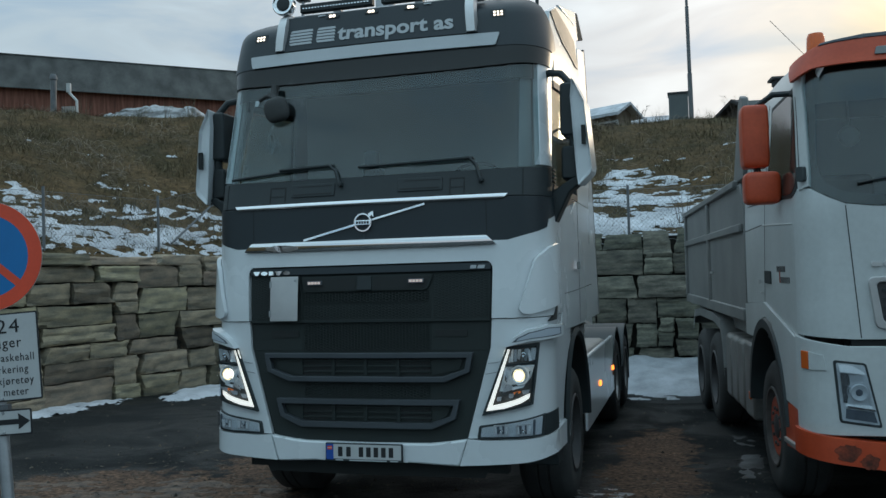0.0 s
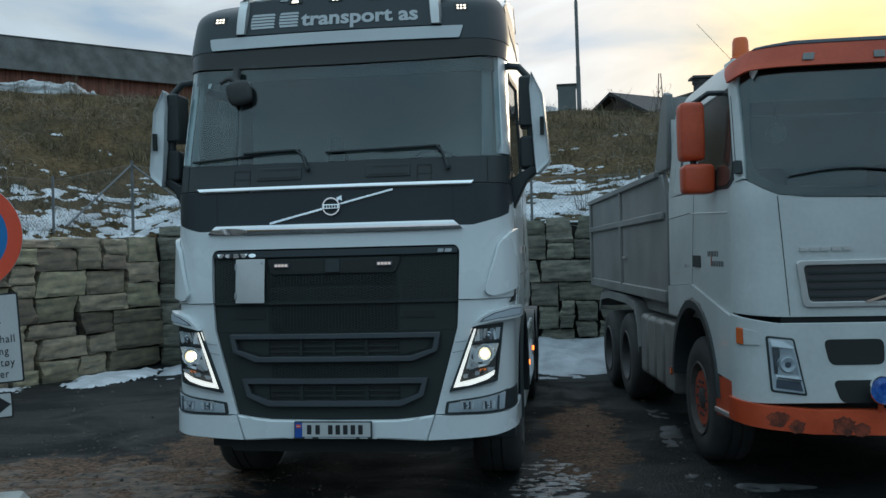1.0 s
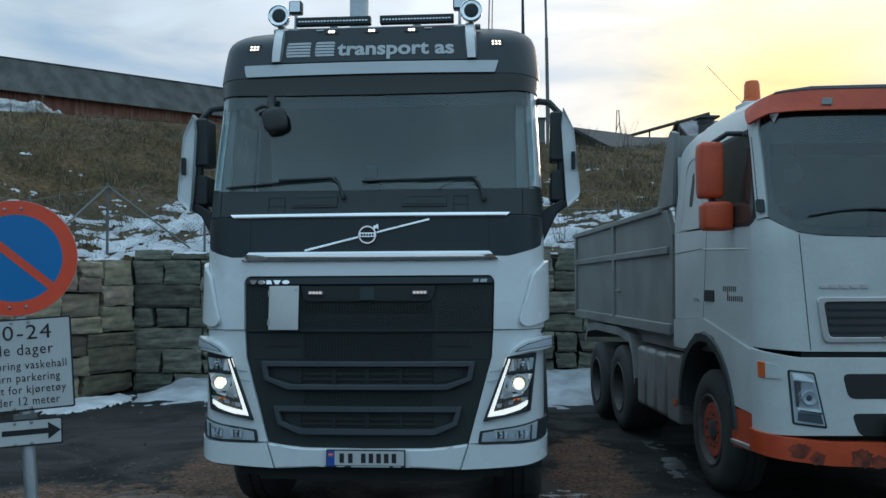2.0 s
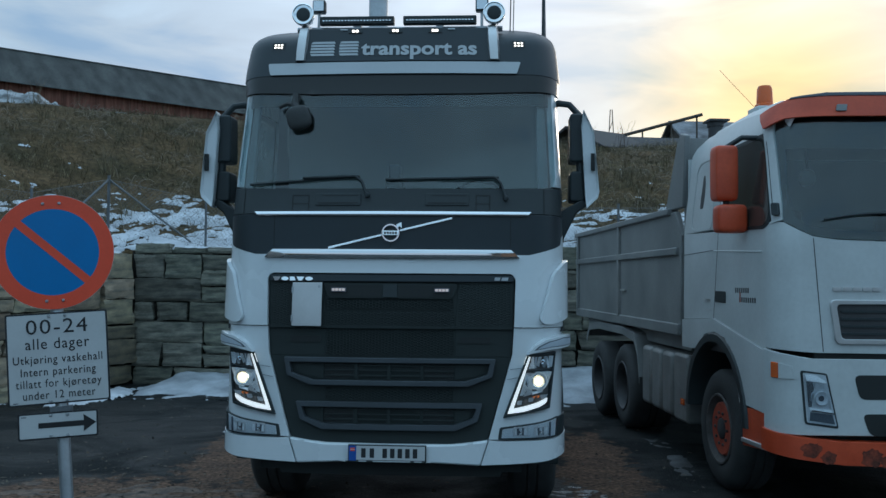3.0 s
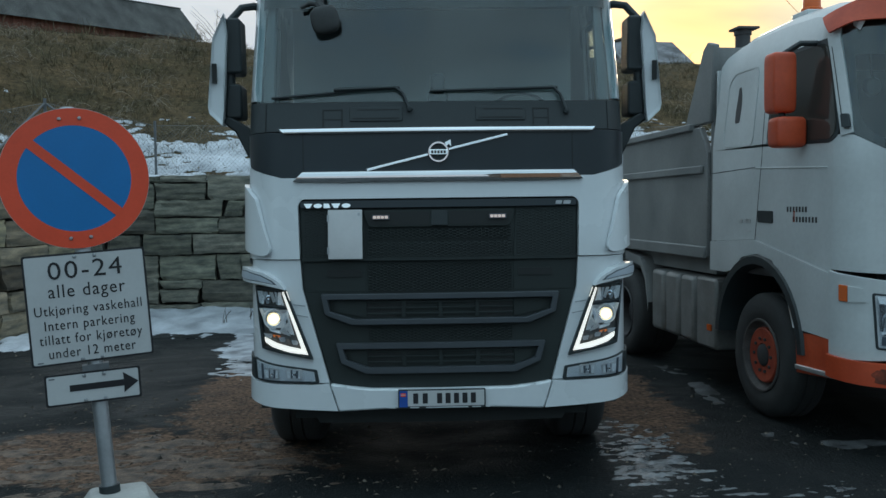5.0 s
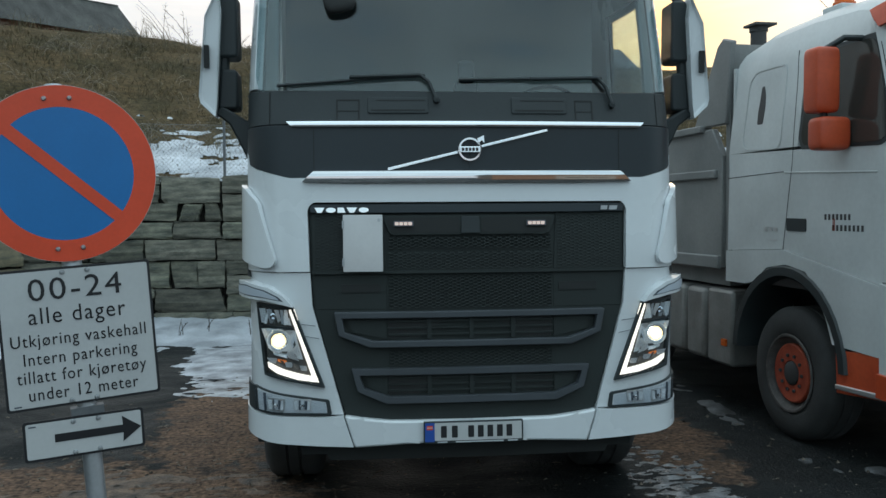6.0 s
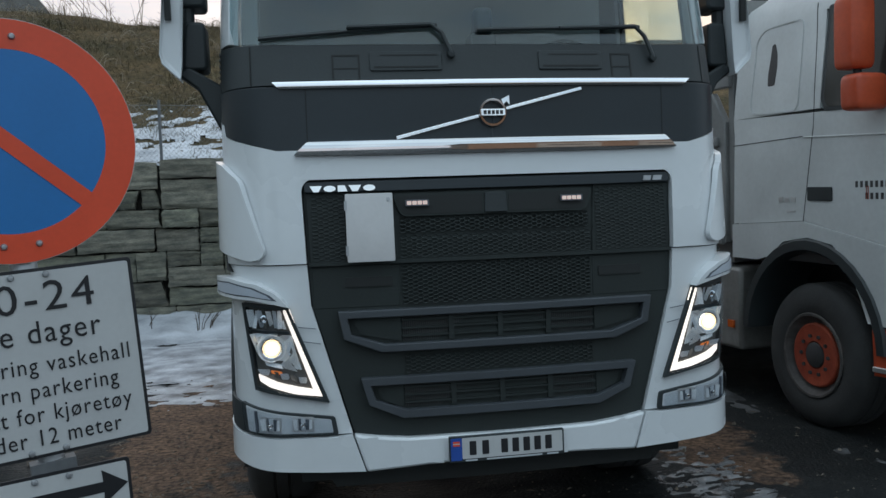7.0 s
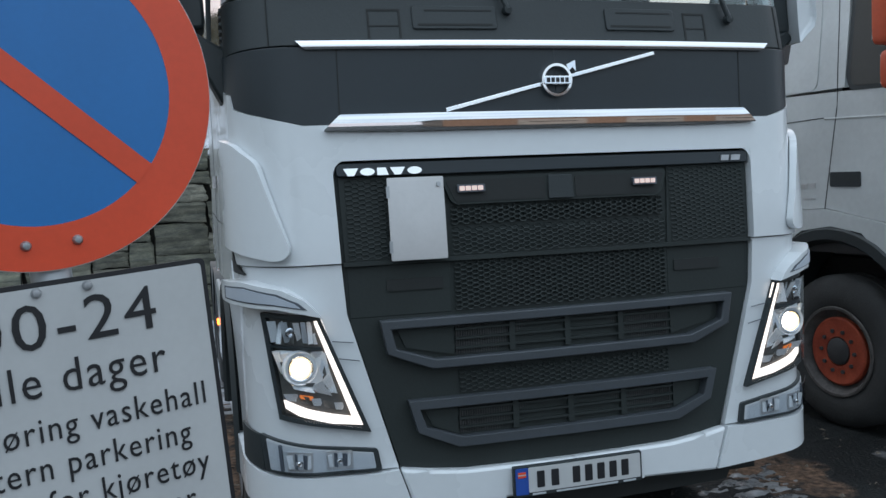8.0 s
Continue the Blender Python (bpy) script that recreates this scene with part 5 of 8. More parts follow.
def wheel(parent, c, side, r=0.515, w=0.30, rim=0.29, rim_mat=None, name="wheel", dish=0.06, bolts=10):
    """Tyre, rim and nuts; side is +1 or -1 for the outer face along x."""
    x, y, z = c
    t = part(name, lathe([(rim, -w / 2 + 0.02), (rim + 0.03, -w / 2), (r - 0.07, -w / 2), (r - 0.02, -w / 2 + 0.03), (r, -w / 2 + 0.06), (r, -0.05), (r - 0.012, -0.045), (r - 0.012, -0.035), (r, -0.03), (r, 0.03), (r - 0.012, 0.035), (r - 0.012, 0.045), (r, 0.05), (r, w / 2 - 0.06), (r - 0.02, w / 2 - 0.03), (r - 0.07, w / 2), (rim + 0.03, w / 2), (rim, w / 2 - 0.02)], c, "x", 56), M_RUBBER, parent, "black truck tyre")
    s = side
    face = [(rim + 0.005, s * (w / 2 - 0.01)), (rim - 0.01, s * (w / 2 - 0.0)), (rim - 0.035, s * (w / 2 - 0.03)), (rim - 0.05, s * (w / 2 - dish - 0.03)), (0.205, s * (w / 2 - dish - 0.02)), (0.17, s * (w / 2 - dish)), (0.115, s * (w / 2 - dish)), (0.11, s * (w / 2 - dish + 0.05)), (0.085, s * (w / 2 - dish + 0.06)), (0.0, s * (w / 2 - dish + 0.06))]
    if rim_mat is M_RIM:
        e = w / 2 - dish
        part("rim", lathe([(0.236, s * (e - 0.03)), (0.234, s * (e + 0.004)), (0.222, s * (e + 0.012)), (0.185, s * (e + 0.008)), (0.102, s * (e + 0.010)), (0.096, s * (e - 0.01)), (0.0, s * (e - 0.012))], c, "x", 40), rim_mat, t, "dull orange wheel face")
        part("outer_ring", lathe([(rim + 0.004, s * (w / 2 - 0.012)), (rim - 0.012, s * (w / 2 - 0.004)), (rim - 0.026, s * (w / 2 - 0.022)), (rim - 0.040, s * (e - 0.010)), (0.234, s * (e - 0.024))], c, "x", 40), M_RINGDUST, t, "dusty grey outer ring")
    else:
        part("rim", lathe(face, c, "x", 40), rim_mat or M_STEEL, t)
    if rim_mat is M_RIM:
        part("hub", lathe([(0.094, s * (w / 2 - dish - 0.008)), (0.092, s * (w / 2 - dish + 0.014)), (0.074, s * (w / 2 - dish + 0.022)), (0.0, s * (w / 2 - dish + 0.022))], c, "x", 28), M_FRAME, t, "dark wheel hub")
        part("rim_edge", lathe([(rim + 0.012, s * (w / 2 - 0.004)), (rim + 0.006, s * (w / 2 + 0.006)), (rim - 0.010, s * (w / 2 + 0.004)), (rim - 0.016, s * (w / 2 - 0.010))], c, "x", 40), M_RINGDUST, t, "dusty rim edge")
    elif rim_mat:
        part("hub", lathe([(0.118, s * (w / 2 - dish + 0.004)), (0.116, s * (w / 2 - dish + 0.056)), (0.088, s * (w / 2 - dish + 0.068)), (0.0, s * (w / 2 - dish + 0.068))], c, "x", 28), M_FRAME, t, "dark wheel hub")
        part("rim_edge", lathe([(rim + 0.012, s * (w / 2 - 0.004)), (rim + 0.006, s * (w / 2 + 0.006)), (rim - 0.012, s * (w / 2 + 0.004)), (rim - 0.020, s * (w / 2 - 0.012))], c, "x", 40), M_FRAME, t, "worn dark rim edge")
    for k in range(bolts):
        a = 2 * math.pi * k / bolts
        part("nut", cyl((x + s * (w / 2 - dish + 0.012), y + 0.142 * math.cos(a), z + 0.142 * math.sin(a)), "x", 0.014, 0.022, 6), M_FRAME if rim_mat is M_RIM else M_STEEL, t)
    return t


def honeycomb(x0, x1, z0, z1, surf, w=0.031, h=0.0180, bar=0.0032, depth=0.010):
    """An open mesh of stretched hexagons on a surface."""
    bm = bmesh.new()
    rows, cols = int((z1 - z0) / h) + 2, int((x1 - x0) / (w * 0.75)) + 2
    for c in range(cols):
        for r in range(rows):
            cx, cz = x0 + c * w * 0.75, z0 + r * h + (h / 2 if c % 2 else 0)
            if not (x0 + w * 0.4 < cx < x1 - w * 0.4 and z0 + h * 0.4 < cz < z1 - h * 0.4):
                continue
            ring = []
            for a in range(6):
                ca, sa = math.cos(a * math.pi / 3), math.sin(a * math.pi / 3)
                o = (cx + ca * w / 2, cz + sa * h / 2 / 0.866)
                i = (cx + ca * (w / 2 - bar), cz + sa * (h / 2 / 0.866 - bar))
                ring.append((bm.verts.new(surf(*o, 0)), bm.verts.new(surf(*i, 0.002)), bm.verts.new(surf(*i, depth))))
            for a in range(6):
                p, q = ring[a], ring[(a + 1) % 6]
                bm.faces.new((p[0], q[0], q[1], p[1]))
                bm.faces.new((p[1], q[1], q[2], p[2]))
    return bm


def tractor():
    T = thing("tractor_unit", "white and black tractor unit with lit headlights and roof lamps", "truck")
    # --- bumper ---
    cb = [(-0.707, 0.70), (-0.60, 0.683), (-0.45, 0.668), (0.0, 0.664), (0.45, 0.668), (0.60, 0.683), (0.707, 0.70), (0.652, 0.522), (0.30, 0.54), (0.0, 0.545), (-0.30, 0.54), (-0.652, 0.522)]
    part("bumper", panel(cb[::-1], skin(0.02), 0.12), M_WHITE, T, "white bumper middle", 0.012)
    cc = fr([(0.713, 0.70), (0.80, 0.694), (1.18, 0.705), (1.2495, 0.725)]) + [(V(0.70, .7), 0.735), (V(0.78, .7), 0.70), (V(0.80, .6), 0.60), (V(0.72, .5), 0.572), (V(0.50, .5), 0.575)] + fr([(1.2495, 0.580), (1.22, 0.574), (1.12, 0.556), (1.0, 0.546), (0.85, 0.536), (0.658, 0.528)])
    both("bumper_corner", cc[::-1], M_WHITE, T, 0.022, 0.13, "white bumper corner", 0.016, step=0.05)
    # dark sheet set back below the bumper, in place of the shade there
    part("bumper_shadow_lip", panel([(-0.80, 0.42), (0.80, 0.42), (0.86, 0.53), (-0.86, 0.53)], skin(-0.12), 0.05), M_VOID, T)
    # --- corner panels with the lamps ---
    cp = fr([(0.888, 1.487), (0.877, 1.30), (0.712, 0.704), (1.18, 0.71), (1.2495, 0.73)]) + [(V(0.66, 0.74), 0.74), (V(0.70, 0.85), 0.85), (V(0.79, 1.02), 1.02), (V(0.94, 1.19), 1.19), (V(1.05, 1.27), 1.27), (V(1.05, 1.487), 1.487)] + fr([(1.2495, 1.487)])
    both("corner_panel", cp, M_WHITE, T, 0.0, 0.03, "white corner panel", 0.006, step=0.05)
    # --- upper white front round the grille ---
    up_l = fr([(-0.90, 1.873), (-0.888, 1.493), (-1.2495, 1.493)]) + [(-V(0.72, 1.49), 1.493), (-V(1.2, 2.25), 2.30), (-V(0.75, 2.1), 2.235), (-V(0.356, 2.1), 2.146)] + fr([(-1.225, 2.090), (-1.181, 2.063), (-1.067, 2.026), (-1.0, 2.008)])
    up_r = mirrored(up_l)
    part("front_panel", panel([up_l[::-1], up_r[::-1], [(-0.90, 1.873), (-1.0, 2.008), (1.0, 2.008), (0.90, 1.873)][::-1]], skin(0.012), 0.04, step=0.05), M_WHITE, T, "white front panel", 0.005)
    for s in (-1, 1):
        arc = [(s * (0.845 + 0.052 * math.sin(k * math.pi / 12)), 1.823 + 0.052 * math.cos(k * math.pi / 12)) for k in range(7)]
        fil = [(s * 0.905, 1.880)] + arc
        part("corner_fillet", panel(fil if s < 0 else fil[::-1], skin(0.0105), 0.03, step=0.05), M_WHITE, T)
    # --- grille ---
    g = [(0.70, 0.69), (0.60, 0.675), (0.45, 0.66), (-0.45, 0.66), (-0.60, 0.675), (-0.70, 0.69), (-0.872, 1.30), (-0.882, 1.487), (-0.894, 1.866), (0.894, 1.866), (0.882, 1.487), (0.872, 1.30)]
    rad = [0.01] * 12
    rad[8] = rad[9] = 0.045
    G = part("grille", panel(rounded(g, rad), skin(-0.020), 0.03), M_MESH, T, "black honeycomb grille with two framed intakes")
    part("upper_panel", panel(rounded([(-0.890, 1.862), (0.890, 1.862), (0.884, 1.815), (0.50, 1.812), (-0.50, 1.812), (-0.884, 1.815)][::-1], [0.01, 0.01, 0.01, 0.01, 0.03, 0.03]), skin(0.006), 0.03), M_BLACKPAINT, G, "smooth black strip", 0.003)
    for s in (-1, 1):
        side = [(s * 0.882, 1.812), (s * 0.49, 1.812), (s * 0.47, 1.492), (s * 0.874, 1.492)]
        part("upper_cheek", panel(side if s < 0 else side[::-1], skin(-0.012), 0.03), M_MESH, G, "", 0.003)
        part("cheek_mesh", honeycomb(min(p[0] for p in side) + 0.015, max(p[0] for p in side) - 0.015, 1.50, 1.805, skin(-0.008), 0.032, 0.0175, 0.0034, 0.003), M_MESH, G)
        low = [(s * 0.868, 1.475), (s * 0.47, 1.475), (s * 0.47, 1.28), (s * 0.865, 1.28)]
        part("lower_cheek", panel(low if s < 0 else low[::-1], skin(-0.018), 0.03), M_MESH, G, "", 0.003)
        part("tow_cover", panel(rounded([(s * 0.50, 1.42), (s * 0.72, 1.42), (s * 0.72, 1.375), (s * 0.50, 1.375)], 0.006), skin(-0.012), 0.02), M_VOID, G)
    # intake slots with the middle post
    part("slot_frame", panel(rounded([(-0.49, 1.800), (0.49, 1.800), (0.45, 1.690), (-0.45, 1.690)][::-1], 0.03), skin(-0.004), 0.02), M_MESH, G, "", 0.004)
    for s in (-1, 1):
        q = [(s * 0.065, 1.785), (s * 0.47, 1.785), (s * 0.435, 1.702), (s * 0.065, 1.702)]
        part("slot", panel(rounded(q, 0.012), skin(-0.0015), 0.005), M_VOID, G)
        led = part("flash_lamp", panel(rounded([(s * 0.372 - 0.055, 1.738), (s * 0.372 + 0.055, 1.738), (s * 0.372 + 0.055, 1.768), (s * 0.372 - 0.055, 1.768)], 0.005), skin(0.012), 0.02), M_PLASTIC_GREY, T, "slim amber-white flash lamp")
        for k in range(4):
            part("led", panel(rounded([(s * 0.372 - 0.048 + k * 0.0245, 1.744), (s * 0.372 - 0.027 + k * 0.0245, 1.744), (s * 0.372 - 0.027 + k * 0.0245, 1.762), (s * 0.372 - 0.048 + k * 0.0245, 1.762)], 0.004), skin(0.0145), 0.004), M_LEDDIM, led)
    part("slot_post", panel(rounded([(-0.055, 1.698), (0.055, 1.698), (0.050, 1.792), (-0.050, 1.792)], 0.006), skin(0.006), 0.014), M_PLASTIC, G, "dark post between the slots", 0.003)
    part("mesh_upper", honeycomb(-0.465, 0.465, 1.615, 1.69, skin(-0.008)), M_MESH, G)
    part("mesh_band", honeycomb(-0.465, 0.465, 1.50, 1.61, skin(-0.009), 0.032, 0.0175, 0.0034, 0.003), M_MESH, G)
    part("mesh_middle", honeycomb(-0.465, 0.465, 1.285, 1.49, skin(-0.010)), M_MESH, G)
    part("mesh_low", honeycomb(-0.465, 0.465, 0.965, 1.055, skin(-0.012)), M_MESH, G)
    part("seam_bar", panel([(-0.88, 1.478), (0.88, 1.478), (0.88, 1.494), (-0.88, 1.494)], skin(0.0), 0.03), M_MESH, G)
    for o, i, z0, z1, name in (
        ([(-0.757, 1.268), (0.757, 1.268), (0.735, 1.14), (0.565, 1.072), (-0.565, 1.072), (-0.735, 1.14)], [(-0.715, 1.233), (0.715, 1.233), (0.70, 1.157), (0.548, 1.108), (-0.548, 1.108), (-0.70, 1.157)], 1.115, 1.228, "intake_frame"),
        ([(-0.665, 0.955), (0.665, 0.955), (0.632, 0.832), (0.475, 0.763), (-0.475, 0.763), (-0.632, 0.832)], [(-0.622, 0.920), (0.622, 0.920), (0.598, 0.848), (0.458, 0.800), (-0.458, 0.800), (-0.598, 0.848)], 0.806, 0.915, "intake_frame")):
        n = len(o)
        quads = [[o[k], o[(k + 1) % n], i[(k + 1) % n], i[k]] for k in range(n)]
        fm = part(name, panel(quads, skin(0.022), 0.05), M_INTAKE, G, "blue-grey plastic intake frame", 0.006)
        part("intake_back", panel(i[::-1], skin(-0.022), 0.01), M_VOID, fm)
        for s in (-1, 1):
            ck = [(s * 0.47, z1), (s * 0.69 if z0 > 1 else s * 0.60, z1), (s * 0.66 if z0 > 1 else s * 0.57, z0 + 0.04), (s * 0.47, z0)]
            part("cheek", panel(ck, skin(-0.010), 0.01), M_MESH, fm)
        for k in range(3):
            zz = z0 + (z1 - z0) * (k + 0.55) / 3.1
            part("slat", panel([(-0.465, zz), (0.465, zz), (0.465, zz + 0.009), (-0.465, zz + 0.009)], skin(-0.004), 0.03), M_MESH, fm)
        for xx in (-0.235, 0.0, 0.235):
            part("divider", panel([(xx - 0.012, z0), (xx + 0.012, z0), (xx + 0.012, z1), (xx - 0.012, z1)], skin(-0.002), 0.03), M_MESH, fm)
        fins = bmesh.new()
        for k in range(92):
            xx = -0.46 + k * 0.01
            box(xx, xx + 0.004, lean(z0) + 0.024, lean(z0) + 0.03, z0, z1, fins)
        part("radiator_core", fins, M_FRAME, fm)
    # grey cover plate
    pl = part("cover_plate", panel(rounded([(-0.703, 1.492), (-0.487, 1.492), (-0.487, 1.803), (-0.703, 1.803)], 0.006), skin(0.034), 0.004), M_ALU, T, "plain grey metal cover plate", 0.001)
    for z in (1.545, 1.75):
        part("hinge", panel([(-0.708, z - 0.022), (-0.696, z - 0.022), (-0.696, z + 0.022), (-0.708, z + 0.022)], skin(0.040), 0.008), M_STEEL, pl)
    part("screw", panel(rounded([(-0.515, 1.765), (-0.50, 1.765), (-0.50, 1.783), (-0.515, 1.783)], 0.006), skin(0.042), 0.008), M_STEEL, pl)
    part("bracket", panel([(-0.66, 1.52), (-0.53, 1.52), (-0.53, 1.78), (-0.66, 1.78)], skin(0.03), 0.035), M_FRAME, pl)
    # badges: plain chrome shapes
    for x0, x1, wedge in ((-0.860, -0.804, 1), (-0.797, -0.742, 0), (-0.733, -0.690, 2), (-0.684, -0.626, 1), (-0.618, -0.562, 0)):
        xm, w = (x0 + x1) / 2, (x1 - x0) / 2
        shape = ([(xm + w * math.cos(k * math.pi / 8), 1.830 + 0.014 * math.sin(k * math.pi / 8)) for k in range(16)],
                 [(xm - 0.012, 1.816), (xm + 0.012, 1.816), (x1, 1.844), (x0, 1.844)],
                 [(x0, 1.816), (x1, 1.816), (x1 - 0.010, 1.844), (x0, 1.844)])[wedge]
        part("badge", panel(shape, skin(0.012), 0.007, step=0.02), M_CHROME, G)
    for x0, x1 in ((0.745, 0.788), (0.795, 0.845)):
        part("badge", panel([(x0, 1.824), (x1 - 0.004, 1.824), (x1 + 0.002, 1.847), (x0 + 0.006, 1.847)], skin(0.012), 0.007), M_STEEL, G)
    # --- chrome strips and black band ---
    part("chrome_strip", panel(rounded([(-0.925, 1.985), (-0.60, 1.978), (0.60, 1.978), (0.925, 1.985), (0.862, 2.044), (-0.862, 2.044)], 0.008), lambda u, z, d: skin(0.034 + 0.05 * (z - 2.01) + 0.0026 * max(0.0, 1 - ((z - 2.010) / 0.036) ** 2))(u, z, d), 0.02, vstep=0.006), M_CHROME, T, "polished chrome strip", angle=60)
    part("chrome_strip", panel(rounded([(-0.975, 2.287), (0.975, 2.287), (1.012, 2.319), (-1.012, 2.319)], 0.004), lambda u, z, d: skin(0.022 + 0.06 * (z - 2.30) + 0.003 * max(0.0, 1 - ((z - 2.303) / 0.020) ** 2))(u, z, d), 0.02, vstep=0.005), M_CHROME, T, "polished chrome strip", angle=60)
    bl = fr([(-0.0, 2.0), (-0.93, 2.0), (-1.0, 2.010), (-1.067, 2.028), (-1.181, 2.065), (-1.225, 2.092)]) + [(-V(0.356, 2.1), 2.148), (-V(0.75, 2.1), 2.237), (-V(1.2, 2.25), 2.302), (-V(1.45, 2.34), 2.345), (-V(0.6, 2.35), 2.36)] + fr([(-1.2495, 2.30), (-1.0, 2.298), (0.0, 2.298)])
    part("black_band", panel([bl[::-1], mirrored(bl)[::-1]], skin(0.010), 0.03, step=0.05), M_BLACKPAINT, T, "satin black band", 0.004)
    wp = fr([(-1.2495, 2.304)]) + fr([(1.2495, 2.304), (1.2495, 2.52), (1.17, 2.50), (0.9, 2.492), (0.0, 2.488), (-0.9, 2.492), (-1.17, 2.50), (-1.2495, 2.52)])
    sc = part("scuttle", panel(wp, skin(0.004), 0.03, step=0.05), M_PLASTIC, T, "black plastic panel below the windscreen", 0.004)
    for x0, x1 in ((-0.735, -0.607), (0.608, 0.714)):
        for q in ([(x0, 2.33), (x0 + 0.008, 2.33), (x0 + 0.008, 2.436), (x0, 2.436)], [(x1 - 0.008, 2.33), (x1, 2.33), (x1, 2.436), (x1 - 0.008, 2.436)], [(x0, 2.436), (x1, 2.436), (x1, 2.444), (x0, 2.444)], [(x0, 2.376), (x1, 2.376), (x1, 2.381), (x0, 2.381)]):
            part("groove", panel(q, skin(0.0062), 0.003), M_VOID, sc)
    for x0, x1 in ((-0.562, -0.225), (0.242, 0.560)):
        part("inlet", panel(rounded([(x0, 2.365), (x1, 2.365), (x1, 2.456), (x0, 2.456)], 0.012), skin(0.012), 0.012), M_PLASTIC, sc, "", 0.003)
        part("inlet_gap", panel([(x0 + 0.02, 2.378), (x1 - 0.02, 2.378), (x1 - 0.02, 2.386), (x0 + 0.02, 2.386)], skin(0.0135), 0.004), M_VOID, sc)
        part("inlet_gap", panel([(x0 + 0.05, 2.435), (x1 - 0.02, 2.435), (x1 - 0.02, 2.441), (x0 + 0.05, 2.441)], skin(0.0135), 0.004), M_VOID, sc)
    for x in (-0.86, 0.86):
        part("groove", panel([(x - 0.002, 2.04), (x + 0.002, 2.04), (x + 0.002, 2.284), (x - 0.002, 2.284)], skin(0.0115), 0.003), M_VOID, T)
    for s in (-1, 1):
        part("groove", panel(fr([(s * 1.10, 2.305), (s * 1.104, 2.305), (s * 1.104, 2.49), (s * 1.10, 2.49)]), skin(0.0062), 0.003), M_VOID, sc)
    # round emblem with its diagonal bar
    em = part("emblem", lathe([(0.050, -0.004), (0.054, -0.014), (0.064, -0.014), (0.067, -0.004), (0.067, 0.01), (0.05, 0.01), (0.050, -0.004)], (0, lean(2.163) - 0.018, 2.163), "y", 40), M_CHROME, T, "round chrome emblem")
    part("emblem_bar", panel(rounded([(-0.058, 2.146), (0.058, 2.146), (0.058, 2.178), (-0.058, 2.178)], 0.004), skin(0.036), 0.02), M_CHROME, em, "", 0.002)
    part("emblem_arrow", panel([(0.040, 2.222), (0.078, 2.240), (0.080, 2.196), (0.066, 2.212), (0.05, 2.198)], skin(0.034), 0.015), M_CHROME, em)
    for k in range(5):
        part("emblem_mark", panel([(-0.046 + 0.0195 * k, 2.153), (-0.032 + 0.0195 * k, 2.153), (-0.032 + 0.0195 * k, 2.171), (-0.046 + 0.0195 * k, 2.171)], skin(0.0375), 0.003), M_INK, em)
    def slash(xa, za, xb, zb, w):
        d = Vector((xb - xa, zb - za)).normalized()
        n = Vector((-d.y, d.x)) * w
        return [(xa - n.x, za - n.y), (xb - n.x, zb - n.y), (xb + n.x, zb + n.y), (xa + n.x, za + n.y)]
    part("diagonal_bar", panel(slash(-0.455, 2.054, -0.066, 2.147, 0.0075), skin(0.022), 0.02), M_CHROME, em, "", 0.002)
    part("diagonal_bar", panel(slash(0.066, 2.180, 0.441, 2.271, 0.0075), skin(0.022), 0.02), M_CHROME, em, "", 0.002)
    # --- number plate: bars stand for the characters ---
    np_ = part("number_plate", panel(rounded([(-0.275, 0.545), (0.275, 0.545), (0.275, 0.665), (-0.275, 0.665)], 0.006), skin(0.050), 0.02), M_PLASTIC, T, "white number plate in a black holder", 0.002)
    part("plate_face", panel(rounded([(-0.215, 0.561), (0.266, 0.561), (0.266, 0.658), (-0.215, 0.658)], 0.004), skin(0.053), 0.004), M_SIGNWHITE, np_)
    part("plate_band", panel(rounded([(-0.268, 0.555), (-0.2155, 0.555), (-0.2155, 0.658), (-0.268, 0.658)], 0.004), skin(0.053), 0.004), M_PLATEBLUE, np_, "blue band with a small red flag")
    part("plate_flag", panel([(-0.258, 0.622), (-0.226, 0.622), (-0.226, 0.644), (-0.258, 0.644)], skin(0.0545), 0.002), M_RED, np_)
    part("plate_flag_cross", panel([(-0.2585, 0.631), (-0.2255, 0.631), (-0.2255, 0.635), (-0.2585, 0.635)], skin(0.0552), 0.0016), M_SIGNWHITE, np_)
    for k, x in enumerate((-0.165, -0.105, -0.015, 0.038, 0.091, 0.144, 0.197)):
        part("plate_mark", panel(rounded([(x - 0.016, 0.577), (x + 0.016, 0.577), (x + 0.016, 0.642), (x - 0.016, 0.642)], 0.004), skin(0.0545), 0.002), M_INK, np_)
    for x0, x1 in ((-0.20, -0.145), (-0.10, 0.165), (0.19, 0.245)):
        part("holder_mark", panel([(x0, 0.549), (x1, 0.549), (x1, 0.556), (x0, 0.556)], skin(0.0515), 0.002), M_DECAL, np_)
    # --- lamps ---
    for s in (-1, 1):
        o = [(0.812, 0.857), (1.128, 0.925), (1.170, 1.322), (0.982, 1.304)]
        f = (lambda p: fr([(s * x, z) for x, z in p])[:: (1 if s > 0 else -1)])
        H = part("headlight", panel(rounded(f(o), 0.012), skin(0.004), 0.012, step=0.04), M_PLASTIC, T, "lit headlight with a light strip")
        ring_i = [(0.838, 0.878), (1.118, 0.942), (1.155, 1.305), (0.992, 1.290)]
        quads = [f([o[k], o[(k + 1) % 4], ring_i[(k + 1) % 4], ring_i[k]]) for k in range(4)]
        part("rim", panel(quads, skin(0.026), 0.024, step=0.04), M_PLASTIC, H, "", 0.003)
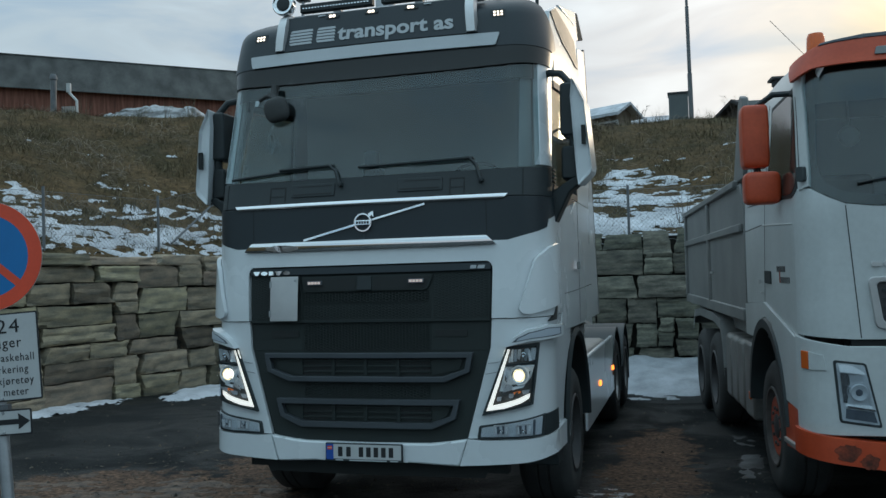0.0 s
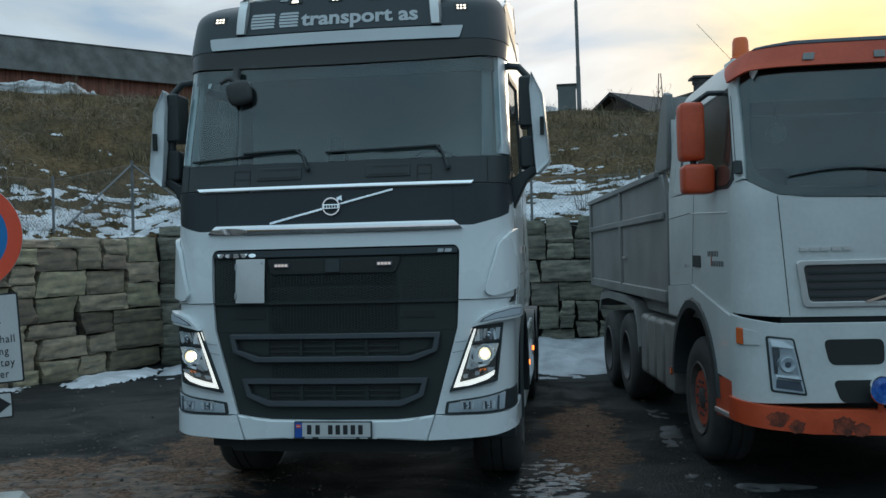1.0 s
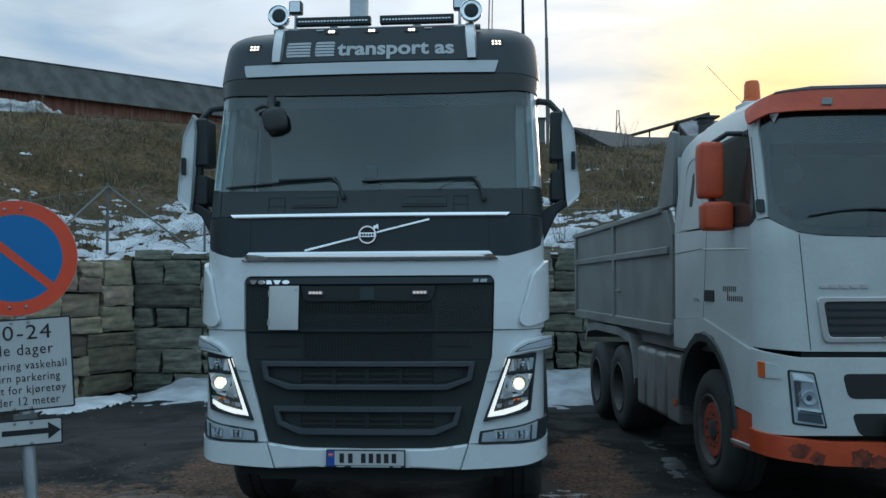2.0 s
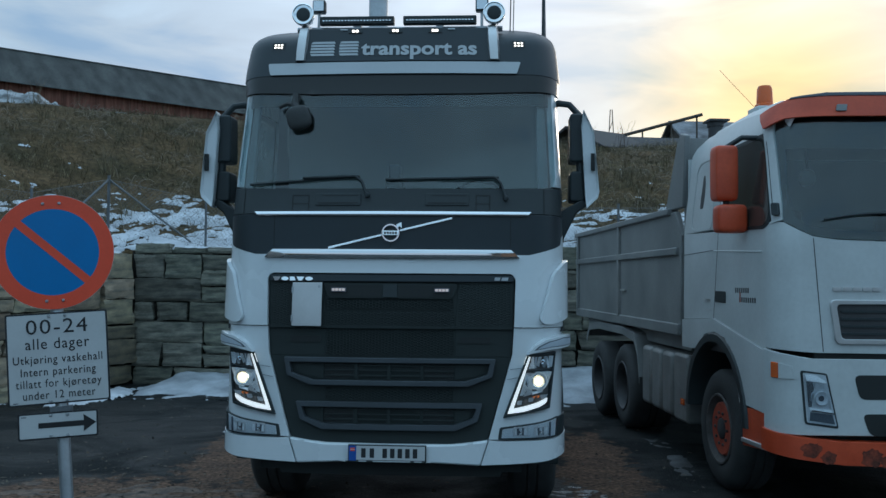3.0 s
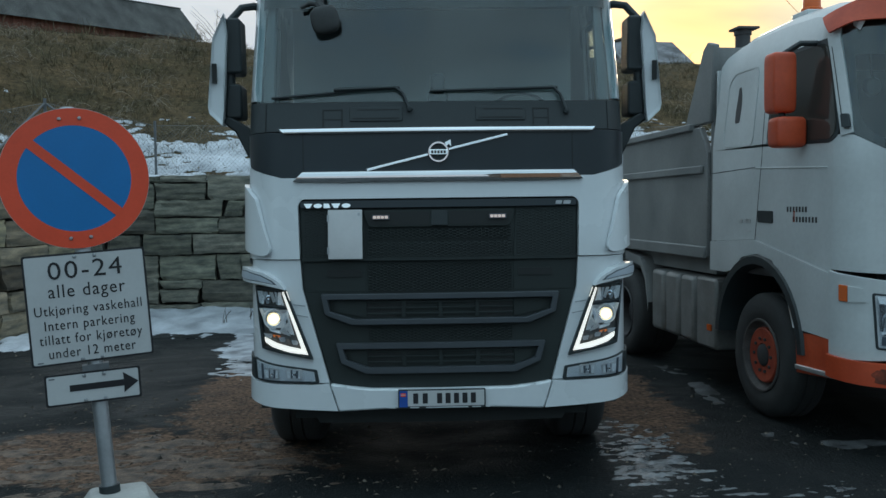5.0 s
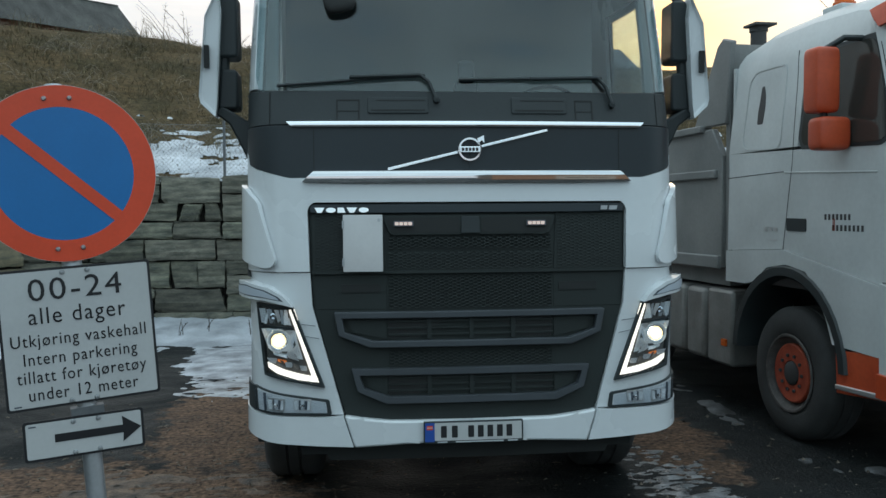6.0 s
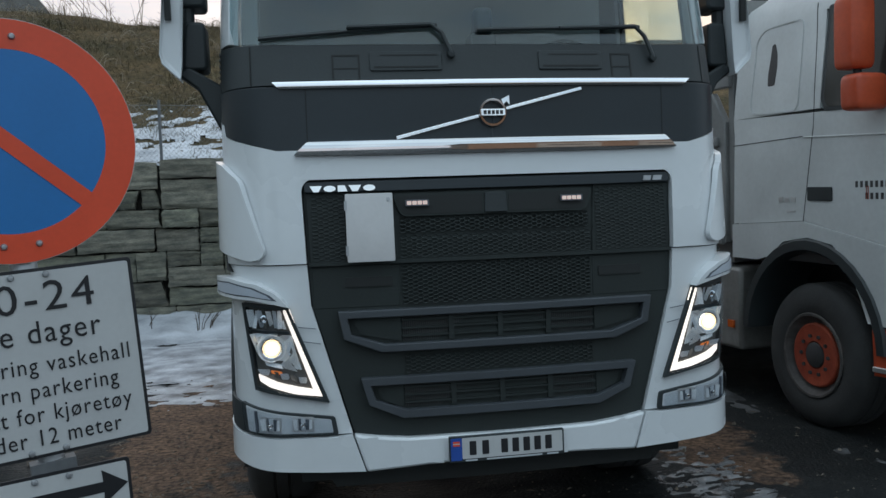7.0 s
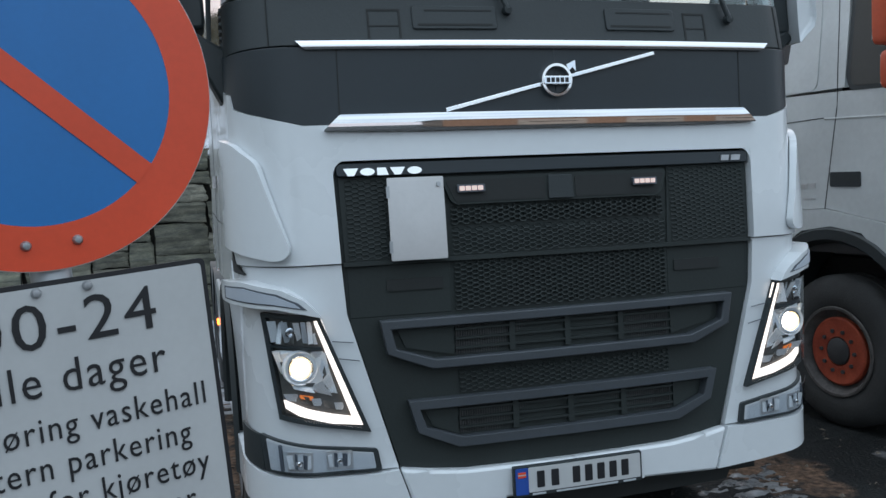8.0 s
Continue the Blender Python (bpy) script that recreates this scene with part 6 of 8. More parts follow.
        def cell(name, poly, off, thick, m, label=""):
            return part(name, panel(f(poly), skin(off), thick, step=0.04), m, H, label)
        def tilted(name, poly, off, ku, kz, m, label="", thick=0.004):
            """A lamp facet that leans sideways by ku and back by kz about its own middle."""
            uc = sum(abs(U(x)) for x, z in poly) / len(poly)
            zc = sum(z for x, z in poly) / len(poly)
            return part(name, panel(f(poly), lambda u, z, d: skin(off + ku * (abs(u) - uc) + kz * (z - zc))(u, z, d), thick, step=0.04), m, H, label)
        cell("liner", [(0.85, 0.885), (1.116, 0.946), (1.153, 1.30), (0.995, 1.285)], 0.007, 0.004, M_LAMPDARK, "dark smoky lamp liner")
        # strip light: down the inner edge and along the foot
        cell("light_strip", [(0.838, 0.886), (0.882, 0.922), (1.004, 1.286), (0.974, 1.290)], 0.024, 0.01, M_DRL, "glowing white light strip")
        cell("light_strip", [(0.838, 0.886), (0.956, 0.902), (1.066, 0.938), (1.108, 0.968), (1.113, 0.997), (1.040, 0.962), (0.952, 0.936), (0.876, 0.920)], 0.023, 0.01, M_DRL, "glowing white light strip")
        # high beam: a fluted chrome bowl, its reflections painted as light and dark flutes
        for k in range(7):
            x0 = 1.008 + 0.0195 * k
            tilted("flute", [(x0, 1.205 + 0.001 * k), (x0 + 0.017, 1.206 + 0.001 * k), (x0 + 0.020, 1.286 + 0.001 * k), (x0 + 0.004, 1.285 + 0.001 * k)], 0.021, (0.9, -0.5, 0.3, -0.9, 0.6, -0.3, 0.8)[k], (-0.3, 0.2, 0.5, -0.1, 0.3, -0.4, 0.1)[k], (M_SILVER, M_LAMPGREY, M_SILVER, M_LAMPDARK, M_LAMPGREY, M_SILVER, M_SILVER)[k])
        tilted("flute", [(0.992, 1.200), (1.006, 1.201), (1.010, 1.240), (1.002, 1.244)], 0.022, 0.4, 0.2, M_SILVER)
        uc = skin(0.021)(U(s * 1.082), 1.250, 0.0)
        part("high_beam", lathe([(0.0, -0.004), (0.010, -0.006), (0.014, -0.012), (0.018, -0.010), (0.019, 0.0)], uc, "y", 20), M_CHROME, H)
        cell("cell_wall", [(0.976, 1.178), (1.147, 1.194), (1.149, 1.203), (0.980, 1.190)], 0.026, 0.014, M_PLASTIC)
        # projector in its bowl, with broken chrome facets towards the light strip
        pc = skin(0.021)(U(s * 1.055), 1.116, 0.0)
        part("projector_bowl", lathe([(0.050, 0.004), (0.055, -0.003), (0.059, -0.007), (0.063, -0.008), (0.066, -0.002), (0.068, 0.008)], pc, "y", 36), M_SILVER, H, "chromed bowl")
        part("projector_ring", lathe([(0.039, 0.0), (0.042, -0.008), (0.047, -0.010), (0.052, 0.004)], pc, "y", 36), M_CHROME, H)
        part("projector", lathe([(0.027, -0.010), (0.035, -0.008), (0.040, 0.0)], pc, "y", 32), M_LAMP, H, "lit projector lens")
        part("projector_core", lathe([(0.0, -0.030), (0.014, -0.027), (0.024, -0.019), (0.028, -0.008)], pc, "y", 24), M_BULB, H, "bright lamp core")
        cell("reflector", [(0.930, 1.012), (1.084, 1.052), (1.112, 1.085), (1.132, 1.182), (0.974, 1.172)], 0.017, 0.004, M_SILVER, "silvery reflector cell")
        # light and dark facet colours stand in for the chrome's reflections
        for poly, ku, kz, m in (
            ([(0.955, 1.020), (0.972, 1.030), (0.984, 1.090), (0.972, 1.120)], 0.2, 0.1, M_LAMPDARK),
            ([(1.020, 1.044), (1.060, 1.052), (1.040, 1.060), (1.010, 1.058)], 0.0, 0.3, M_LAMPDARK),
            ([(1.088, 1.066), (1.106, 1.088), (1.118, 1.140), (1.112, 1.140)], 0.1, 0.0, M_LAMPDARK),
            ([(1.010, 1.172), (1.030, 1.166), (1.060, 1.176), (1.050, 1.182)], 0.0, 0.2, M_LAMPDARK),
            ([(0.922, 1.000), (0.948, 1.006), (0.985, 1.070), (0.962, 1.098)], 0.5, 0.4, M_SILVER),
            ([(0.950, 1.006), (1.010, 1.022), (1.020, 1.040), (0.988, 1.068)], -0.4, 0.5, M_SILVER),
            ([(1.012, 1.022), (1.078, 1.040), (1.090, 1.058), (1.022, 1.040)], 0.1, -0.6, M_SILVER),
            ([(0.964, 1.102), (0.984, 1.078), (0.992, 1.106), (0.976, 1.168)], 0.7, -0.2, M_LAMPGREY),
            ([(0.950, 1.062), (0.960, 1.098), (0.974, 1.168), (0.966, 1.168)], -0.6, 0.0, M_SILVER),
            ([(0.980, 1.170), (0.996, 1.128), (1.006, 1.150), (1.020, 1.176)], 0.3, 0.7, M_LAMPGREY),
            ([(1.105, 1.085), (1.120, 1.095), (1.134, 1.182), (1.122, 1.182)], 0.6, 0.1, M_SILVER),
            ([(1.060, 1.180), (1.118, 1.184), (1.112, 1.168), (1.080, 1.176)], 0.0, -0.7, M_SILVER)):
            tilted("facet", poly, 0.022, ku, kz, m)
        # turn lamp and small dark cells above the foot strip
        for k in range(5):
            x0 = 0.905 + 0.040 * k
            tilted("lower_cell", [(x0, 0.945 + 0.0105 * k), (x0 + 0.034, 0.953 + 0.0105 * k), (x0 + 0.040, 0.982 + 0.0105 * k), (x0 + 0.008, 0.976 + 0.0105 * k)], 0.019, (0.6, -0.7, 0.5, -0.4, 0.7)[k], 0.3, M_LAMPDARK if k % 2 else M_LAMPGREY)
        part("turn_lamp", panel(rounded(f([(1.016, 0.992), (1.060, 1.002), (1.064, 1.016), (1.020, 1.008)]), 0.004), skin(0.020), 0.006, step=0.04), M_AMBERGLOW, H, "small amber turn lamp")
        lens = part("lens", panel(rounded(f(ring_i), 0.006), skin(0.042), 0.003, step=0.04), M_LENS, H, "clear lens")
        lens.visible_shadow = False
        # fog lamps below
        fo = [(0.776, 0.703), (1.188, 0.714), (1.203, 0.855), (0.790, 0.788)]
        FL = part("fog_lamp", panel(rounded(f(fo), 0.012), skin(0.014), 0.02, step=0.04), M_PLASTIC, T, "fog lamp unit below the headlight", 0.004)
        part("insert", panel(rounded(f([(0.800, 0.716), (1.170, 0.726), (1.18, 0.842), (0.808, 0.776)]), 0.006), skin(0.0165), 0.003, step=0.04), M_LAMPGREY, FL, "silver-grey insert")
        part("cell_wall", panel(f([(1.125, 0.728), (1.133, 0.728), (1.138, 0.825), (1.130, 0.824)]), skin(0.026), 0.012, step=0.04), M_PLASTIC_GREY, FL)
        for x, wd, hh in ((0.935, 0.049, 0.066), (1.072, 0.042, 0.070)):
            part("reflector", panel(rounded(f([(x - wd, 0.728), (x + wd, 0.730), (x + wd, 0.732 + hh), (x - wd, 0.728 + hh)]), 0.006), skin(0.020), 0.004, step=0.04), M_ALU, FL)
            # bright and dark bars: the fog reflector's shine is put into their colours
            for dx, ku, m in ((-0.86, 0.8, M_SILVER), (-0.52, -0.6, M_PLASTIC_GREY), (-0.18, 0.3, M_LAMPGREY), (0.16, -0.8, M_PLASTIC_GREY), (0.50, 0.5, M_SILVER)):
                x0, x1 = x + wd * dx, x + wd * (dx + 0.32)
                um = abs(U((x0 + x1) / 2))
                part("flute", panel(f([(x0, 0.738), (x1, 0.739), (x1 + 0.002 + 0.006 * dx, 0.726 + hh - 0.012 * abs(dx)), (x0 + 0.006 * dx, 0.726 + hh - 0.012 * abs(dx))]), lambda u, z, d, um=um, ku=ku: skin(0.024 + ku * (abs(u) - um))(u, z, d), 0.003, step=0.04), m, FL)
            q = skin(0.026)(U(s * x), 0.760, 0.0)
            part("bulb", lathe([(0.0, -0.006), (0.007, -0.008), (0.011, -0.002), (0.013, 0.004)], q, "y", 16), M_CHROME, FL)
        ln = part("lens", panel(rounded(f([(0.800, 0.716), (1.170, 0.726), (1.18, 0.842), (0.808, 0.776)]), 0.006), skin(0.034), 0.003, step=0.04), M_LENS, FL, "clear lens")
        ln.visible_shadow = False
        part("black_corner", panel(f([(1.19, 0.715), (1.2495, 0.728), (1.2495, 0.862), (1.20, 0.850)]), skin(0.016), 0.01, step=0.04), M_PLASTIC, FL)
        for za, zb in ((1.204, 1.194), (1.138, 1.124)):
            xa = 0.938 - 0.30 * (1.204 - za)
            part("seam", panel(f([(xa - 0.078, zb), (xa, za), (xa, za + 0.003), (xa - 0.078, zb + 0.003)]), skin(0.0142), 0.003, step=0.04), M_PLASTIC_GREY, T)
        # lip over the headlight
        lip = fr([(0.975, 1.302), (1.03, 1.318), (1.10, 1.338), (1.2495, 1.356)]) + [(V(0.46, 1.36), 1.368), (V(0.48, 1.4), 1.41)] + fr([(1.2495, 1.432), (1.20, 1.440), (1.09, 1.412), (1.03, 1.370), (1.00, 1.335)])
        lp = part("lamp_lip", panel(lip if s > 0 else mirrored(lip), skin(0.065), 0.07, step=0.04), M_WHITE, T, "white moulded lip over the headlight", 0.012)
        le = fr([(1.022, 1.334), (1.11, 1.354), (1.242, 1.368), (1.242, 1.416), (1.19, 1.420), (1.10, 1.396), (1.045, 1.362)])
        part("lip_groove", panel(le if s > 0 else mirrored(le), skin(0.0665), 0.006, step=0.04), M_PLASTIC_GREY, lp)
        lg = fr([(1.040, 1.343), (1.115, 1.360), (1.237, 1.373), (1.237, 1.410), (1.19, 1.414), (1.105, 1.390), (1.055, 1.360)])
        part("marker_lens", panel(lg if s > 0 else mirrored(lg), skin(0.070), 0.008, step=0.04), M_LIPGREY, lp, "blue-grey inset of the lip")
        # corner deflector
        df = fr([(1.060, 1.553), (1.075, 1.522), (1.11, 1.512), (1.2495, 1.568)]) + [(V(0.44, 1.6), 1.585), (V(0.46, 1.95), 1.96)] + fr([(1.2495, 1.985), (1.215, 1.955), (1.147, 1.880)])
        part("corner_deflector", panel(rounded(df if s > 0 else mirrored(df), 0.03), skin(0.046), 0.03, step=0.04), M_WHITE, T, "white corner air deflector", 0.008)
        part("deflector_gap", panel(f([(1.11, 1.55), (1.2495, 1.58), (1.2495, 1.92), (1.16, 1.84)]), skin(0.028), 0.02, step=0.04), M_PLASTIC, T)
        gp = fr([(1.22, 1.456)]) + [(V(0.42, 1.46), 1.462), (V(0.47, 1.55), 1.55), (V(0.42, 1.56), 1.555)] + fr([(1.245, 1.50)])
        part("corner_gap", panel(gp if s > 0 else mirrored(gp), skin(0.016), 0.012, step=0.04), M_VOID, T, "black gap beside the corner")
    # --- windscreen and pillars ---
    ws = fr([(-1.170, 2.505), (-0.9, 2.494), (0.0, 2.490), (0.9, 2.494), (1.170, 2.505), (1.195, 2.60), (1.195, 3.36), (-1.195, 3.36), (-1.195, 2.60)])
    wsg = part("windscreen", panel(ws, skin(0.002), 0.006, step=0.05), M_GLASS, T, "large dark-tinted windscreen")
    wsg.visible_shadow = False
    # the sun visor's shade on the glass, made as a near-black sheet behind it
    part("shade_band", panel(fr([(-1.19, 3.165), (-0.6, 3.145), (0.0, 3.14), (0.6, 3.145), (1.19, 3.165), (1.19, 3.36), (-1.19, 3.36)]), skin(-0.024), 0.004, step=0.05), M_VOID, T, "dark sheet for the visor's shade at the top of the windscreen")
    for s in (-1, 1):
        tr = fr([(1.085, 2.50), (1.185, 2.515), (1.19, 3.34), (1.12, 3.34), (1.10, 2.9)])
        part("pillar_trim", panel(tr if s > 0 else mirrored(tr), skin(-0.05), 0.02, step=0.04), M_GREY, T, "grey inner pillar trim")
        pil = fr([(1.197, 2.52), (1.2495, 2.52)]) + [(V(0.50, 2.55), 2.55), (V(0.80, 3.3), 3.3)] + fr([(1.2495, 3.40), (1.197, 3.40)])
        part("pillar", panel(pil if s > 0 else mirrored(pil), skin(0.004), 0.05, step=0.04), M_WHITE, T, "white windscreen pillar", 0.004)
        for k in range(6):
            zz = 2.36 + 0.028 * k
            rb = [(V(0.50, zz), zz), (V(0.60, zz), zz), (V(0.60, zz), zz + 0.012), (V(0.50, zz), zz + 0.012)]
            part("rib", panel(rb if s > 0 else mirrored(rb), skin(0.012), 0.02), M_PLASTIC, T)
    # --- sun visor, white strip and roof front ---
    vz = [(-1.2495, 3.285), (-1.0, 3.262), (-0.6, 3.248), (0.0, 3.242), (0.6, 3.248), (1.0, 3.262), (1.2495, 3.285), (1.2495, 3.42), (-1.2495, 3.42)]
    vis = fr(vz[:7]) + [(V(0.75, 3.3), 3.30), (V(0.78, 3.42), 3.43)] + fr([(0.0, 3.43)]) + [(-V(0.78, 3.42), 3.43), (-V(0.75, 3.3), 3.30)]
    part("sun_visor", panel(vis, lambda u, z, d: skin(0.026 - 0.012 * smooth(3.42, 3.25, z))(u, z, d), 0.012, step=0.05, vstep=0.05), mat("smoked_visor", (0.012, 0.014, 0.014), 0.32, vary=0.1, bump=0.0), T, "smoked black sun visor", 0.003)
    rf = fr([(-1.2495, 3.40), (1.2495, 3.40)]) + [(V(0.85, 3.45), 3.45), (V(0.85, 3.55), 3.56)] + fr([(1.245, 3.66), (1.215, 3.735), (1.12, 3.80), (0.95, 3.835), (0.0, 3.855), (-0.95, 3.835), (-1.12, 3.80), (-1.215, 3.735), (-1.245, 3.66)]) + [(-V(0.85, 3.55), 3.56), (-V(0.85, 3.45), 3.45)]
    part("roof_front", panel(rf, lambda u, z, d: skin(0.03)(u, z, d) + Vector((0, 0.30 * smooth(3.62, 3.88, z) ** 2, 0)), 0.03, step=0.05, vstep=0.04), M_BLACKPAINT, T, "black high roof front", 0.006)
    part("white_strip", panel(rounded(fr([(-0.985, 3.404), (0.925, 3.404), (0.957, 3.497), (-1.012, 3.497)]), 0.012), skin(0.045), 0.02, step=0.05), M_DECAL, T, "plain white strip", 0.003)
    board = part("name_board", panel(rounded([(-0.80, 3.505), (0.80, 3.505), (0.80, 3.775), (-0.80, 3.775)], 0.01), skin(0.042), 0.02, step=0.05), M_BLACKPAINT, T, "black name board with pale lettering", 0.003)
    def on_board(bm, x, z, parent, material):
        s = skin(0.046)
        for v in bm.verts:
            u, w, d = v.co.x + x, v.co.y + z, v.co.z
            v.co = s(u, w, -d)
        for one in letters(bm):
            part("letter", one, material, parent)
    tx = text_mesh("transport as", 0.150, "LEFT", 0.001, 1.0, 0.0042)
    xs = [v.co.x for v in tx.verts]
    k = 0.905 / (max(xs) - min(xs))
    for v in tx.verts:
        v.co.x *= k
    on_board(tx, -0.265 - 0.01, 3.556, board, M_DECAL)
    # the mark beside the words is drawn as plain striped shapes
    for k in range(5):
        for x0, x1 in ((-0.685, -0.49), (-0.455, -0.30)):
            z0 = 3.552 + 0.0245 * k
            z1 = z0 + 0.017
            part("mark", panel([(x0 + 0.012 * (k == 0), z0), (x1, z0), (x1 - 0.008, z1), (x0 + 0.012 * (k == 4), z1)], skin(0.046), 0.003), M_DECAL, board)
    # --- lamp brackets, spot lamps, light bars ---
    for s in (-1, 1):
        xm = s * 0.755
        br = bmesh.new()
        sf = skin(0.05)
        prev = None
        for z, out, w in ((3.515, 0.0, 0.042), (3.60, 0.012, 0.045), (3.70, 0.016, 0.045), (3.77, 0.0, 0.043), (3.81, -0.06, 0.04), (3.825, -0.14, 0.036)):
            p = sf(xm, min(z, 3.78), 0) + Vector((0, -out, max(0, z - 3.78)))
            row = [br.verts.new(p + Vector((-w, 0.03, 0))), br.verts.new(p + Vector((-w * 0.7, -0.016, 0))), br.verts.new(p + Vector((w * 0.7, -0.016, 0))), br.verts.new(p + Vector((w, 0.03, 0)))]
            if prev:
                for i in range(3):
                    br.faces.new((prev[i], prev[i + 1], row[i + 1], row[i]))
            else:
                br.faces.new(row)
            prev = row
        part("lamp_bracket", br, M_ALU, T, "silver lamp bracket", angle=50)
        c = Vector((s * 0.735, 0.42, 3.865))
        sl = part("spot_lamp", lathe([(0.0, 0.10), (0.05, 0.095), (0.078, 0.05), (0.085, 0.0), (0.084, -0.03), (0.078, -0.034), (0.074, -0.02), (0.0, -0.012)], c, "y", 32), M_CHROME, T, "round chrome spot lamp")
        part("lamp_glass", lathe([(0.0, -0.026), (0.04, -0.022), (0.075, -0.012)], c, "y", 28), M_PLASTIC, sl, "dark lamp cover")
        part("lamp_foot", tube([c + Vector((0, 0.03, -0.08)), c + Vector((0, 0.06, -0.15))], 0.015, 8), M_STEEL, sl)
    part("lamp_rail", tube([(-0.80, 0.52, 3.775), (0.80, 0.52, 3.775)], 0.022, 10), M_STEEL, T, "steel lamp rail")
    for s in (-1, 1):
        x0, x1 = (-0.615, -0.035) if s < 0 else (0.035, 0.60)
        lb = part("light_bar", box(x0, x1, 0.44, 0.50, 3.797, 3.860), M_PLASTIC, T, "slim black light bar", 0.006)
        n = 22
        for k in range(n):
            xx = x0 + 0.02 + (x1 - x0 - 0.04) * (k + 0.5) / n
            part("cell", lathe([(0.0, 0.002), (0.009, -0.004)], (xx, 0.437, 3.828), "y", 8), M_REFLECT, lb)
        part("foot", box((x0 + x1) / 2 - 0.03, (x0 + x1) / 2 + 0.03, 0.47, 0.52, 3.76, 3.80), M_STEEL, lb)
        wl_ = part("work_lamp", box(s * 0.64 - 0.05, s * 0.64 + 0.05, 0.52, 0.60, 3.92, 4.02), M_PLASTIC, T, "small square work lamp", 0.012)
        part("reflector", box(s * 0.64 - 0.04, s * 0.64 + 0.04, 0.514, 0.521, 3.93, 4.01), M_REFLECT, wl_)
        part("stem", tube([(s * 0.64, 0.54, 3.78), (s * 0.64, 0.56, 3.93)], 0.012, 8), M_STEEL, wl_)
        # corner lamps
        cl = part("corner_lamp", panel(fr([(s * 0.955 - 0.055, 3.615), (s * 0.955 + 0.055, 3.615), (s * 0.955 + 0.055, 3.67), (s * 0.955 - 0.055, 3.67)]), skin(0.032), 0.006), M_PLASTIC, T, "small lit lamp cluster")
        for r in range(2):
            for k in range(3):
                xx, zz = s * 0.955 - 0.026 + 0.026 * k, 3.632 + 0.021 * r
                part("led", panel(rounded(fr([(xx - 0.0075, zz - 0.006), (xx + 0.0075, zz - 0.006), (xx + 0.0075, zz + 0.006), (xx - 0.0075, zz + 0.006)]), 0.004), skin(0.036), 0.004), M_LED, cl)
    for x in (-0.337, -0.015, 0.30):
        ml = part("marker_lamp", panel(rounded([(x - 0.055, 3.733), (x + 0.055, 3.733), (x + 0.055, 3.762), (x - 0.055, 3.762)], 0.008), skin(0.05), 0.012), M_PLASTIC, T, "small lit roof marker lamp")
        for d in (-0.014, 0.014):
            part("led", panel(rounded([(x + d - 0.011, 3.738), (x + d + 0.011, 3.738), (x + d + 0.011, 3.757), (x + d - 0.011, 3.757)], 0.006), skin(0.054), 0.004), M_LED, ml)
    for x in (-0.43, 0.43):
        part("marker_lamp", panel([(x - 0.03, 3.757), (x + 0.03, 3.757), (x + 0.03, 3.766), (x - 0.03, 3.766)], skin(0.05), 0.01), M_DECAL, T, "unlit slim roof marker lamp")
    part("roof_mast", tube([(-0.30, 1.5, 3.8), (-0.30, 1.5, 4.6)], 0.085, 16), M_STEEL, T, "thick grey steel pipe on the roof")
    part("antenna", tube([(0.86, 0.66, 3.76), (0.87, 0.70, 4.25)], 0.005, 6), M_PLASTIC, T)
    part("antenna", tube([(0.885, 0.66, 3.76), (0.90, 0.72, 4.5)], 0.004, 6), M_PLASTIC, T)
    part("antenna", tube([(1.13, 0.80, 3.55), (1.13, 0.82, 3.75), (1.13, 0.85, 4.5)], 0.01, 8, radii=[0.016, 0.014, 0.006]), M_PLASTIC, T)
    # --- wipers ---
    for x0, z0, x1, z1, x2, z2 in ((-1.07, 2.522, -0.24, 2.580, -0.18, 2.44), (-0.05, 2.556, 0.775, 2.575, 0.825, 2.42)):
        s = skin(0.03)
        wpn = part("wiper", tube([s(x2, z2, 0), s((x1 + x2) / 2 - 0.01, (z1 + z2) / 2 + 0.03, 0), s(x1 - 0.03, z1, 0), s(x1 - 0.42, z1 - 0.012, 0)], 0.011, 8), M_PLASTIC, T, "black windscreen wiper")
        s2 = skin(0.018)
        part("blade", tube([s2(x0 + (x1 - x0) * k / 10, z0 + (z1 - z0) * k / 10, 0) for k in range(11)], 0.010, 6), M_PLASTIC, wpn)
        part("pivot", lathe([(0.0, -0.008), (0.016, -0.006), (0.02, 0.02)], s(x2, z2, 0), "y", 16), M_PLASTIC, wpn)
    # --- mirrors ---
    for s in (-1, 1):
        cov = [(1.415, 3.13), (1.495, 2.96), (1.535, 2.50), (1.525, 2.455), (1.44, 2.375), (1.430, 2.46), (1.400, 3.0)]
        bm = bmesh.new()
        rows = []
        for y, k in ((0.46, 0.86), (0.43, 1.0), (0.52, 1.0), (0.68, 0.93)):
            cx, cz = 1.46, 2.75
            rows.append([bm.verts.new((s * (cx + (x - cx) * k + 0.06 * (y - 0.45)), y, cz + (z - cz) * (0.5 + 0.5 * k))) for x, z in cov])
        n = len(cov)
        for a, b in zip(rows, rows[1:]):
            for i in range(n):
                bm.faces.new((a[i], a[(i + 1) % n], b[(i + 1) % n], b[i]))
        bm.faces.new(rows[0])
        bm.faces.new(rows[-1])
        bmesh.ops.recalc_face_normals(bm, faces=bm.faces)
        mr = part("mirror", bm, M_WHITE, T, "tall white and black door mirror", 0.008, 40)
        part("reflector_strip", box(s * 1.485 - 0.014, s * 1.485 + 0.014, 0.425, 0.45, 2.66, 2.79), M_VOID, mr)
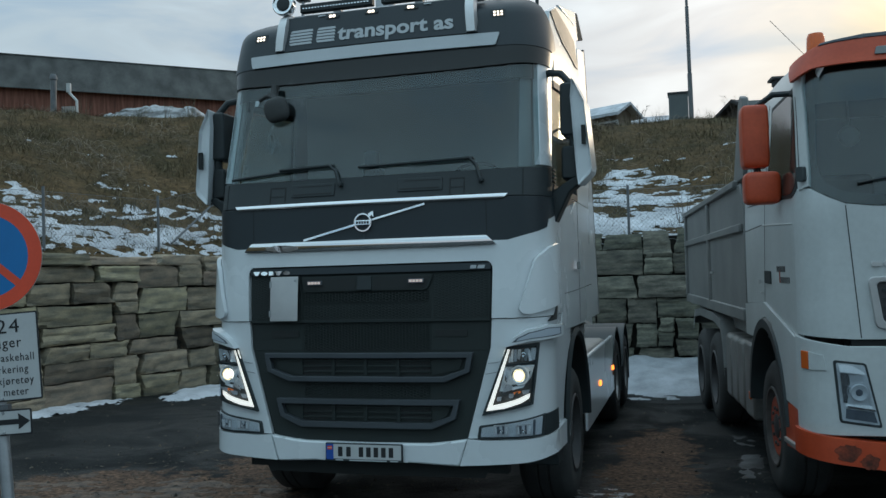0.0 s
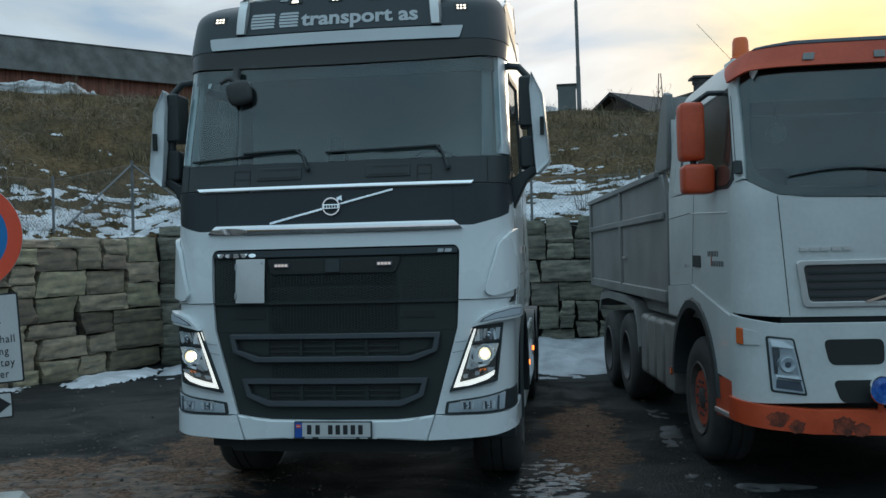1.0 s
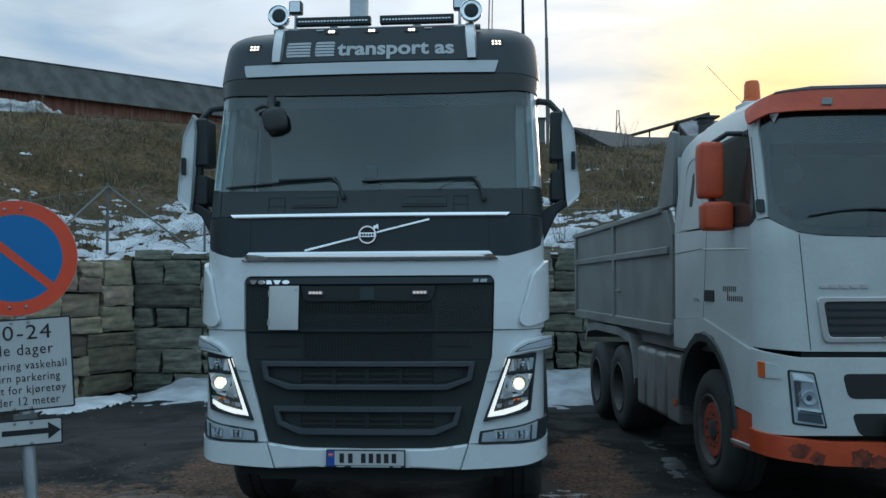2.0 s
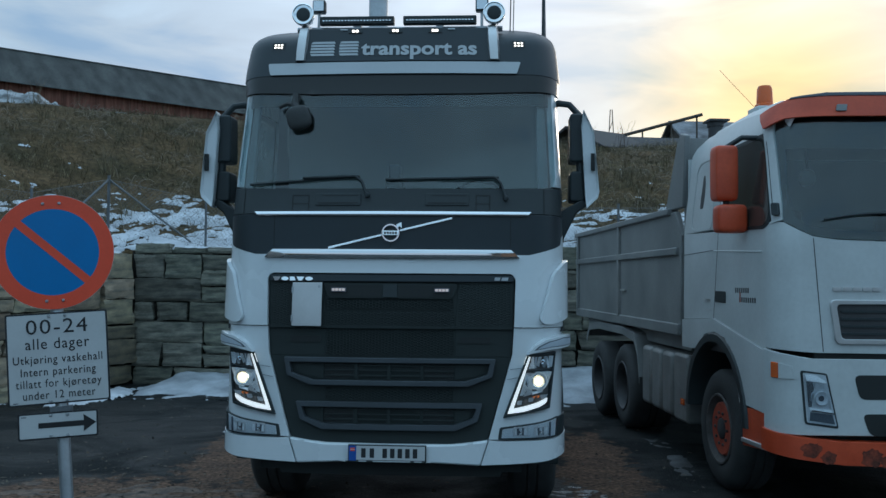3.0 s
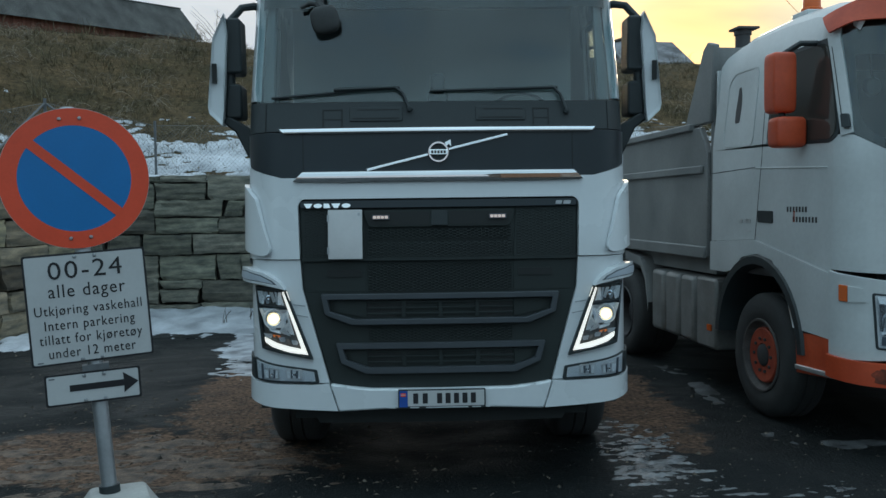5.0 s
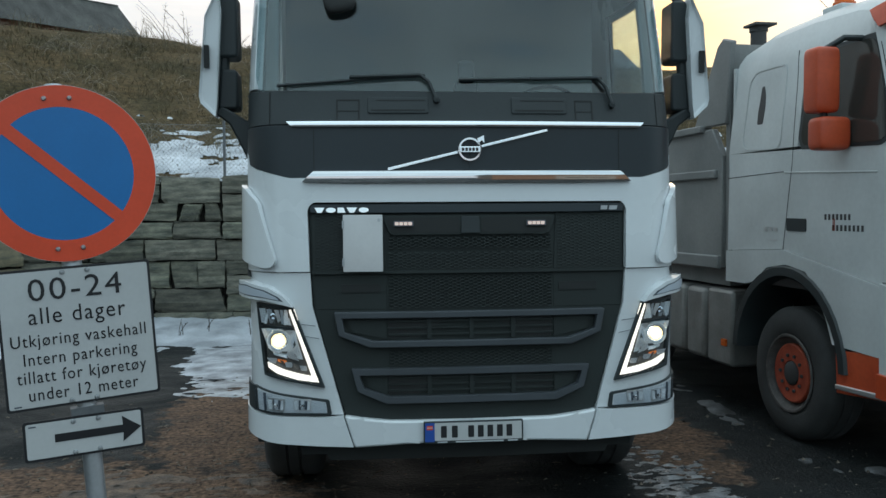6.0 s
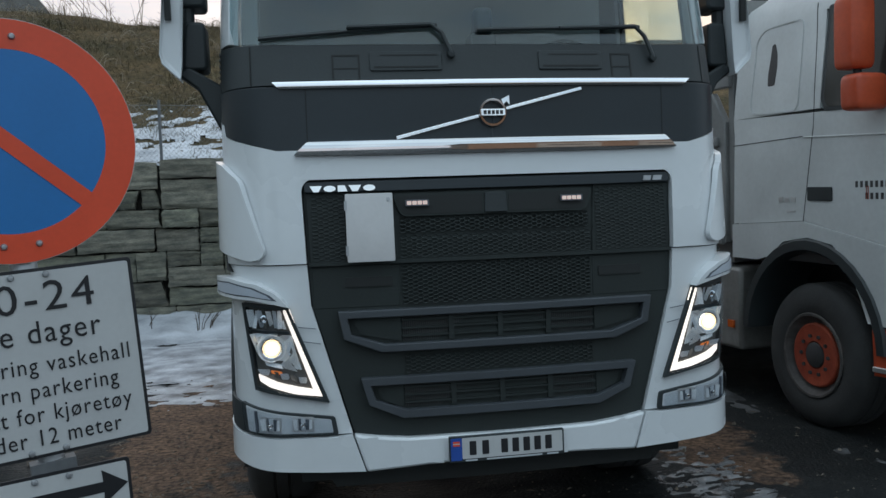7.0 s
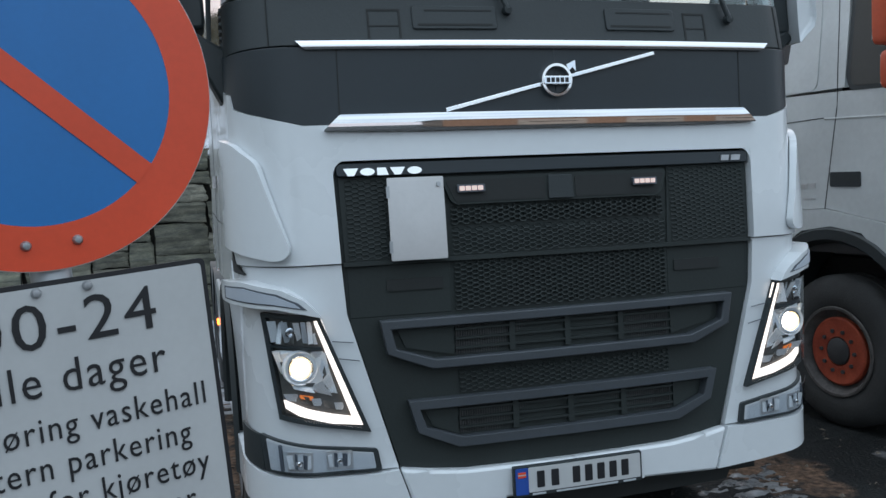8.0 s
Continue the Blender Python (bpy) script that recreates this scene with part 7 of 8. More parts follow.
        for z0, z1 in ((2.735, 3.11), (2.43, 2.665)):
            q = rounded([(1.315, z0), (1.435, z0), (1.415, z1), (1.320, z1)], 0.03)
            hb = bmesh.new()
            f0 = hb.faces.new([hb.verts.new((s * x, 0.50, z)) for x, z in q])
            g0 = bmesh.ops.extrude_face_region(hb, geom=[f0])
            for v in g0["geom"]:
                if isinstance(v, bmesh.types.BMVert):
                    v.co.y = 0.70
            bmesh.ops.recalc_face_normals(hb, faces=hb.faces)
            hs = part("housing", hb, M_PLASTIC, mr, "", 0.015)
            part("mirror_glass", box(min(s * 1.33, s * 1.41), max(s * 1.33, s * 1.41), 0.701, 0.704, z0 + 0.02, z1 - 0.02), M_CHROME, hs)
        part("spine", tube([(s * 1.41, 0.56, 2.42), (s * 1.40, 0.56, 3.10)], 0.035, 10), M_PLASTIC, mr)
        part("arm", tube([(s * 1.18, 0.62, 3.19), (s * 1.24, 0.60, 3.205), (s * 1.32, 0.58, 3.19), (s * 1.405, 0.56, 3.09)], 0.026, 10), M_PLASTIC, mr, "black upper arm")
        part("arm_foot", box(s * 1.20 - 0.025, s * 1.20 + 0.025, 0.58, 0.68, 3.12, 3.22), M_PLASTIC, mr, "", 0.01)
        am = bmesh.new()
        q = [(1.21, 2.12), (1.27, 2.14), (1.37, 2.34), (1.46, 2.41), (1.41, 2.45), (1.36, 2.42), (1.21, 2.33)]
        f0 = am.faces.new([am.verts.new((s * x, 0.50, z)) for x, z in q])
        g0 = bmesh.ops.extrude_face_region(am, geom=[f0])
        for v in g0["geom"]:
            if isinstance(v, bmesh.types.BMVert):
                v.co.y = 0.66
        bmesh.ops.recalc_face_normals(am, faces=am.faces)
        part("lower_arm", am, M_PLASTIC, mr, "black lower arm", 0.012)
    # --- cab sides, roof and back ---
    for s in (-1, 1):
        def sd(pts):
            q = [(V(y, z), z) for y, z in pts]
            return q if s > 0 else mirrored(q)
        lowd = sd([(0.66, 1.36), (1.95, 1.36), (2.40, 1.30), (2.40, 2.34), (1.46, 2.345), (1.2, 2.23), (0.78, 2.14), (0.72, 1.49)])
        dr = part("door", panel(lowd, skin(0.006), 0.04), M_WHITE, T, "white cab door and side", 0.005)
        part("handle", panel(sd([(1.28, 1.80), (1.46, 1.80), (1.46, 1.86), (1.28, 1.86)]), skin(0.03), 0.03), M_CHROME, dr)
        part("door_gap", panel(sd([(1.55, 1.37), (1.558, 1.37), (1.558, 2.34), (1.55, 2.34)]), skin(0.0075), 0.003), M_VOID, dr)
        part("door_gap", panel(sd([(0.80, 1.62), (2.40, 1.66), (2.40, 1.666), (0.80, 1.626)]), skin(0.0075), 0.003), M_VOID, dr)
        rear = sd([(1.60, 2.352), (2.40, 2.352), (2.40, 4.04), (1.35, 3.93), (1.0, 3.80), (0.92, 3.62), (0.90, 3.32), (0.84, 3.225), (1.62, 3.27)])
        part("upper_side", panel(rear, skin(0.004), 0.04), M_WHITE, T, "white upper cab side", 0.005)
        part("window_frame", panel([sd([(0.50, 2.352), (1.60, 2.352), (1.60, 2.40), (0.52, 2.40)]), sd([(1.55, 2.40), (1.60, 2.40), (1.62, 3.27), (1.57, 3.22)]), sd([(0.80, 3.17), (1.57, 3.22), (1.62, 3.27), (0.84, 3.225)])], skin(0.008), 0.02), M_PLASTIC, T)
        sg = part("side_window", panel(sd([(0.53, 2.40), (1.55, 2.40), (1.57, 3.22), (0.80, 3.17)]), skin(-0.006), 0.005), M_SIDEGLASS, T, "side window")
        sg.visible_shadow = False
        if s < 0:
            mist = part("mist", panel(sd([(0.56, 2.41), (1.54, 2.41), (1.56, 3.20), (0.82, 3.15)]), skin(-0.014), 0.002), M_MIST, sg, "pale mist on the inside of the window")
            mist.visible_shadow = False
        part("roof_flap", panel(sd([(1.02, 3.80), (1.25, 3.885), (2.22, 3.86), (2.34, 3.69), (2.26, 3.62), (2.07, 3.60), (1.42, 3.65)]), skin(0.012), 0.015), M_BLACKPAINT, T, "black slanted roof flap")
        # side deflector behind the cab
        def fin(q, x_of, name, material, label, thick=0.03, bevel=0.01):
            fm = bmesh.new()
            f0 = fm.faces.new([fm.verts.new((s * x_of(z), y, z)) for y, z in q])
            g0 = bmesh.ops.extrude_face_region(fm, geom=[f0])
            for v in g0["geom"]:
                if isinstance(v, bmesh.types.BMVert):
                    v.co.x -= s * thick
            bmesh.ops.recalc_face_normals(fm, faces=fm.faces)
            return part(name, fm, material, T, label, bevel)
        side_x = lambda z: 1.283 - 0.06 * smooth(2.6, 3.7, z)
        fin([(2.42, 1.36), (3.05, 1.36), (3.05, 3.55), (2.98, 3.93), (2.42, 3.83)], side_x, "side_deflector", M_WHITE, "white side air deflector")
        fin([(3.052, 1.36), (3.13, 1.36), (3.15, 3.58), (3.06, 3.97), (2.982, 3.945), (3.052, 3.55)], lambda z: side_x(z) - 0.004, "deflector_edge", M_RUBBER, "dark rubber deflector edge")
        fin([(1.45, 3.95), (2.55, 4.205), (2.72, 3.97), (2.42, 3.885), (2.42, 4.04)], lambda z: 1.20, "roof_deflector", M_WHITE, "white roof air deflector")
        fin([(2.555, 4.205), (2.75, 4.245), (3.18, 4.09), (2.725, 3.97)], lambda z: 1.197, "deflector_edge", M_RUBBER, "dark rubber deflector edge")
        # wheel arch, step and skirt
        arch = bmesh.new()
        pr = None
        for k in range(17):
            a = math.pi * k / 16
            y, z = 1.37 - 0.66 * math.cos(a), 0.56 + 0.72 * math.sin(a)
            row = [arch.verts.new((s * 0.80, y, z)), arch.verts.new((s * 1.275, y, z)), arch.verts.new((s * 1.292, 1.37 - 0.69 * math.cos(a), 0.56 + 0.755 * math.sin(a))), arch.verts.new((s * 1.270, 1.37 - 0.73 * math.cos(a), 0.56 + 0.79 * math.sin(a)))]
            if pr:
                for i in range(3):
                    arch.faces.new((pr[i], pr[i + 1], row[i + 1], row[i]))
            pr = row
        part("wheel_arch", arch, M_PLASTIC, T, "black wheel arch")
        part("step_panel", box(s * 1.0 if s > 0 else -1.235, s * 1.235 if s > 0 else -1.0, 0.50, 0.70, 0.44, 0.66), M_PLASTIC, T, "black ribbed step", 0.01)
        for k in range(5):
            part("step_rib", box(min(s * 1.05, s * 1.238), max(s * 1.05, s * 1.238), 0.60 + 0.02 * k, 0.608 + 0.02 * k, 0.66, 0.668), M_STEEL, T)
        sk = box(min(s * 1.20, s * 1.24), max(s * 1.20, s * 1.24), 2.25, 4.9, 0.36, 1.02)
        skp = part("side_skirt", sk, M_WHITE, T, "white side skirt", 0.02)
        part("tank", box(min(s * 0.55, s * 1.19), max(s * 0.55, s * 1.19), 2.3, 4.5, 0.42, 1.02), M_TANK, T, "aluminium fuel tank", 0.06)
        for y in (3.33, 4.75):
            part("side_marker", box(min(s * 1.238, s * 1.252), max(s * 1.238, s * 1.252), y - 0.05, y + 0.05, 0.63, 0.675), M_AMBERLIT, skp, "lit amber side marker")
        wheel(T, (s * 1.055, 1.36, 0.52), s, r=0.52, w=0.385, rim_mat=M_FRAME, dish=0.10)
        for y, z in ((5.35, 0.465), (6.72, 0.425)):
            wheel(T, (s * 0.98, y, z), s, w=0.52, rim_mat=M_ALU, dish=0.14)
            mg = bmesh.new()
            pr = None
            for k in range(15):
                a = math.pi * (0.04 + 0.92 * k / 14)
                row = [mg.verts.new((s * 0.70, y - 0.60 * math.cos(a), z + 0.02 + 0.60 * math.sin(a))), mg.verts.new((s * 1.25, y - 0.60 * math.cos(a), z + 0.02 + 0.60 * math.sin(a))), mg.verts.new((s * 1.25, y - 0.56 * math.cos(a), z + 0.02 + 0.56 * math.sin(a)))]
                if pr:
                    for i in range(2):
                        mg.faces.new((pr[i], pr[i + 1], row[i + 1], row[i]))
                pr = row
            part("mudguard", mg, M_PLASTIC, T, "black rear mudguard")
            part("mud_flap", box(min(s * 0.75, s * 1.24), max(s * 0.75, s * 1.24), y + 0.62, y + 0.635, 0.22, 0.66), M_RUBBER, T)
        part("frame_rail", box(min(s * 0.36, s * 0.44), max(s * 0.36, s * 0.44), 0.5, 7.4, 0.70, 0.95), M_FRAME, T)
    rfm = bmesh.new()
    top = [(-1.08, 0.75, 3.72), (-0.6, 0.68, 3.79), (0.6, 0.68, 3.79), (1.08, 0.75, 3.72)]
    tb = [(-1.14, 2.40, 4.02), (-0.6, 2.40, 4.10), (0.6, 2.40, 4.10), (1.14, 2.40, 4.02)]
    a, b = [rfm.verts.new(p) for p in top], [rfm.verts.new(p) for p in tb]
    for i in range(3):
        rfm.faces.new((a[i], a[i + 1], b[i + 1], b[i]))
    part("roof", rfm, M_WHITE, T, "white cab roof", angle=50)
    part("back_wall", box(-1.21, 1.21, 2.38, 2.42, 0.95, 4.0), M_WHITE, T)
    part("floor_pan", box(-1.20, 1.20, 0.25, 2.40, 1.30, 1.36), M_FRAME, T)
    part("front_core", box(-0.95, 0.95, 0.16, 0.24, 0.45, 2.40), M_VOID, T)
    part("axle_beam", cyl((0, 1.32, 0.46), "x", 0.07, 1.8, 12), M_FRAME, T)
    part("coupling_plate", cyl((0, 4.9, 1.08), "z", 0.5, 0.08, 24), M_FRAME, T)
    # --- dried rain drops on the glass ---
    rng = random.Random(8)
    drops = bmesh.new()
    on = skin(0.006)
    for k in range(260):
        x, z = rng.choice((0.70, 0.735, 0.76, 0.80)) + rng.gauss(0, 0.012), rng.uniform(2.56, 3.05)
        if rng.random() < 0.3:
            x = rng.uniform(0.60, 0.82)
        c, r = on(U(x), z, 0.0), rng.uniform(0.0012, 0.0032)
        vs = [drops.verts.new(c + Vector((r * math.cos(a), 0.0, r * 1.3 * math.sin(a)))) for a in (0, 1.05, 2.09, 3.14, 4.19, 5.24)]
        tip = drops.verts.new(c + Vector((0, -r * 0.8, 0)))
        for i in range(6):
            drops.faces.new((vs[i], vs[(i + 1) % 6], tip))
    tagged(part("water_drops", drops, M_LENS, T, "small clear water drops on the windscreen"), kind="stuff")
    # --- inside the cab ---
    part("dashboard", box(-1.15, 1.15, 0.38, 0.95, 2.05, 2.44), M_TRIM, T, "dark dashboard", 0.06)
    part("headlining", box(-1.12, 1.12, 0.75, 2.36, 3.40, 3.46), M_TRIM, T)
    part("rear_trim", box(-1.16, 1.16, 2.30, 2.36, 1.4, 3.45), M_GREY, T)
    cu = bmesh.new()
    rows = [[cu.verts.new((-1.12 + 2.24 * k / 80, 1.62 + 0.0015 * math.sin(k * 0.35), z)) for k in range(81)] for z in (1.9, 2.6, 3.40)]
    for a, b in zip(rows, rows[1:]):
        for k in range(80):
            cu.faces.new((a[k], a[k + 1], b[k + 1], b[k]))
    part("curtain", cu, M_CURTAIN, T, "pale bunk curtain behind the seats")
    for s in (-1, 1):
        st = part("seat", box(s * 0.62 - 0.26, s * 0.62 + 0.26, 1.25, 1.75, 1.70, 1.90), M_SEAT, T, "dark cloth cab seat", 0.05)
        part("seat_back", box(s * 0.62 - 0.25, s * 0.62 + 0.25, 1.70, 1.86, 1.85, 2.62), M_SEAT, st, "", 0.06)
        part("headrest", box(s * 0.62 - 0.14, s * 0.62 + 0.14, 1.72, 1.84, 2.66, 2.88), M_SEAT, st, "", 0.05)
    part("steering_wheel", lathe([(0.20, 0.0), (0.215, -0.015), (0.23, 0.0), (0.215, 0.015), (0.20, 0.0)], (0.0, 0, 0), "z", 32), M_TRIM, T).matrix_basis = pose(0.62, 1.02, 2.50, -35, 0, 0)
    # rounded mirror housing hung from the visor in front of the glass
    fc = skin(0.055)(U(-0.725), 3.045, 0.0)
    mb = cushion(0, 0, 0, 0.092, 0.042, 0.090, 3.2)
    bmesh.ops.rotate(mb, matrix=Matrix.Rotation(radians(-14), 3, "Y"), verts=mb.verts)
    bmesh.ops.translate(mb, vec=fc, verts=mb.verts)
    fm = part("front_mirror", mb, M_MIRRORBACK, T, "dark rounded front mirror under the sun visor", angle=60)
    part("mirror_stalk", tube([fc + Vector((-0.01, 0.0, 0.06)), skin(0.055)(U(-0.765), 3.155, 0.0), skin(0.05)(U(-0.76), 3.24, 0.0)], 0.030, 8), M_MIRRORBACK, fm)
    part("mirror_stalk", tube([skin(0.055)(U(-0.76), 3.15, 0.0), skin(0.05)(U(-0.83), 3.165, 0.0), skin(0.045)(U(-0.89), 3.135, 0.0)], 0.016, 8), M_MIRRORBACK, fm)
    sn = part("camera_pod", box(-0.04, 0.05, 0.20, 0.30, 2.55, 2.68), M_PLASTIC, T, "small black camera pod", 0.02)
    part("pod_foot", box(-0.06, 0.07, 0.22, 0.34, 2.44, 2.56), M_PLASTIC, sn, "", 0.01)
    return T


tractor()

# ---- white and grey tipper lorry ----
def tip_lean(z):
    return 0.02 * (z - 0.6) + 0.215 * max(0.0, z - 2.2)


def tip_skin(off=0.0):
    """Skin of the tipper's cab: u from the middle of the front round the corner to the side."""
    ax, ay, arc = 0.23, 0.26, 0.385
    def surf(u, z, depth):
        a, s = abs(u), (1 if u >= 0 else -1)
        x0 = 1.25 - ax
        if a <= x0:
            x, y, nx, ny = a, 0.04 * a * a, 0.08 * a, -1.0
        elif a <= x0 + arc:
            t = (a - x0) / arc * math.pi / 2
            x, y, nx, ny = x0 + ax * math.sin(t), 0.0416 + ay * (1 - math.cos(t)), math.sin(t) / ax, -math.cos(t) / ay
        else:
            x, y, nx, ny = 1.25, 0.0416 + ay + (a - x0 - arc), 1.0, 0.0
        k = math.hypot(nx, ny)
        d = off - depth
        w = 1 - 0.06 * smooth(2.1, 3.1, z) - 0.10 * smooth(3.0, 3.4, z)
        return Vector((s * (x * w + nx / k * d), y + ny / k * d + tip_lean(z), z))
    return surf


def tu(x):
    s, a, x0 = (1 if x >= 0 else -1), min(abs(x), 1.2499), 1.02
    return s * (a if a <= x0 else x0 + math.asin((a - x0) / 0.23) / (math.pi / 2) * 0.385)


def tv(y, z):
    return 1.02 + 0.385 + y - 0.3016 - tip_lean(z)


def tipper():
    P = thing("tipper_lorry", "white tipper lorry with orange bumper and grey steel body", "truck", pose(4.109, 0.518, 0.0, 0, 0, 5.8))
    def ft(poly):
        return [(tu(x), z) for x, z in poly]
    def front(name, poly, m, parent=P, off=0.0, thick=0.03, label="", bevel=0.004):
        return part(name, panel(ft(poly), tip_skin(off), thick, step=0.05), m, parent, label, bevel)
    # --- front ---
    front("front_panel", [(-1.2499, 1.33), (-0.96, 1.305), (0.0, 1.30), (0.96, 1.305), (1.2499, 1.33), (1.2499, 2.30), (1.178, 2.284), (1.07, 2.212), (0.977, 2.171), (0.79, 2.146), (0.0, 2.124), (-0.79, 2.146), (-0.977, 2.171), (-1.07, 2.212), (-1.178, 2.284), (-1.2499, 2.30)], M_WHITE2, label="white front panel")
    for s in (-1, 1):
        front("seam", [(s * 0.977, 2.16), (s * 0.983, 2.16), (s * 0.925, 1.315), (s * 0.919, 1.315)], M_VOID, off=0.0012, thick=0.003, bevel=0)
    front("slit", [(-0.98, 1.255), (0.98, 1.255), (0.98, 1.305), (-0.98, 1.305)], M_VOID, off=-0.03)
    low = [(-1.2499, 0.70), (1.2499, 0.70), (1.2499, 1.32), (1.0, 1.262), (0.0, 1.258), (-1.0, 1.262), (-1.2499, 1.32)]
    front("lower_front", low, M_WHITE2, off=0.02, label="white lower front")
    bump = [(-1.2499, 0.56), (-0.8, 0.49), (0.0, 0.47), (0.8, 0.49), (1.2499, 0.56), (1.2499, 0.72), (0.8, 0.66), (0.0, 0.645), (-0.8, 0.66), (-1.2499, 0.72)]
    bp = front("bumper", bump, M_ORANGE, off=0.045, thick=0.1, label="scraped orange bumper", bevel=0.012)
    rust = mat("rust", (0.12, 0.052, 0.032), 0.9, vary=0.5, big=14, small=60, bump=0.2, tint=(0.30, 0.06, 0.03))
    rng = random.Random(5)
    for cx, cz, r in ((-1.03, 0.60, 0.07), (-0.91, 0.545, 0.06), (-0.60, 0.545, 0.085), (-0.48, 0.52, 0.06)):
        poly = [(cx + r * rng.uniform(0.75, 1.15) * math.cos(k * 0.2618), cz + r * 0.8 * rng.uniform(0.75, 1.1) * math.sin(k * 0.2618)) for k in range(24)]
        part("scrape", panel(ft(poly), tip_skin(0.0468), 0.003, step=0.05), rust, bp)
    # grille with a bright frame
    gf = rounded([(-0.875, 1.70), (0.875, 1.70), (0.835, 1.37), (-0.835, 1.37)], 0.045)
    gi = rounded([(-0.825, 1.665), (0.825, 1.665), (0.79, 1.408), (-0.79, 1.408)], 0.035)
    Gp = part("grille", panel([[gf[k], gf[(k + 1) % len(gf)], gi[(k + 1) % len(gf)], gi[k]] for k in range(len(gf))], tip_skin(0.02), 0.04, step=0.08), M_ALU, P, "dark grille in a bright frame", 0.008)
    part("grille_back", panel(gi, tip_skin(0.004), 0.003, step=0.08), M_FRAME, Gp)
    for k in range(4):
        z = 1.44 + 0.055 * k
        part("slat", panel([(-0.79, z), (0.79, z), (0.79, z + 0.018), (-0.79, z + 0.018)], tip_skin(0.012), 0.02, step=0.08), M_PLASTIC, Gp)
    part("diagonal_bar", panel([(-0.42, 1.41), (-0.39, 1.40), (0.45, 1.66), (0.42, 1.67)], tip_skin(0.03), 0.012), M_CHROME, Gp)
    for k in range(5):
        front("badge", rounded([(-0.845 + 0.073 * k, 1.765), (-0.785 + 0.073 * k, 1.765), (-0.785 + 0.073 * k, 1.795), (-0.845 + 0.073 * k, 1.795)], 0.01), M_ALU, off=0.01, thick=0.01, bevel=0)
    # lower openings, plate bracket and blue spot lamps
    for s in (-1, 1):
        front("air_opening", rounded([(s * 0.71, 1.145), (s * 0.30, 1.145), (s * 0.30, 0.965), (s * 0.67, 0.965)], 0.05), M_VOID, off=0.0225, thick=0.004, bevel=0)
        front("air_opening", rounded([(s * 0.655, 0.86), (s * 0.30, 0.86), (s * 0.30, 0.70), (s * 0.60, 0.70)], 0.05), M_VOID, off=0.0225, thick=0.004, bevel=0)
        c = tip_skin(0.10)(s * 0.345, 0.80, 0)
        sp = part("spot_lamp", lathe([(0.0, 0.09), (0.06, 0.08), (0.095, 0.03), (0.10, 0.0), (0.095, -0.012), (0.09, -0.004)], c, "y", 32), M_CHROME, P, "round spot lamp with a blue cover")
        part("cover", lathe([(0.0, -0.018), (0.05, -0.014), (0.091, -0.002)], c, "y", 32), M_BLUELENS, sp, "blue cover")
        part("foot", tube([c + Vector((0, 0.05, -0.08)), c + Vector((0, 0.06, -0.16))], 0.02, 8), M_ORANGE, sp)
        h = [(s * 1.093, 1.178), (s * 0.906, 1.156), (s * 0.827, 0.752), (s * 1.070, 0.784)]
        H = front("headlight", rounded(h, 0.02), M_PLASTIC, off=0.026, thick=0.02, label="unlit headlight")
        hi = [(s * 1.077, 1.161), (s * 0.919, 1.143), (s * 0.844, 0.770), (s * 1.057, 0.798)]
        part("reflector", panel(rounded(ft(hi), 0.012), tip_skin(0.028), 0.003, step=0.05), M_LAMPGREY, H, "dull silver reflector")
        # top and foot facets are pale: the reflector's highlights are in their colour
        for poly, ku, kz, m in (([(1.066, 1.152), (0.925, 1.134), (0.918, 1.085), (1.060, 1.105)], 0.3, -0.5, M_SILVER), ([(1.060, 1.098), (1.010, 1.090), (1.000, 0.905), (1.048, 0.912)], 0.6, 0.1, M_REFLECT), ([(0.930, 1.078), (0.912, 1.075), (0.884, 0.895), (0.905, 0.898)], -0.7, 0.2, M_LAMPGREY), ([(1.005, 1.088), (0.936, 1.078), (0.930, 1.030), (1.000, 1.040)], 0.1, 0.6, M_LAMPGREY), ([(1.040, 0.905), (0.885, 0.890), (0.880, 0.868), (1.036, 0.884)], 0.0, -0.6, M_SILVER)):
            um, zm = sum(abs(tu(x)) for x, z in poly) / 4, sum(z for x, z in poly) / 4
            part("facet", panel(ft([(s * x, z) for x, z in poly]), lambda u, z, d, um=um, zm=zm, ku=ku, kz=kz: tip_skin(0.034 + ku * 0.5 * (abs(u) - um) + kz * 0.5 * (z - zm))(u, z, d), 0.003, step=0.05), m, H)
        part("lower_cell", panel(ft([(s * 1.036, 0.872), (s * 0.875, 0.852), (s * 0.858, 0.785), (s * 1.040, 0.812)]), tip_skin(0.032), 0.006, step=0.05), M_PLASTIC_GREY, H)
        part("cell_edge", panel(ft([(s * 1.03, 0.892), (s * 0.87, 0.868), (s * 0.866, 0.858), (s * 1.028, 0.882)]), tip_skin(0.040), 0.008, step=0.05), M_REFLECT, H)
        for x, z, r in ((s * 0.958, 0.975, 0.050),):
            q = tip_skin(0.04)(tu(x), z, 0)
            part("bulb", lathe([(0.0, 0.004), (r * 0.6, -0.004), (r, -0.012), (r * 1.1, 0.004)], q, "y", 20), M_LAMPGREY, H)
            part("bulb_core", lathe([(0.0, -0.010), (r * 0.35, -0.008), (r * 0.5, 0.002)], q, "y", 16), M_PLASTIC_GREY, H)
        ln = part("lens", panel(rounded(ft(hi), 0.012), tip_skin(0.060), 0.003, step=0.05), M_LENS, H, "clear lens")
        ln.visible_shadow = False
        iq = [(s * 1.244, 1.108), (s * 1.300, 1.112), (s * 1.300, 1.228), (s * 1.244, 1.222)]
        ind = part("indicator", panel(iq, tip_skin(0.035), 0.02, step=0.05), M_AMBER, P, "orange indicator lamp", 0.004)
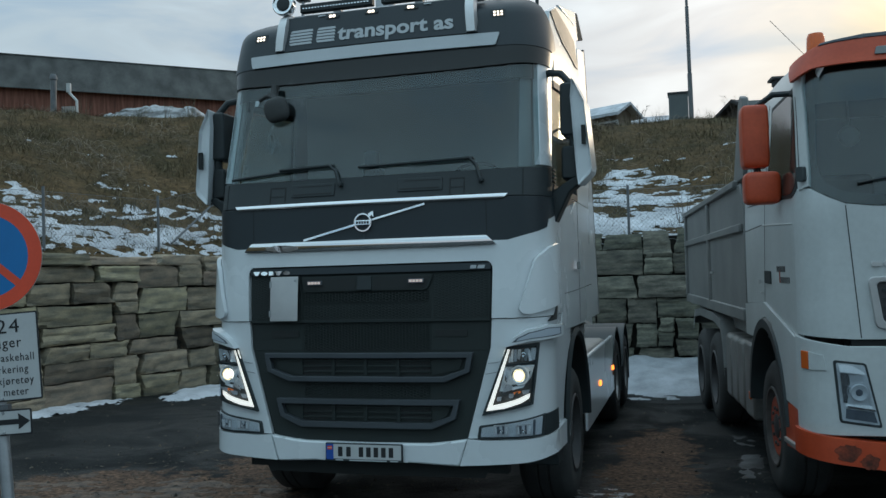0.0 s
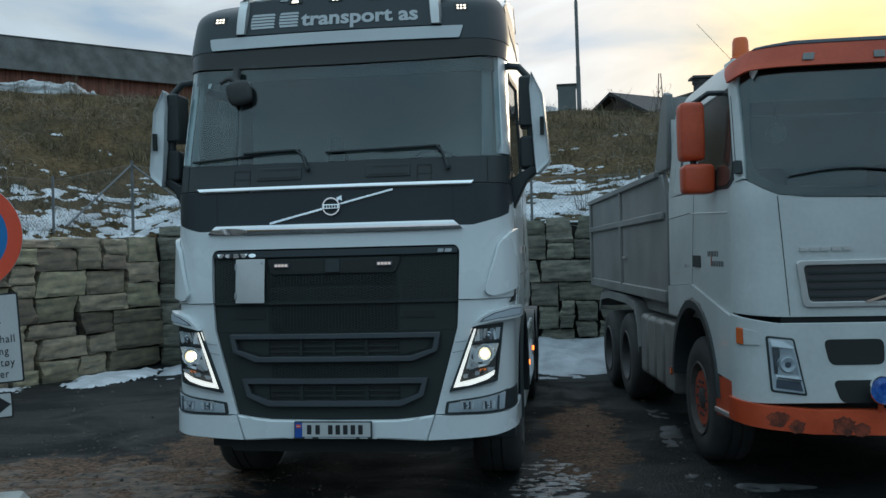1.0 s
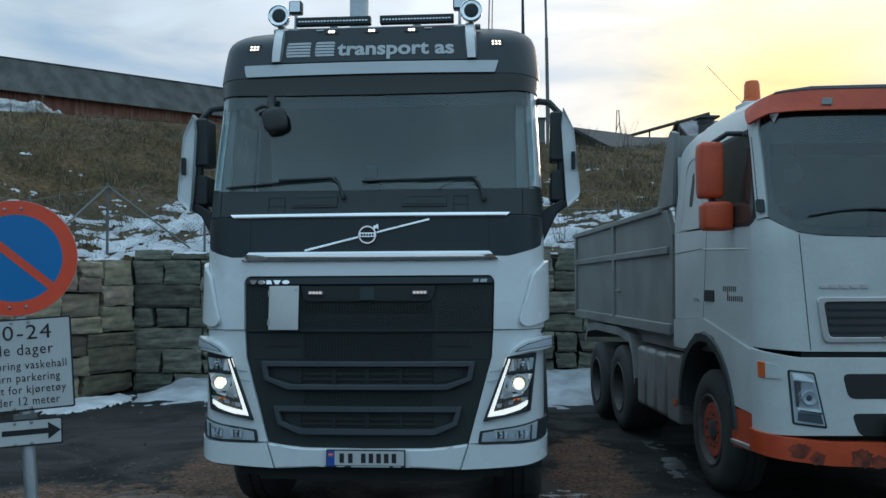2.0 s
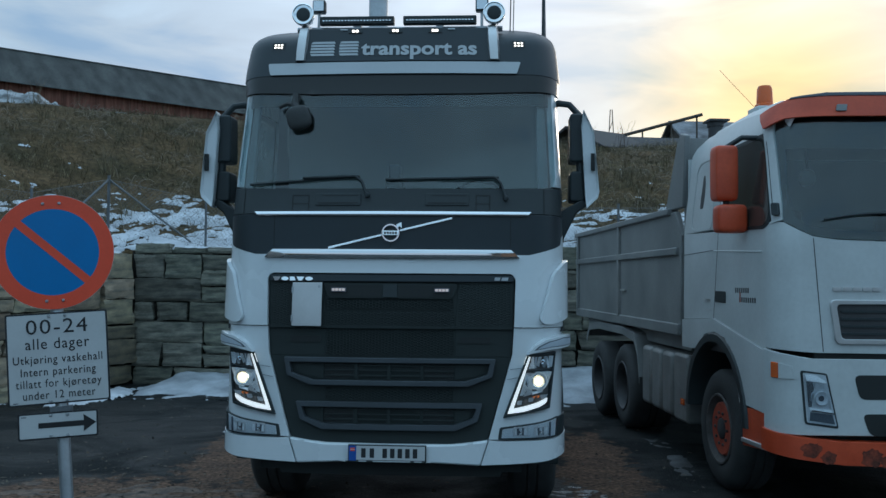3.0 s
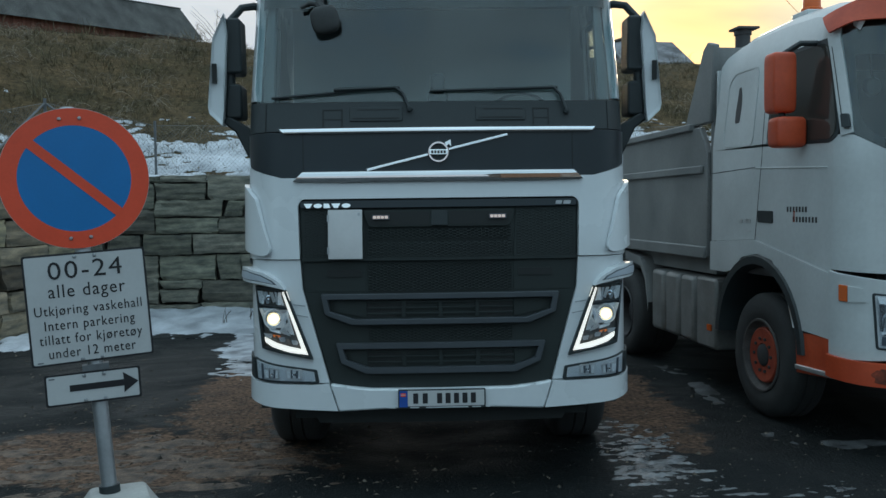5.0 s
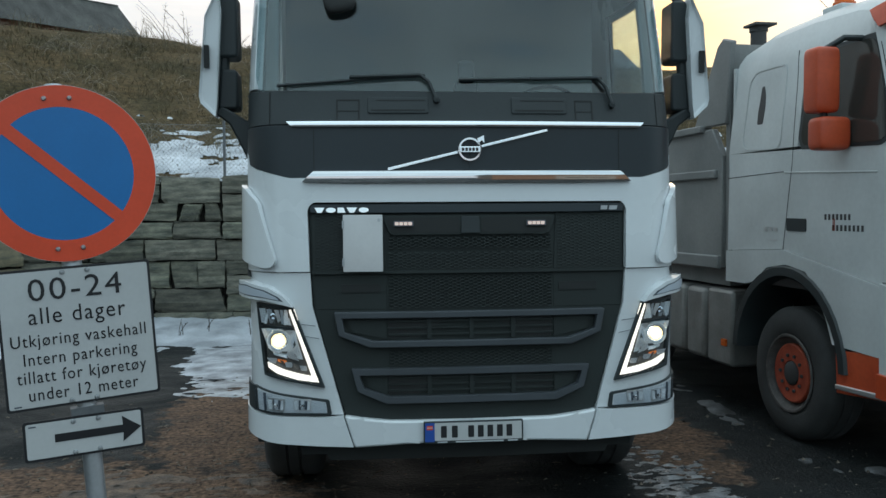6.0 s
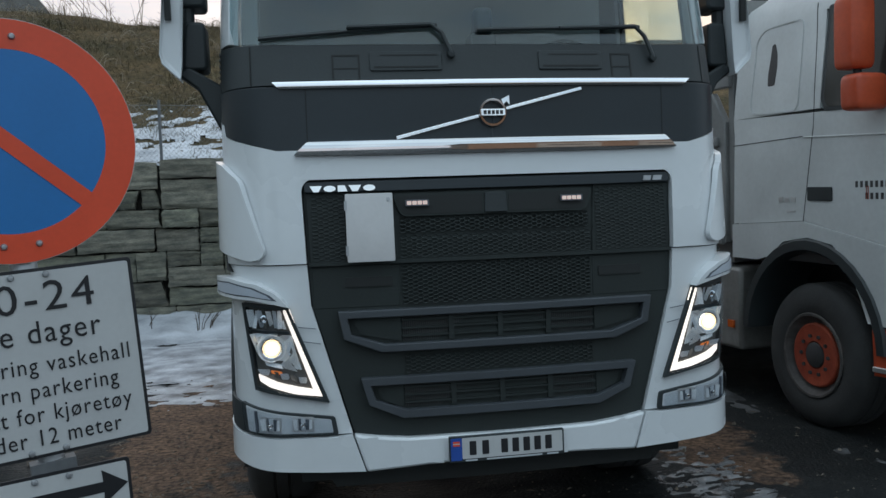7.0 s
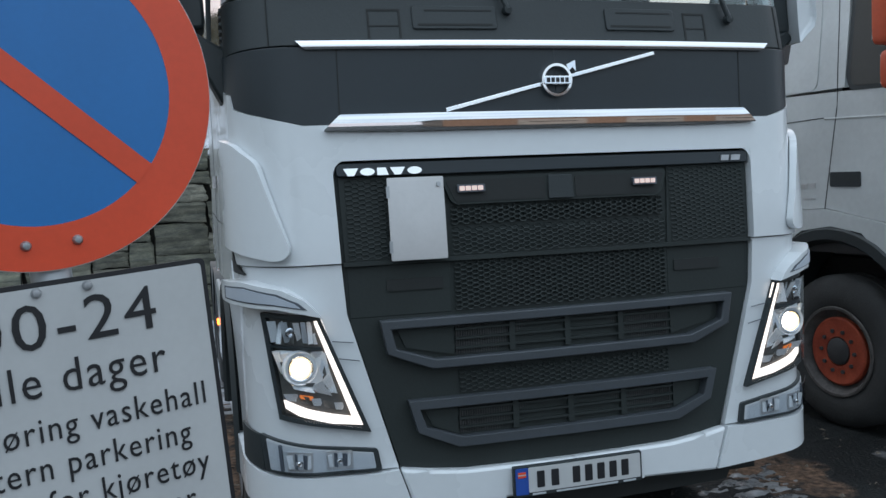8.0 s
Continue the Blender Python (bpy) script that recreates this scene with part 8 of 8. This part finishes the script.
        wq = [(s * 1.135, 1.112), (s * 1.242, 1.108), (s * 1.242, 1.222), (s * 1.15, 1.205)]
        part("white_base", panel(wq, tip_skin(0.03), 0.012, step=0.05), M_WHITE2, ind)
    front("plate_holder", rounded([(-0.26, 1.0), (0.26, 1.0), (0.26, 1.12), (-0.26, 1.12)], 0.01), M_SIGNWHITE, off=0.04, thick=0.02, label="plain white plate")
    for k in range(7):
        front("plate_mark", [(-0.19 + 0.062 * k, 1.025), (-0.155 + 0.062 * k, 1.025), (-0.155 + 0.062 * k, 1.095), (-0.19 + 0.062 * k, 1.095)], M_INK, off=0.0425, thick=0.003, bevel=0)
    # --- windscreen, visor, roof ---
    ws = [(-1.19, 2.36), (-1.175, 2.29), (-1.07, 2.218), (-0.977, 2.177), (-0.79, 2.152), (0.0, 2.13), (0.79, 2.152), (0.977, 2.177), (1.07, 2.218), (1.175, 2.29), (1.19, 2.36), (1.222, 3.12), (-1.222, 3.12)]
    g = part("windscreen", panel(ft(ws), tip_skin(0.0), 0.006, step=0.05), M_GLASS, P, "dark windscreen")
    g.visible_shadow = False
    for k in (-1, 1):
        edge = [(k * x, z) for x, z in ((1.19, 2.36), (1.175, 2.29), (1.07, 2.218), (0.977, 2.177), (0.79, 2.152), (0.0, 2.13), (0.0, 2.20), (0.79, 2.225), (0.98, 2.25), (1.10, 2.32), (1.145, 2.44), (1.165, 3.12), (1.222, 3.12))]
        part("glass_edge", panel([ft(edge[3:9]), ft(edge[:4] + edge[8:11]), ft([edge[0], edge[10], edge[11], edge[12]])], tip_skin(-0.018), 0.003, step=0.05), M_VOID, P)
    # near-black sheet for the shade that the orange visor throws below itself
    part("shade_band", panel(ft([(-1.21, 2.86), (1.21, 2.86), (1.222, 3.12), (-1.222, 3.12)]), tip_skin(-0.030), 0.003, step=0.05), M_VOID, P)
    front("visor", [(-1.235, 3.035), (-1.15, 3.095), (-0.9, 3.108), (0.0, 3.115), (0.9, 3.108), (1.15, 3.095), (1.235, 3.035), (1.2499, 3.175), (1.16, 3.262), (0.9, 3.285), (0.0, 3.295), (-0.9, 3.285), (-1.16, 3.262), (-1.2499, 3.175)], M_ORANGE, off=0.06, thick=0.03, label="orange sun visor", bevel=0.01)
    # the roof's front edge in shade, put into a grey strip above the visor
    front("visor_cap", [(-1.16, 3.252), (-0.9, 3.274), (0.0, 3.284), (0.9, 3.274), (1.16, 3.252), (1.15, 3.272), (0.9, 3.304), (0.0, 3.316), (-0.9, 3.304), (-1.15, 3.272)], M_PLASTIC_GREY, off=0.066, thick=0.03, label="grey strip for the shaded front edge of the roof", bevel=0.006)
    for x in (-0.75, -0.2, 0.35, 0.85):
        front("visor_lamp", rounded([(x - 0.045, 3.15), (x + 0.045, 3.15), (x + 0.045, 3.205), (x - 0.045, 3.205)], 0.01), M_GREY, off=0.072, thick=0.012)
    rf = bmesh.new()
    prof = [(-1.085, 3.18), (-1.03, 3.275), (-0.92, 3.335), (-0.6, 3.375), (0.6, 3.375), (0.92, 3.335), (1.03, 3.275), (1.085, 3.18)]
    rows = [[rf.verts.new((x * (0.98 if y < 0.6 else 1.0), y, z + dz)) for x, z in prof] for y, dz in ((0.27, -0.15), (0.42, -0.06), (0.75, 0.0), (1.3, 0.02), (1.9, 0.0), (2.14, -0.05), (2.24, -0.13), (2.278, -0.30))]
    for a, b in zip(rows, rows[1:]):
        for i in range(7):
            rf.faces.new((a[i], a[i + 1], b[i + 1], b[i]))
    part("roof", rf, M_WHITE2, P, "white cab roof", angle=60)
    bc = part("beacon", lathe([(0.0, 0.0), (0.085, 0.0), (0.085, 0.03), (0.072, 0.04), (0.066, 0.17), (0.055, 0.20), (0.0, 0.205)], (-0.82, 1.32, 3.385), "z", 24), M_AMBER, P, "orange rotating beacon")
    part("foot", box(-0.93, -0.71, 1.20, 1.44, 3.30, 3.39), M_WHITE2, bc, "", 0.01)
    part("antenna", tube([(-0.78, 1.5, 3.37), (-1.07, 1.75, 3.83)], 0.0022, 6), M_PLASTIC, P)
    ex = part("exhaust_stack", tube([(-0.86, 2.46, 1.3), (-0.86, 2.46, 3.44)], 0.07, 16), M_FRAME, P, "dark vertical exhaust stack")
    part("flap", box(-0.96, -0.75, 2.34, 2.55, 3.465, 3.485), M_FRAME, ex).rotation_euler = (0, 0, 0)
    part("rim", cyl((-0.86, 2.46, 3.44), "z", 0.082, 0.04, 16), M_FRAME, ex)
    # --- cab sides ---
    for s in (-1, 1):
        def sd(pts):
            q = [(tv(y, z), z) for y, z in pts]
            return q if s > 0 else mirrored(q)
        body = [sd([(0.30, 1.33), (0.30, 1.305), (1.42, 1.505), (2.28, 1.462), (2.28, 2.30), (0.30, 2.25)]),
                sd([(1.27, 2.30), (2.28, 2.30), (2.278, 2.96), (2.255, 3.08), (2.19, 3.15), (1.95, 3.215), (1.29, 3.245), (1.27, 2.95)]),
                [(s * q, z) for q, z in ((1.372, 3.0), (tv(1.27, 2.95), 2.985), (tv(1.29, 3.245), 3.245), (tv(0.75, 3.225), 3.225), (1.40, 3.18))][::s]]
        D = part("cab_side", panel(body, tip_skin(0.0), 0.04), M_WHITE2, P, "dusty white cab side with door", 0.004)
        fend = sd([(0.30, 1.30), (0.26, 0.82), (0.79, 0.84), (0.86, 1.00), (0.97, 1.20), (1.12, 1.345), (1.38, 1.385), (1.64, 1.345), (1.83, 1.22), (1.96, 1.19), (2.28, 1.19), (2.28, 1.457), (1.42, 1.50)])
        part("fender", panel(fend, tip_skin(0.018), 0.05), M_WHITE2, P, "white wheel fender", 0.012)
        part("door_gap", panel(sd([(1.435, 1.50), (1.442, 1.50), (1.37, 3.05), (1.363, 3.05)]), tip_skin(0.0015), 0.003), M_VOID, D)
        part("door_gap", panel(sd([(1.44, 2.11), (2.28, 2.088), (2.28, 2.094), (1.44, 2.116)]), tip_skin(0.0015), 0.003), M_VOID, D)
        part("crease", panel(sd([(0.36, 2.06), (1.43, 2.10), (1.43, 2.112), (0.36, 2.072)]), tip_skin(0.006), 0.01), M_WHITE2, D, "", 0.004)
        part("door_handle", panel(rounded(sd([(1.136, 1.645), (1.387, 1.650), (1.387, 1.748), (1.136, 1.745)]), 0.015), tip_skin(0.008), 0.02), M_PLASTIC, D, "black door handle", 0.006)
        def raw(pts):
            return [(s * u, z) for u, z in pts]
        win = raw([(1.318, 2.38), (1.338, 2.305), (1.40, 2.268), (tv(1.19, 2.3), 2.30), (tv(1.225, 2.36), 2.36), (tv(1.21, 2.96), 2.975), (1.372, 2.985)])
        part("window_rubber", panel(rounded(raw([(1.296, 2.38), (1.32, 2.28), (1.395, 2.240), (tv(1.22, 2.28), 2.272), (tv(1.26, 2.36), 2.36), (tv(1.24, 2.99), 3.005), (1.355, 3.015)]), 0.03), tip_skin(0.004), 0.02, step=0.05), M_PLASTIC, P)
        part("side_window", panel(rounded(win, 0.07), tip_skin(0.007), 0.004, step=0.05), M_DARKGLASS, P, "dark side window")
        pil = raw([(1.205, 2.30), (1.290, 2.28), (1.300, 2.42), (1.362, 2.99), (1.372, 3.10), (1.272, 3.10), (1.262, 2.97), (1.208, 2.43)])
        part("pillar", panel(pil, tip_skin(0.012), 0.04, step=0.03), M_WHITE2, P, "white windscreen pillar", 0.004)
        part("pillar_gap", panel(raw([(1.274, 2.43), (1.280, 2.43), (1.334, 2.94), (1.328, 2.94)]), tip_skin(0.0135), 0.003, step=0.05), M_VOID, P)
        # lettering on the door becomes bars
        for y0, y1, z0, n in ((0.62, 0.93, 1.738, 7), (0.48, 0.84, 1.660, 8)):
            for k in range(n):
                a, b = y0 + (y1 - y0) * (k + 0.22) / n, y0 + (y1 - y0) * (k + 0.72) / n
                part("door_mark", panel(sd([(a, z0), (b, z0), (b, z0 + 0.042), (a, z0 + 0.042)]), tip_skin(0.0025), 0.003), M_FRAME, D)
        for k in range(2):
            part("door_stroke", panel(sd([(0.798 + 0.017 * k, 1.660), (0.802 + 0.017 * k, 1.660), (0.802 + 0.017 * k, 1.748), (0.798 + 0.017 * k, 1.748)]), tip_skin(0.0045), 0.003), M_RIM, D)
        for k in range(3):
            part("model_mark", panel(sd([(1.52 + 0.07 * k, 1.64), (1.57 + 0.07 * k, 1.64), (1.57 + 0.07 * k, 1.675), (1.52 + 0.07 * k, 1.675)]), tip_skin(0.003), 0.003), M_ALU, D)
        part("model_mark", panel(sd([(1.52, 1.565), (1.62, 1.565), (1.62, 1.575), (1.52, 1.575)]), tip_skin(0.003), 0.003), M_ALU, D)
        # pressed outline of the sleeper panel and a plain dark emblem on it
        out = rounded([(1.50, 2.30), (2.08, 2.32), (2.06, 2.90), (1.95, 2.98), (1.50, 2.98)], 0.08)
        inn = rounded([(1.515, 2.315), (2.065, 2.335), (2.045, 2.89), (1.94, 2.965), (1.515, 2.965)], 0.08)
        ring = [sd([out[k], out[(k + 1) % len(out)], inn[(k + 1) % len(inn)], inn[k]]) for k in range(len(out))]
        part("pressing", panel(ring, tip_skin(0.006), 0.008), M_WHITE2, D)
        part("emblem", panel(rounded(sd([(1.79, 2.52), (1.87, 2.52), (1.875, 2.62), (1.86, 2.72), (1.85, 2.83), (1.815, 2.84), (1.785, 2.76), (1.775, 2.66)]), 0.02), tip_skin(0.003), 0.003), M_FRAME, D, "plain dark emblem")
        # mirrors
        m0 = part("mirror", cushion(s * 1.405, 0.75, 2.72, 0.094, 0.085, 0.228, 9.0), M_ORANGE, P, "orange door mirror", angle=80)
        part("mirror_glass", box(min(s * 1.33, s * 1.48), max(s * 1.33, s * 1.48), 0.820, 0.838, 2.53, 2.91), M_CHROME, m0)
        m1 = part("wide_mirror", cushion(s * 1.375, 0.70, 2.343, 0.125, 0.085, 0.117, 6.0), M_ORANGE, P, "orange wide-angle mirror", angle=80)
        part("mirror_glass", box(min(s * 1.28, s * 1.47), max(s * 1.28, s * 1.47), 0.770, 0.788, 2.26, 2.43), M_CHROME, m1)
        part("mirror_arm", tube([(s * 1.14, 0.62, 3.0), (s * 1.28, 0.68, 3.01), (s * 1.40, 0.74, 2.93)], 0.022, 8), M_PLASTIC, P)
        part("mirror_link", tube([(s * 1.385, 0.73, 2.42), (s * 1.40, 0.75, 2.54)], 0.026, 8), M_PLASTIC, P)
        part("mirror_foot", panel(rounded(raw([(1.214, 2.335), (1.266, 2.335), (1.272, 2.435), (1.222, 2.435)]), 0.015), tip_skin(0.045), 0.04, step=0.03), M_PLASTIC, P, "black mirror mount at the pillar's foot", 0.008)
        # arch, step and wheels
        ar = bmesh.new()
        pr = None
        for k in range(19):
            a = math.pi * (0.02 + 0.96 * k / 18)
            row = [ar.verts.new((s * x, 1.38 - r * math.cos(a), 0.60 + r * 1.02 * math.sin(a))) for x, r in ((0.85, 0.66), (1.24, 0.66), (1.285, 0.685), (1.285, 0.75), (1.262, 0.765))]
            if pr:
                for i in range(4):
                    ar.faces.new((pr[i], pr[i + 1], row[i + 1], row[i]))
            pr = row
        part("wheel_arch", ar, M_PLASTIC, P, "black plastic wheel arch", angle=50)
        part("step_panel", panel(sd([(0.20, 0.545), (0.74, 0.50), (0.76, 0.805), (0.20, 0.845)]), tip_skin(0.012), 0.06), M_ORANGE, P, "orange step panel", 0.012)
        part("step_edge", panel(sd([(0.22, 0.545), (0.74, 0.53), (0.74, 0.565), (0.22, 0.585)]), tip_skin(0.03), 0.03), M_ALU, P, "", 0.006)
        wheel(P, (s * 1.06, 1.38, 0.525), s, r=0.525, w=0.34, rim=0.30, rim_mat=M_RIM, dish=0.035)
        for y in (4.75, 6.10):
            zz = 0.525 - 0.05 * (y > 5) - 0.02
            wheel(P, (s * 0.98, y, zz), s, r=0.525, w=0.55, rim=0.30, rim_mat=M_FRAME, dish=0.16)
        # fuel tank with straps, tool box
        part("tool_box", box(min(s * 0.62, s * 1.24), max(s * 0.62, s * 1.24), 2.22, 2.66, 0.42, 1.10), M_TANK, P, "grey side box", 0.03)
        part("side_lamp", box(min(s * 1.238, s * 1.256), max(s * 1.238, s * 1.256), 2.30, 2.38, 0.60, 0.66), M_AMBER, P, "amber side reflector")
        for k in range(3):
            y0 = 2.72 + 0.40 * k
            part("tank", box(min(s * 0.62, s * 1.24), max(s * 0.62, s * 1.24), y0, y0 + 0.36, 0.42, 1.09), M_TANK, P, "dusty ribbed fuel tank", 0.05)
        # mudguard over the bogie
        mg = bmesh.new()
        pts = [(3.95, 0.70), (4.05, 1.05), (4.20, 1.20), (4.75, 1.255), (6.1, 1.255), (6.75, 1.20), (6.95, 1.0)]
        a = [[mg.verts.new((s * x, y, z)) for x in (0.62, 1.25)] + [mg.verts.new((s * 1.25, y, z - 0.10))] for y, z in pts]
        for r0, r1 in zip(a, a[1:]):
            for i in range(2):
                mg.faces.new((r0[i], r0[i + 1], r1[i + 1], r1[i]))
        part("mudguard", mg, M_GREY, P, "grey bogie mudguard")
        part("frame_rail", box(min(s * 0.36, s * 0.44), max(s * 0.36, s * 0.44), 0.4, 7.4, 0.80, 1.08), M_FRAME, P)
        part("sub_frame", box(min(s * 0.50, s * 1.10), max(s * 0.50, s * 1.10), 2.5, 7.5, 1.12, 1.28), M_GREY, P)
    part("cab_back", box(-1.20, 1.20, 2.26, 2.29, 1.2, 3.05), M_WHITE2, P)
    part("cab_floor", box(-1.2, 1.2, 0.3, 2.26, 1.20, 1.30), M_FRAME, P)
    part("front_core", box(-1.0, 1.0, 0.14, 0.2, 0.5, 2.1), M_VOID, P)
    part("headlining", box(-1.08, 1.08, 0.62, 2.25, 3.06, 3.10), M_TRIM, P)
    part("dashboard", box(-1.1, 1.1, 0.30, 0.8, 1.9, 2.12), M_TRIM, P, "", 0.05)
    for s in (-1, 1):
        st = part("seat", box(s * 0.6 - 0.25, s * 0.6 + 0.25, 1.1, 1.6, 1.5, 1.72), M_SEAT, P, "dark cab seat", 0.05)
        part("seat_back", box(s * 0.6 - 0.24, s * 0.6 + 0.24, 1.55, 1.70, 1.7, 2.5), M_SEAT, st, "", 0.05)
    part("inside_mirror", lathe([(0.0, -0.04), (0.06, -0.03), (0.075, 0.0), (0.06, 0.03), (0.0, 0.04)], (-0.83, 0.48, 2.66), "y", 20), M_TRIM, P, "round inside mirror")
    part("mirror_stalk", tube([(-0.83, 0.48, 2.72), (-0.83, 0.52, 2.98)], 0.01, 6), M_TRIM, P)
    for x0, x1 in ((-0.9, -0.05), (0.0, 0.85)):
        s2 = tip_skin(0.02)
        part("wiper", tube([s2(x0 + (x1 - x0) * k / 8, 2.30 + 0.05 * math.sin(k / 8 * 3.1), 0) for k in range(9)], 0.01, 6), M_PLASTIC, P, "black wiper")
    # --- steel body ---
    B = part("tipper_body", box(-1.24, 1.24, 2.42, 7.72, 1.30, 1.36), M_GREY, P, "grey steel tipper body")
    for s in (-1, 1):
        bm = bmesh.new()
        q = [(2.42, 1.32), (7.72, 1.30), (7.80, 2.55), (2.60, 2.555), (2.42, 2.3)]
        f0 = bm.faces.new([bm.verts.new((s * 1.235, y, z)) for y, z in q])
        g0 = bmesh.ops.extrude_face_region(bm, geom=[f0])
        for v in g0["geom"]:
            if isinstance(v, bmesh.types.BMVert):
                v.co.x -= s * 0.06
        bmesh.ops.recalc_face_normals(bm, faces=bm.faces)
        part("side_board", bm, M_GREY, B, "dented grey side board", 0.01)
        part("top_rail", box(min(s * 1.15, s * 1.275), max(s * 1.15, s * 1.275), 2.75, 7.80, 2.53, 2.60), M_GREY, B, "", 0.012)
        part("rail", box(min(s * 1.23, s * 1.268), max(s * 1.23, s * 1.268), 2.50, 7.75, 2.10, 2.18), M_GREY, B, "", 0.012)
        part("lower_rail", box(min(s * 1.22, s * 1.262), max(s * 1.22, s * 1.262), 2.44, 7.72, 1.28, 1.40), M_GREY, B, "", 0.012)
        for y in (4.95, 7.62):
            part("stiffener", box(min(s * 1.23, s * 1.27), max(s * 1.23, s * 1.27), y - 0.05, y + 0.05, 1.38, 2.54), M_GREY, B, "", 0.01)
        part("latch", box(min(s * 1.236, s * 1.262), max(s * 1.236, s * 1.262), 4.62, 4.82, 1.71, 1.735), M_ALU, B)
        # slanted head board cheek
        hb = bmesh.new()
        q = [(2.95, 2.58), (2.36, 2.58), (2.28, 3.30), (2.42, 3.34), (2.52, 3.28)]
        f0 = hb.faces.new([hb.verts.new((s * 1.235, y, z)) for y, z in q])
        g0 = bmesh.ops.extrude_face_region(hb, geom=[f0])
        for v in g0["geom"]:
            if isinstance(v, bmesh.types.BMVert):
                v.co.x -= s * 0.06
        bmesh.ops.recalc_face_normals(hb, faces=hb.faces)
        part("head_cheek", hb, M_GREY, B, "grey head board cheek", 0.012)
    part("head_board", box(-1.20, 1.20, 2.34, 2.41, 1.32, 3.28), M_GREY, B)
    part("tail_gate", box(-1.20, 1.20, 7.72, 7.78, 1.32, 2.5), M_GREY, B)
    return P


tipper()
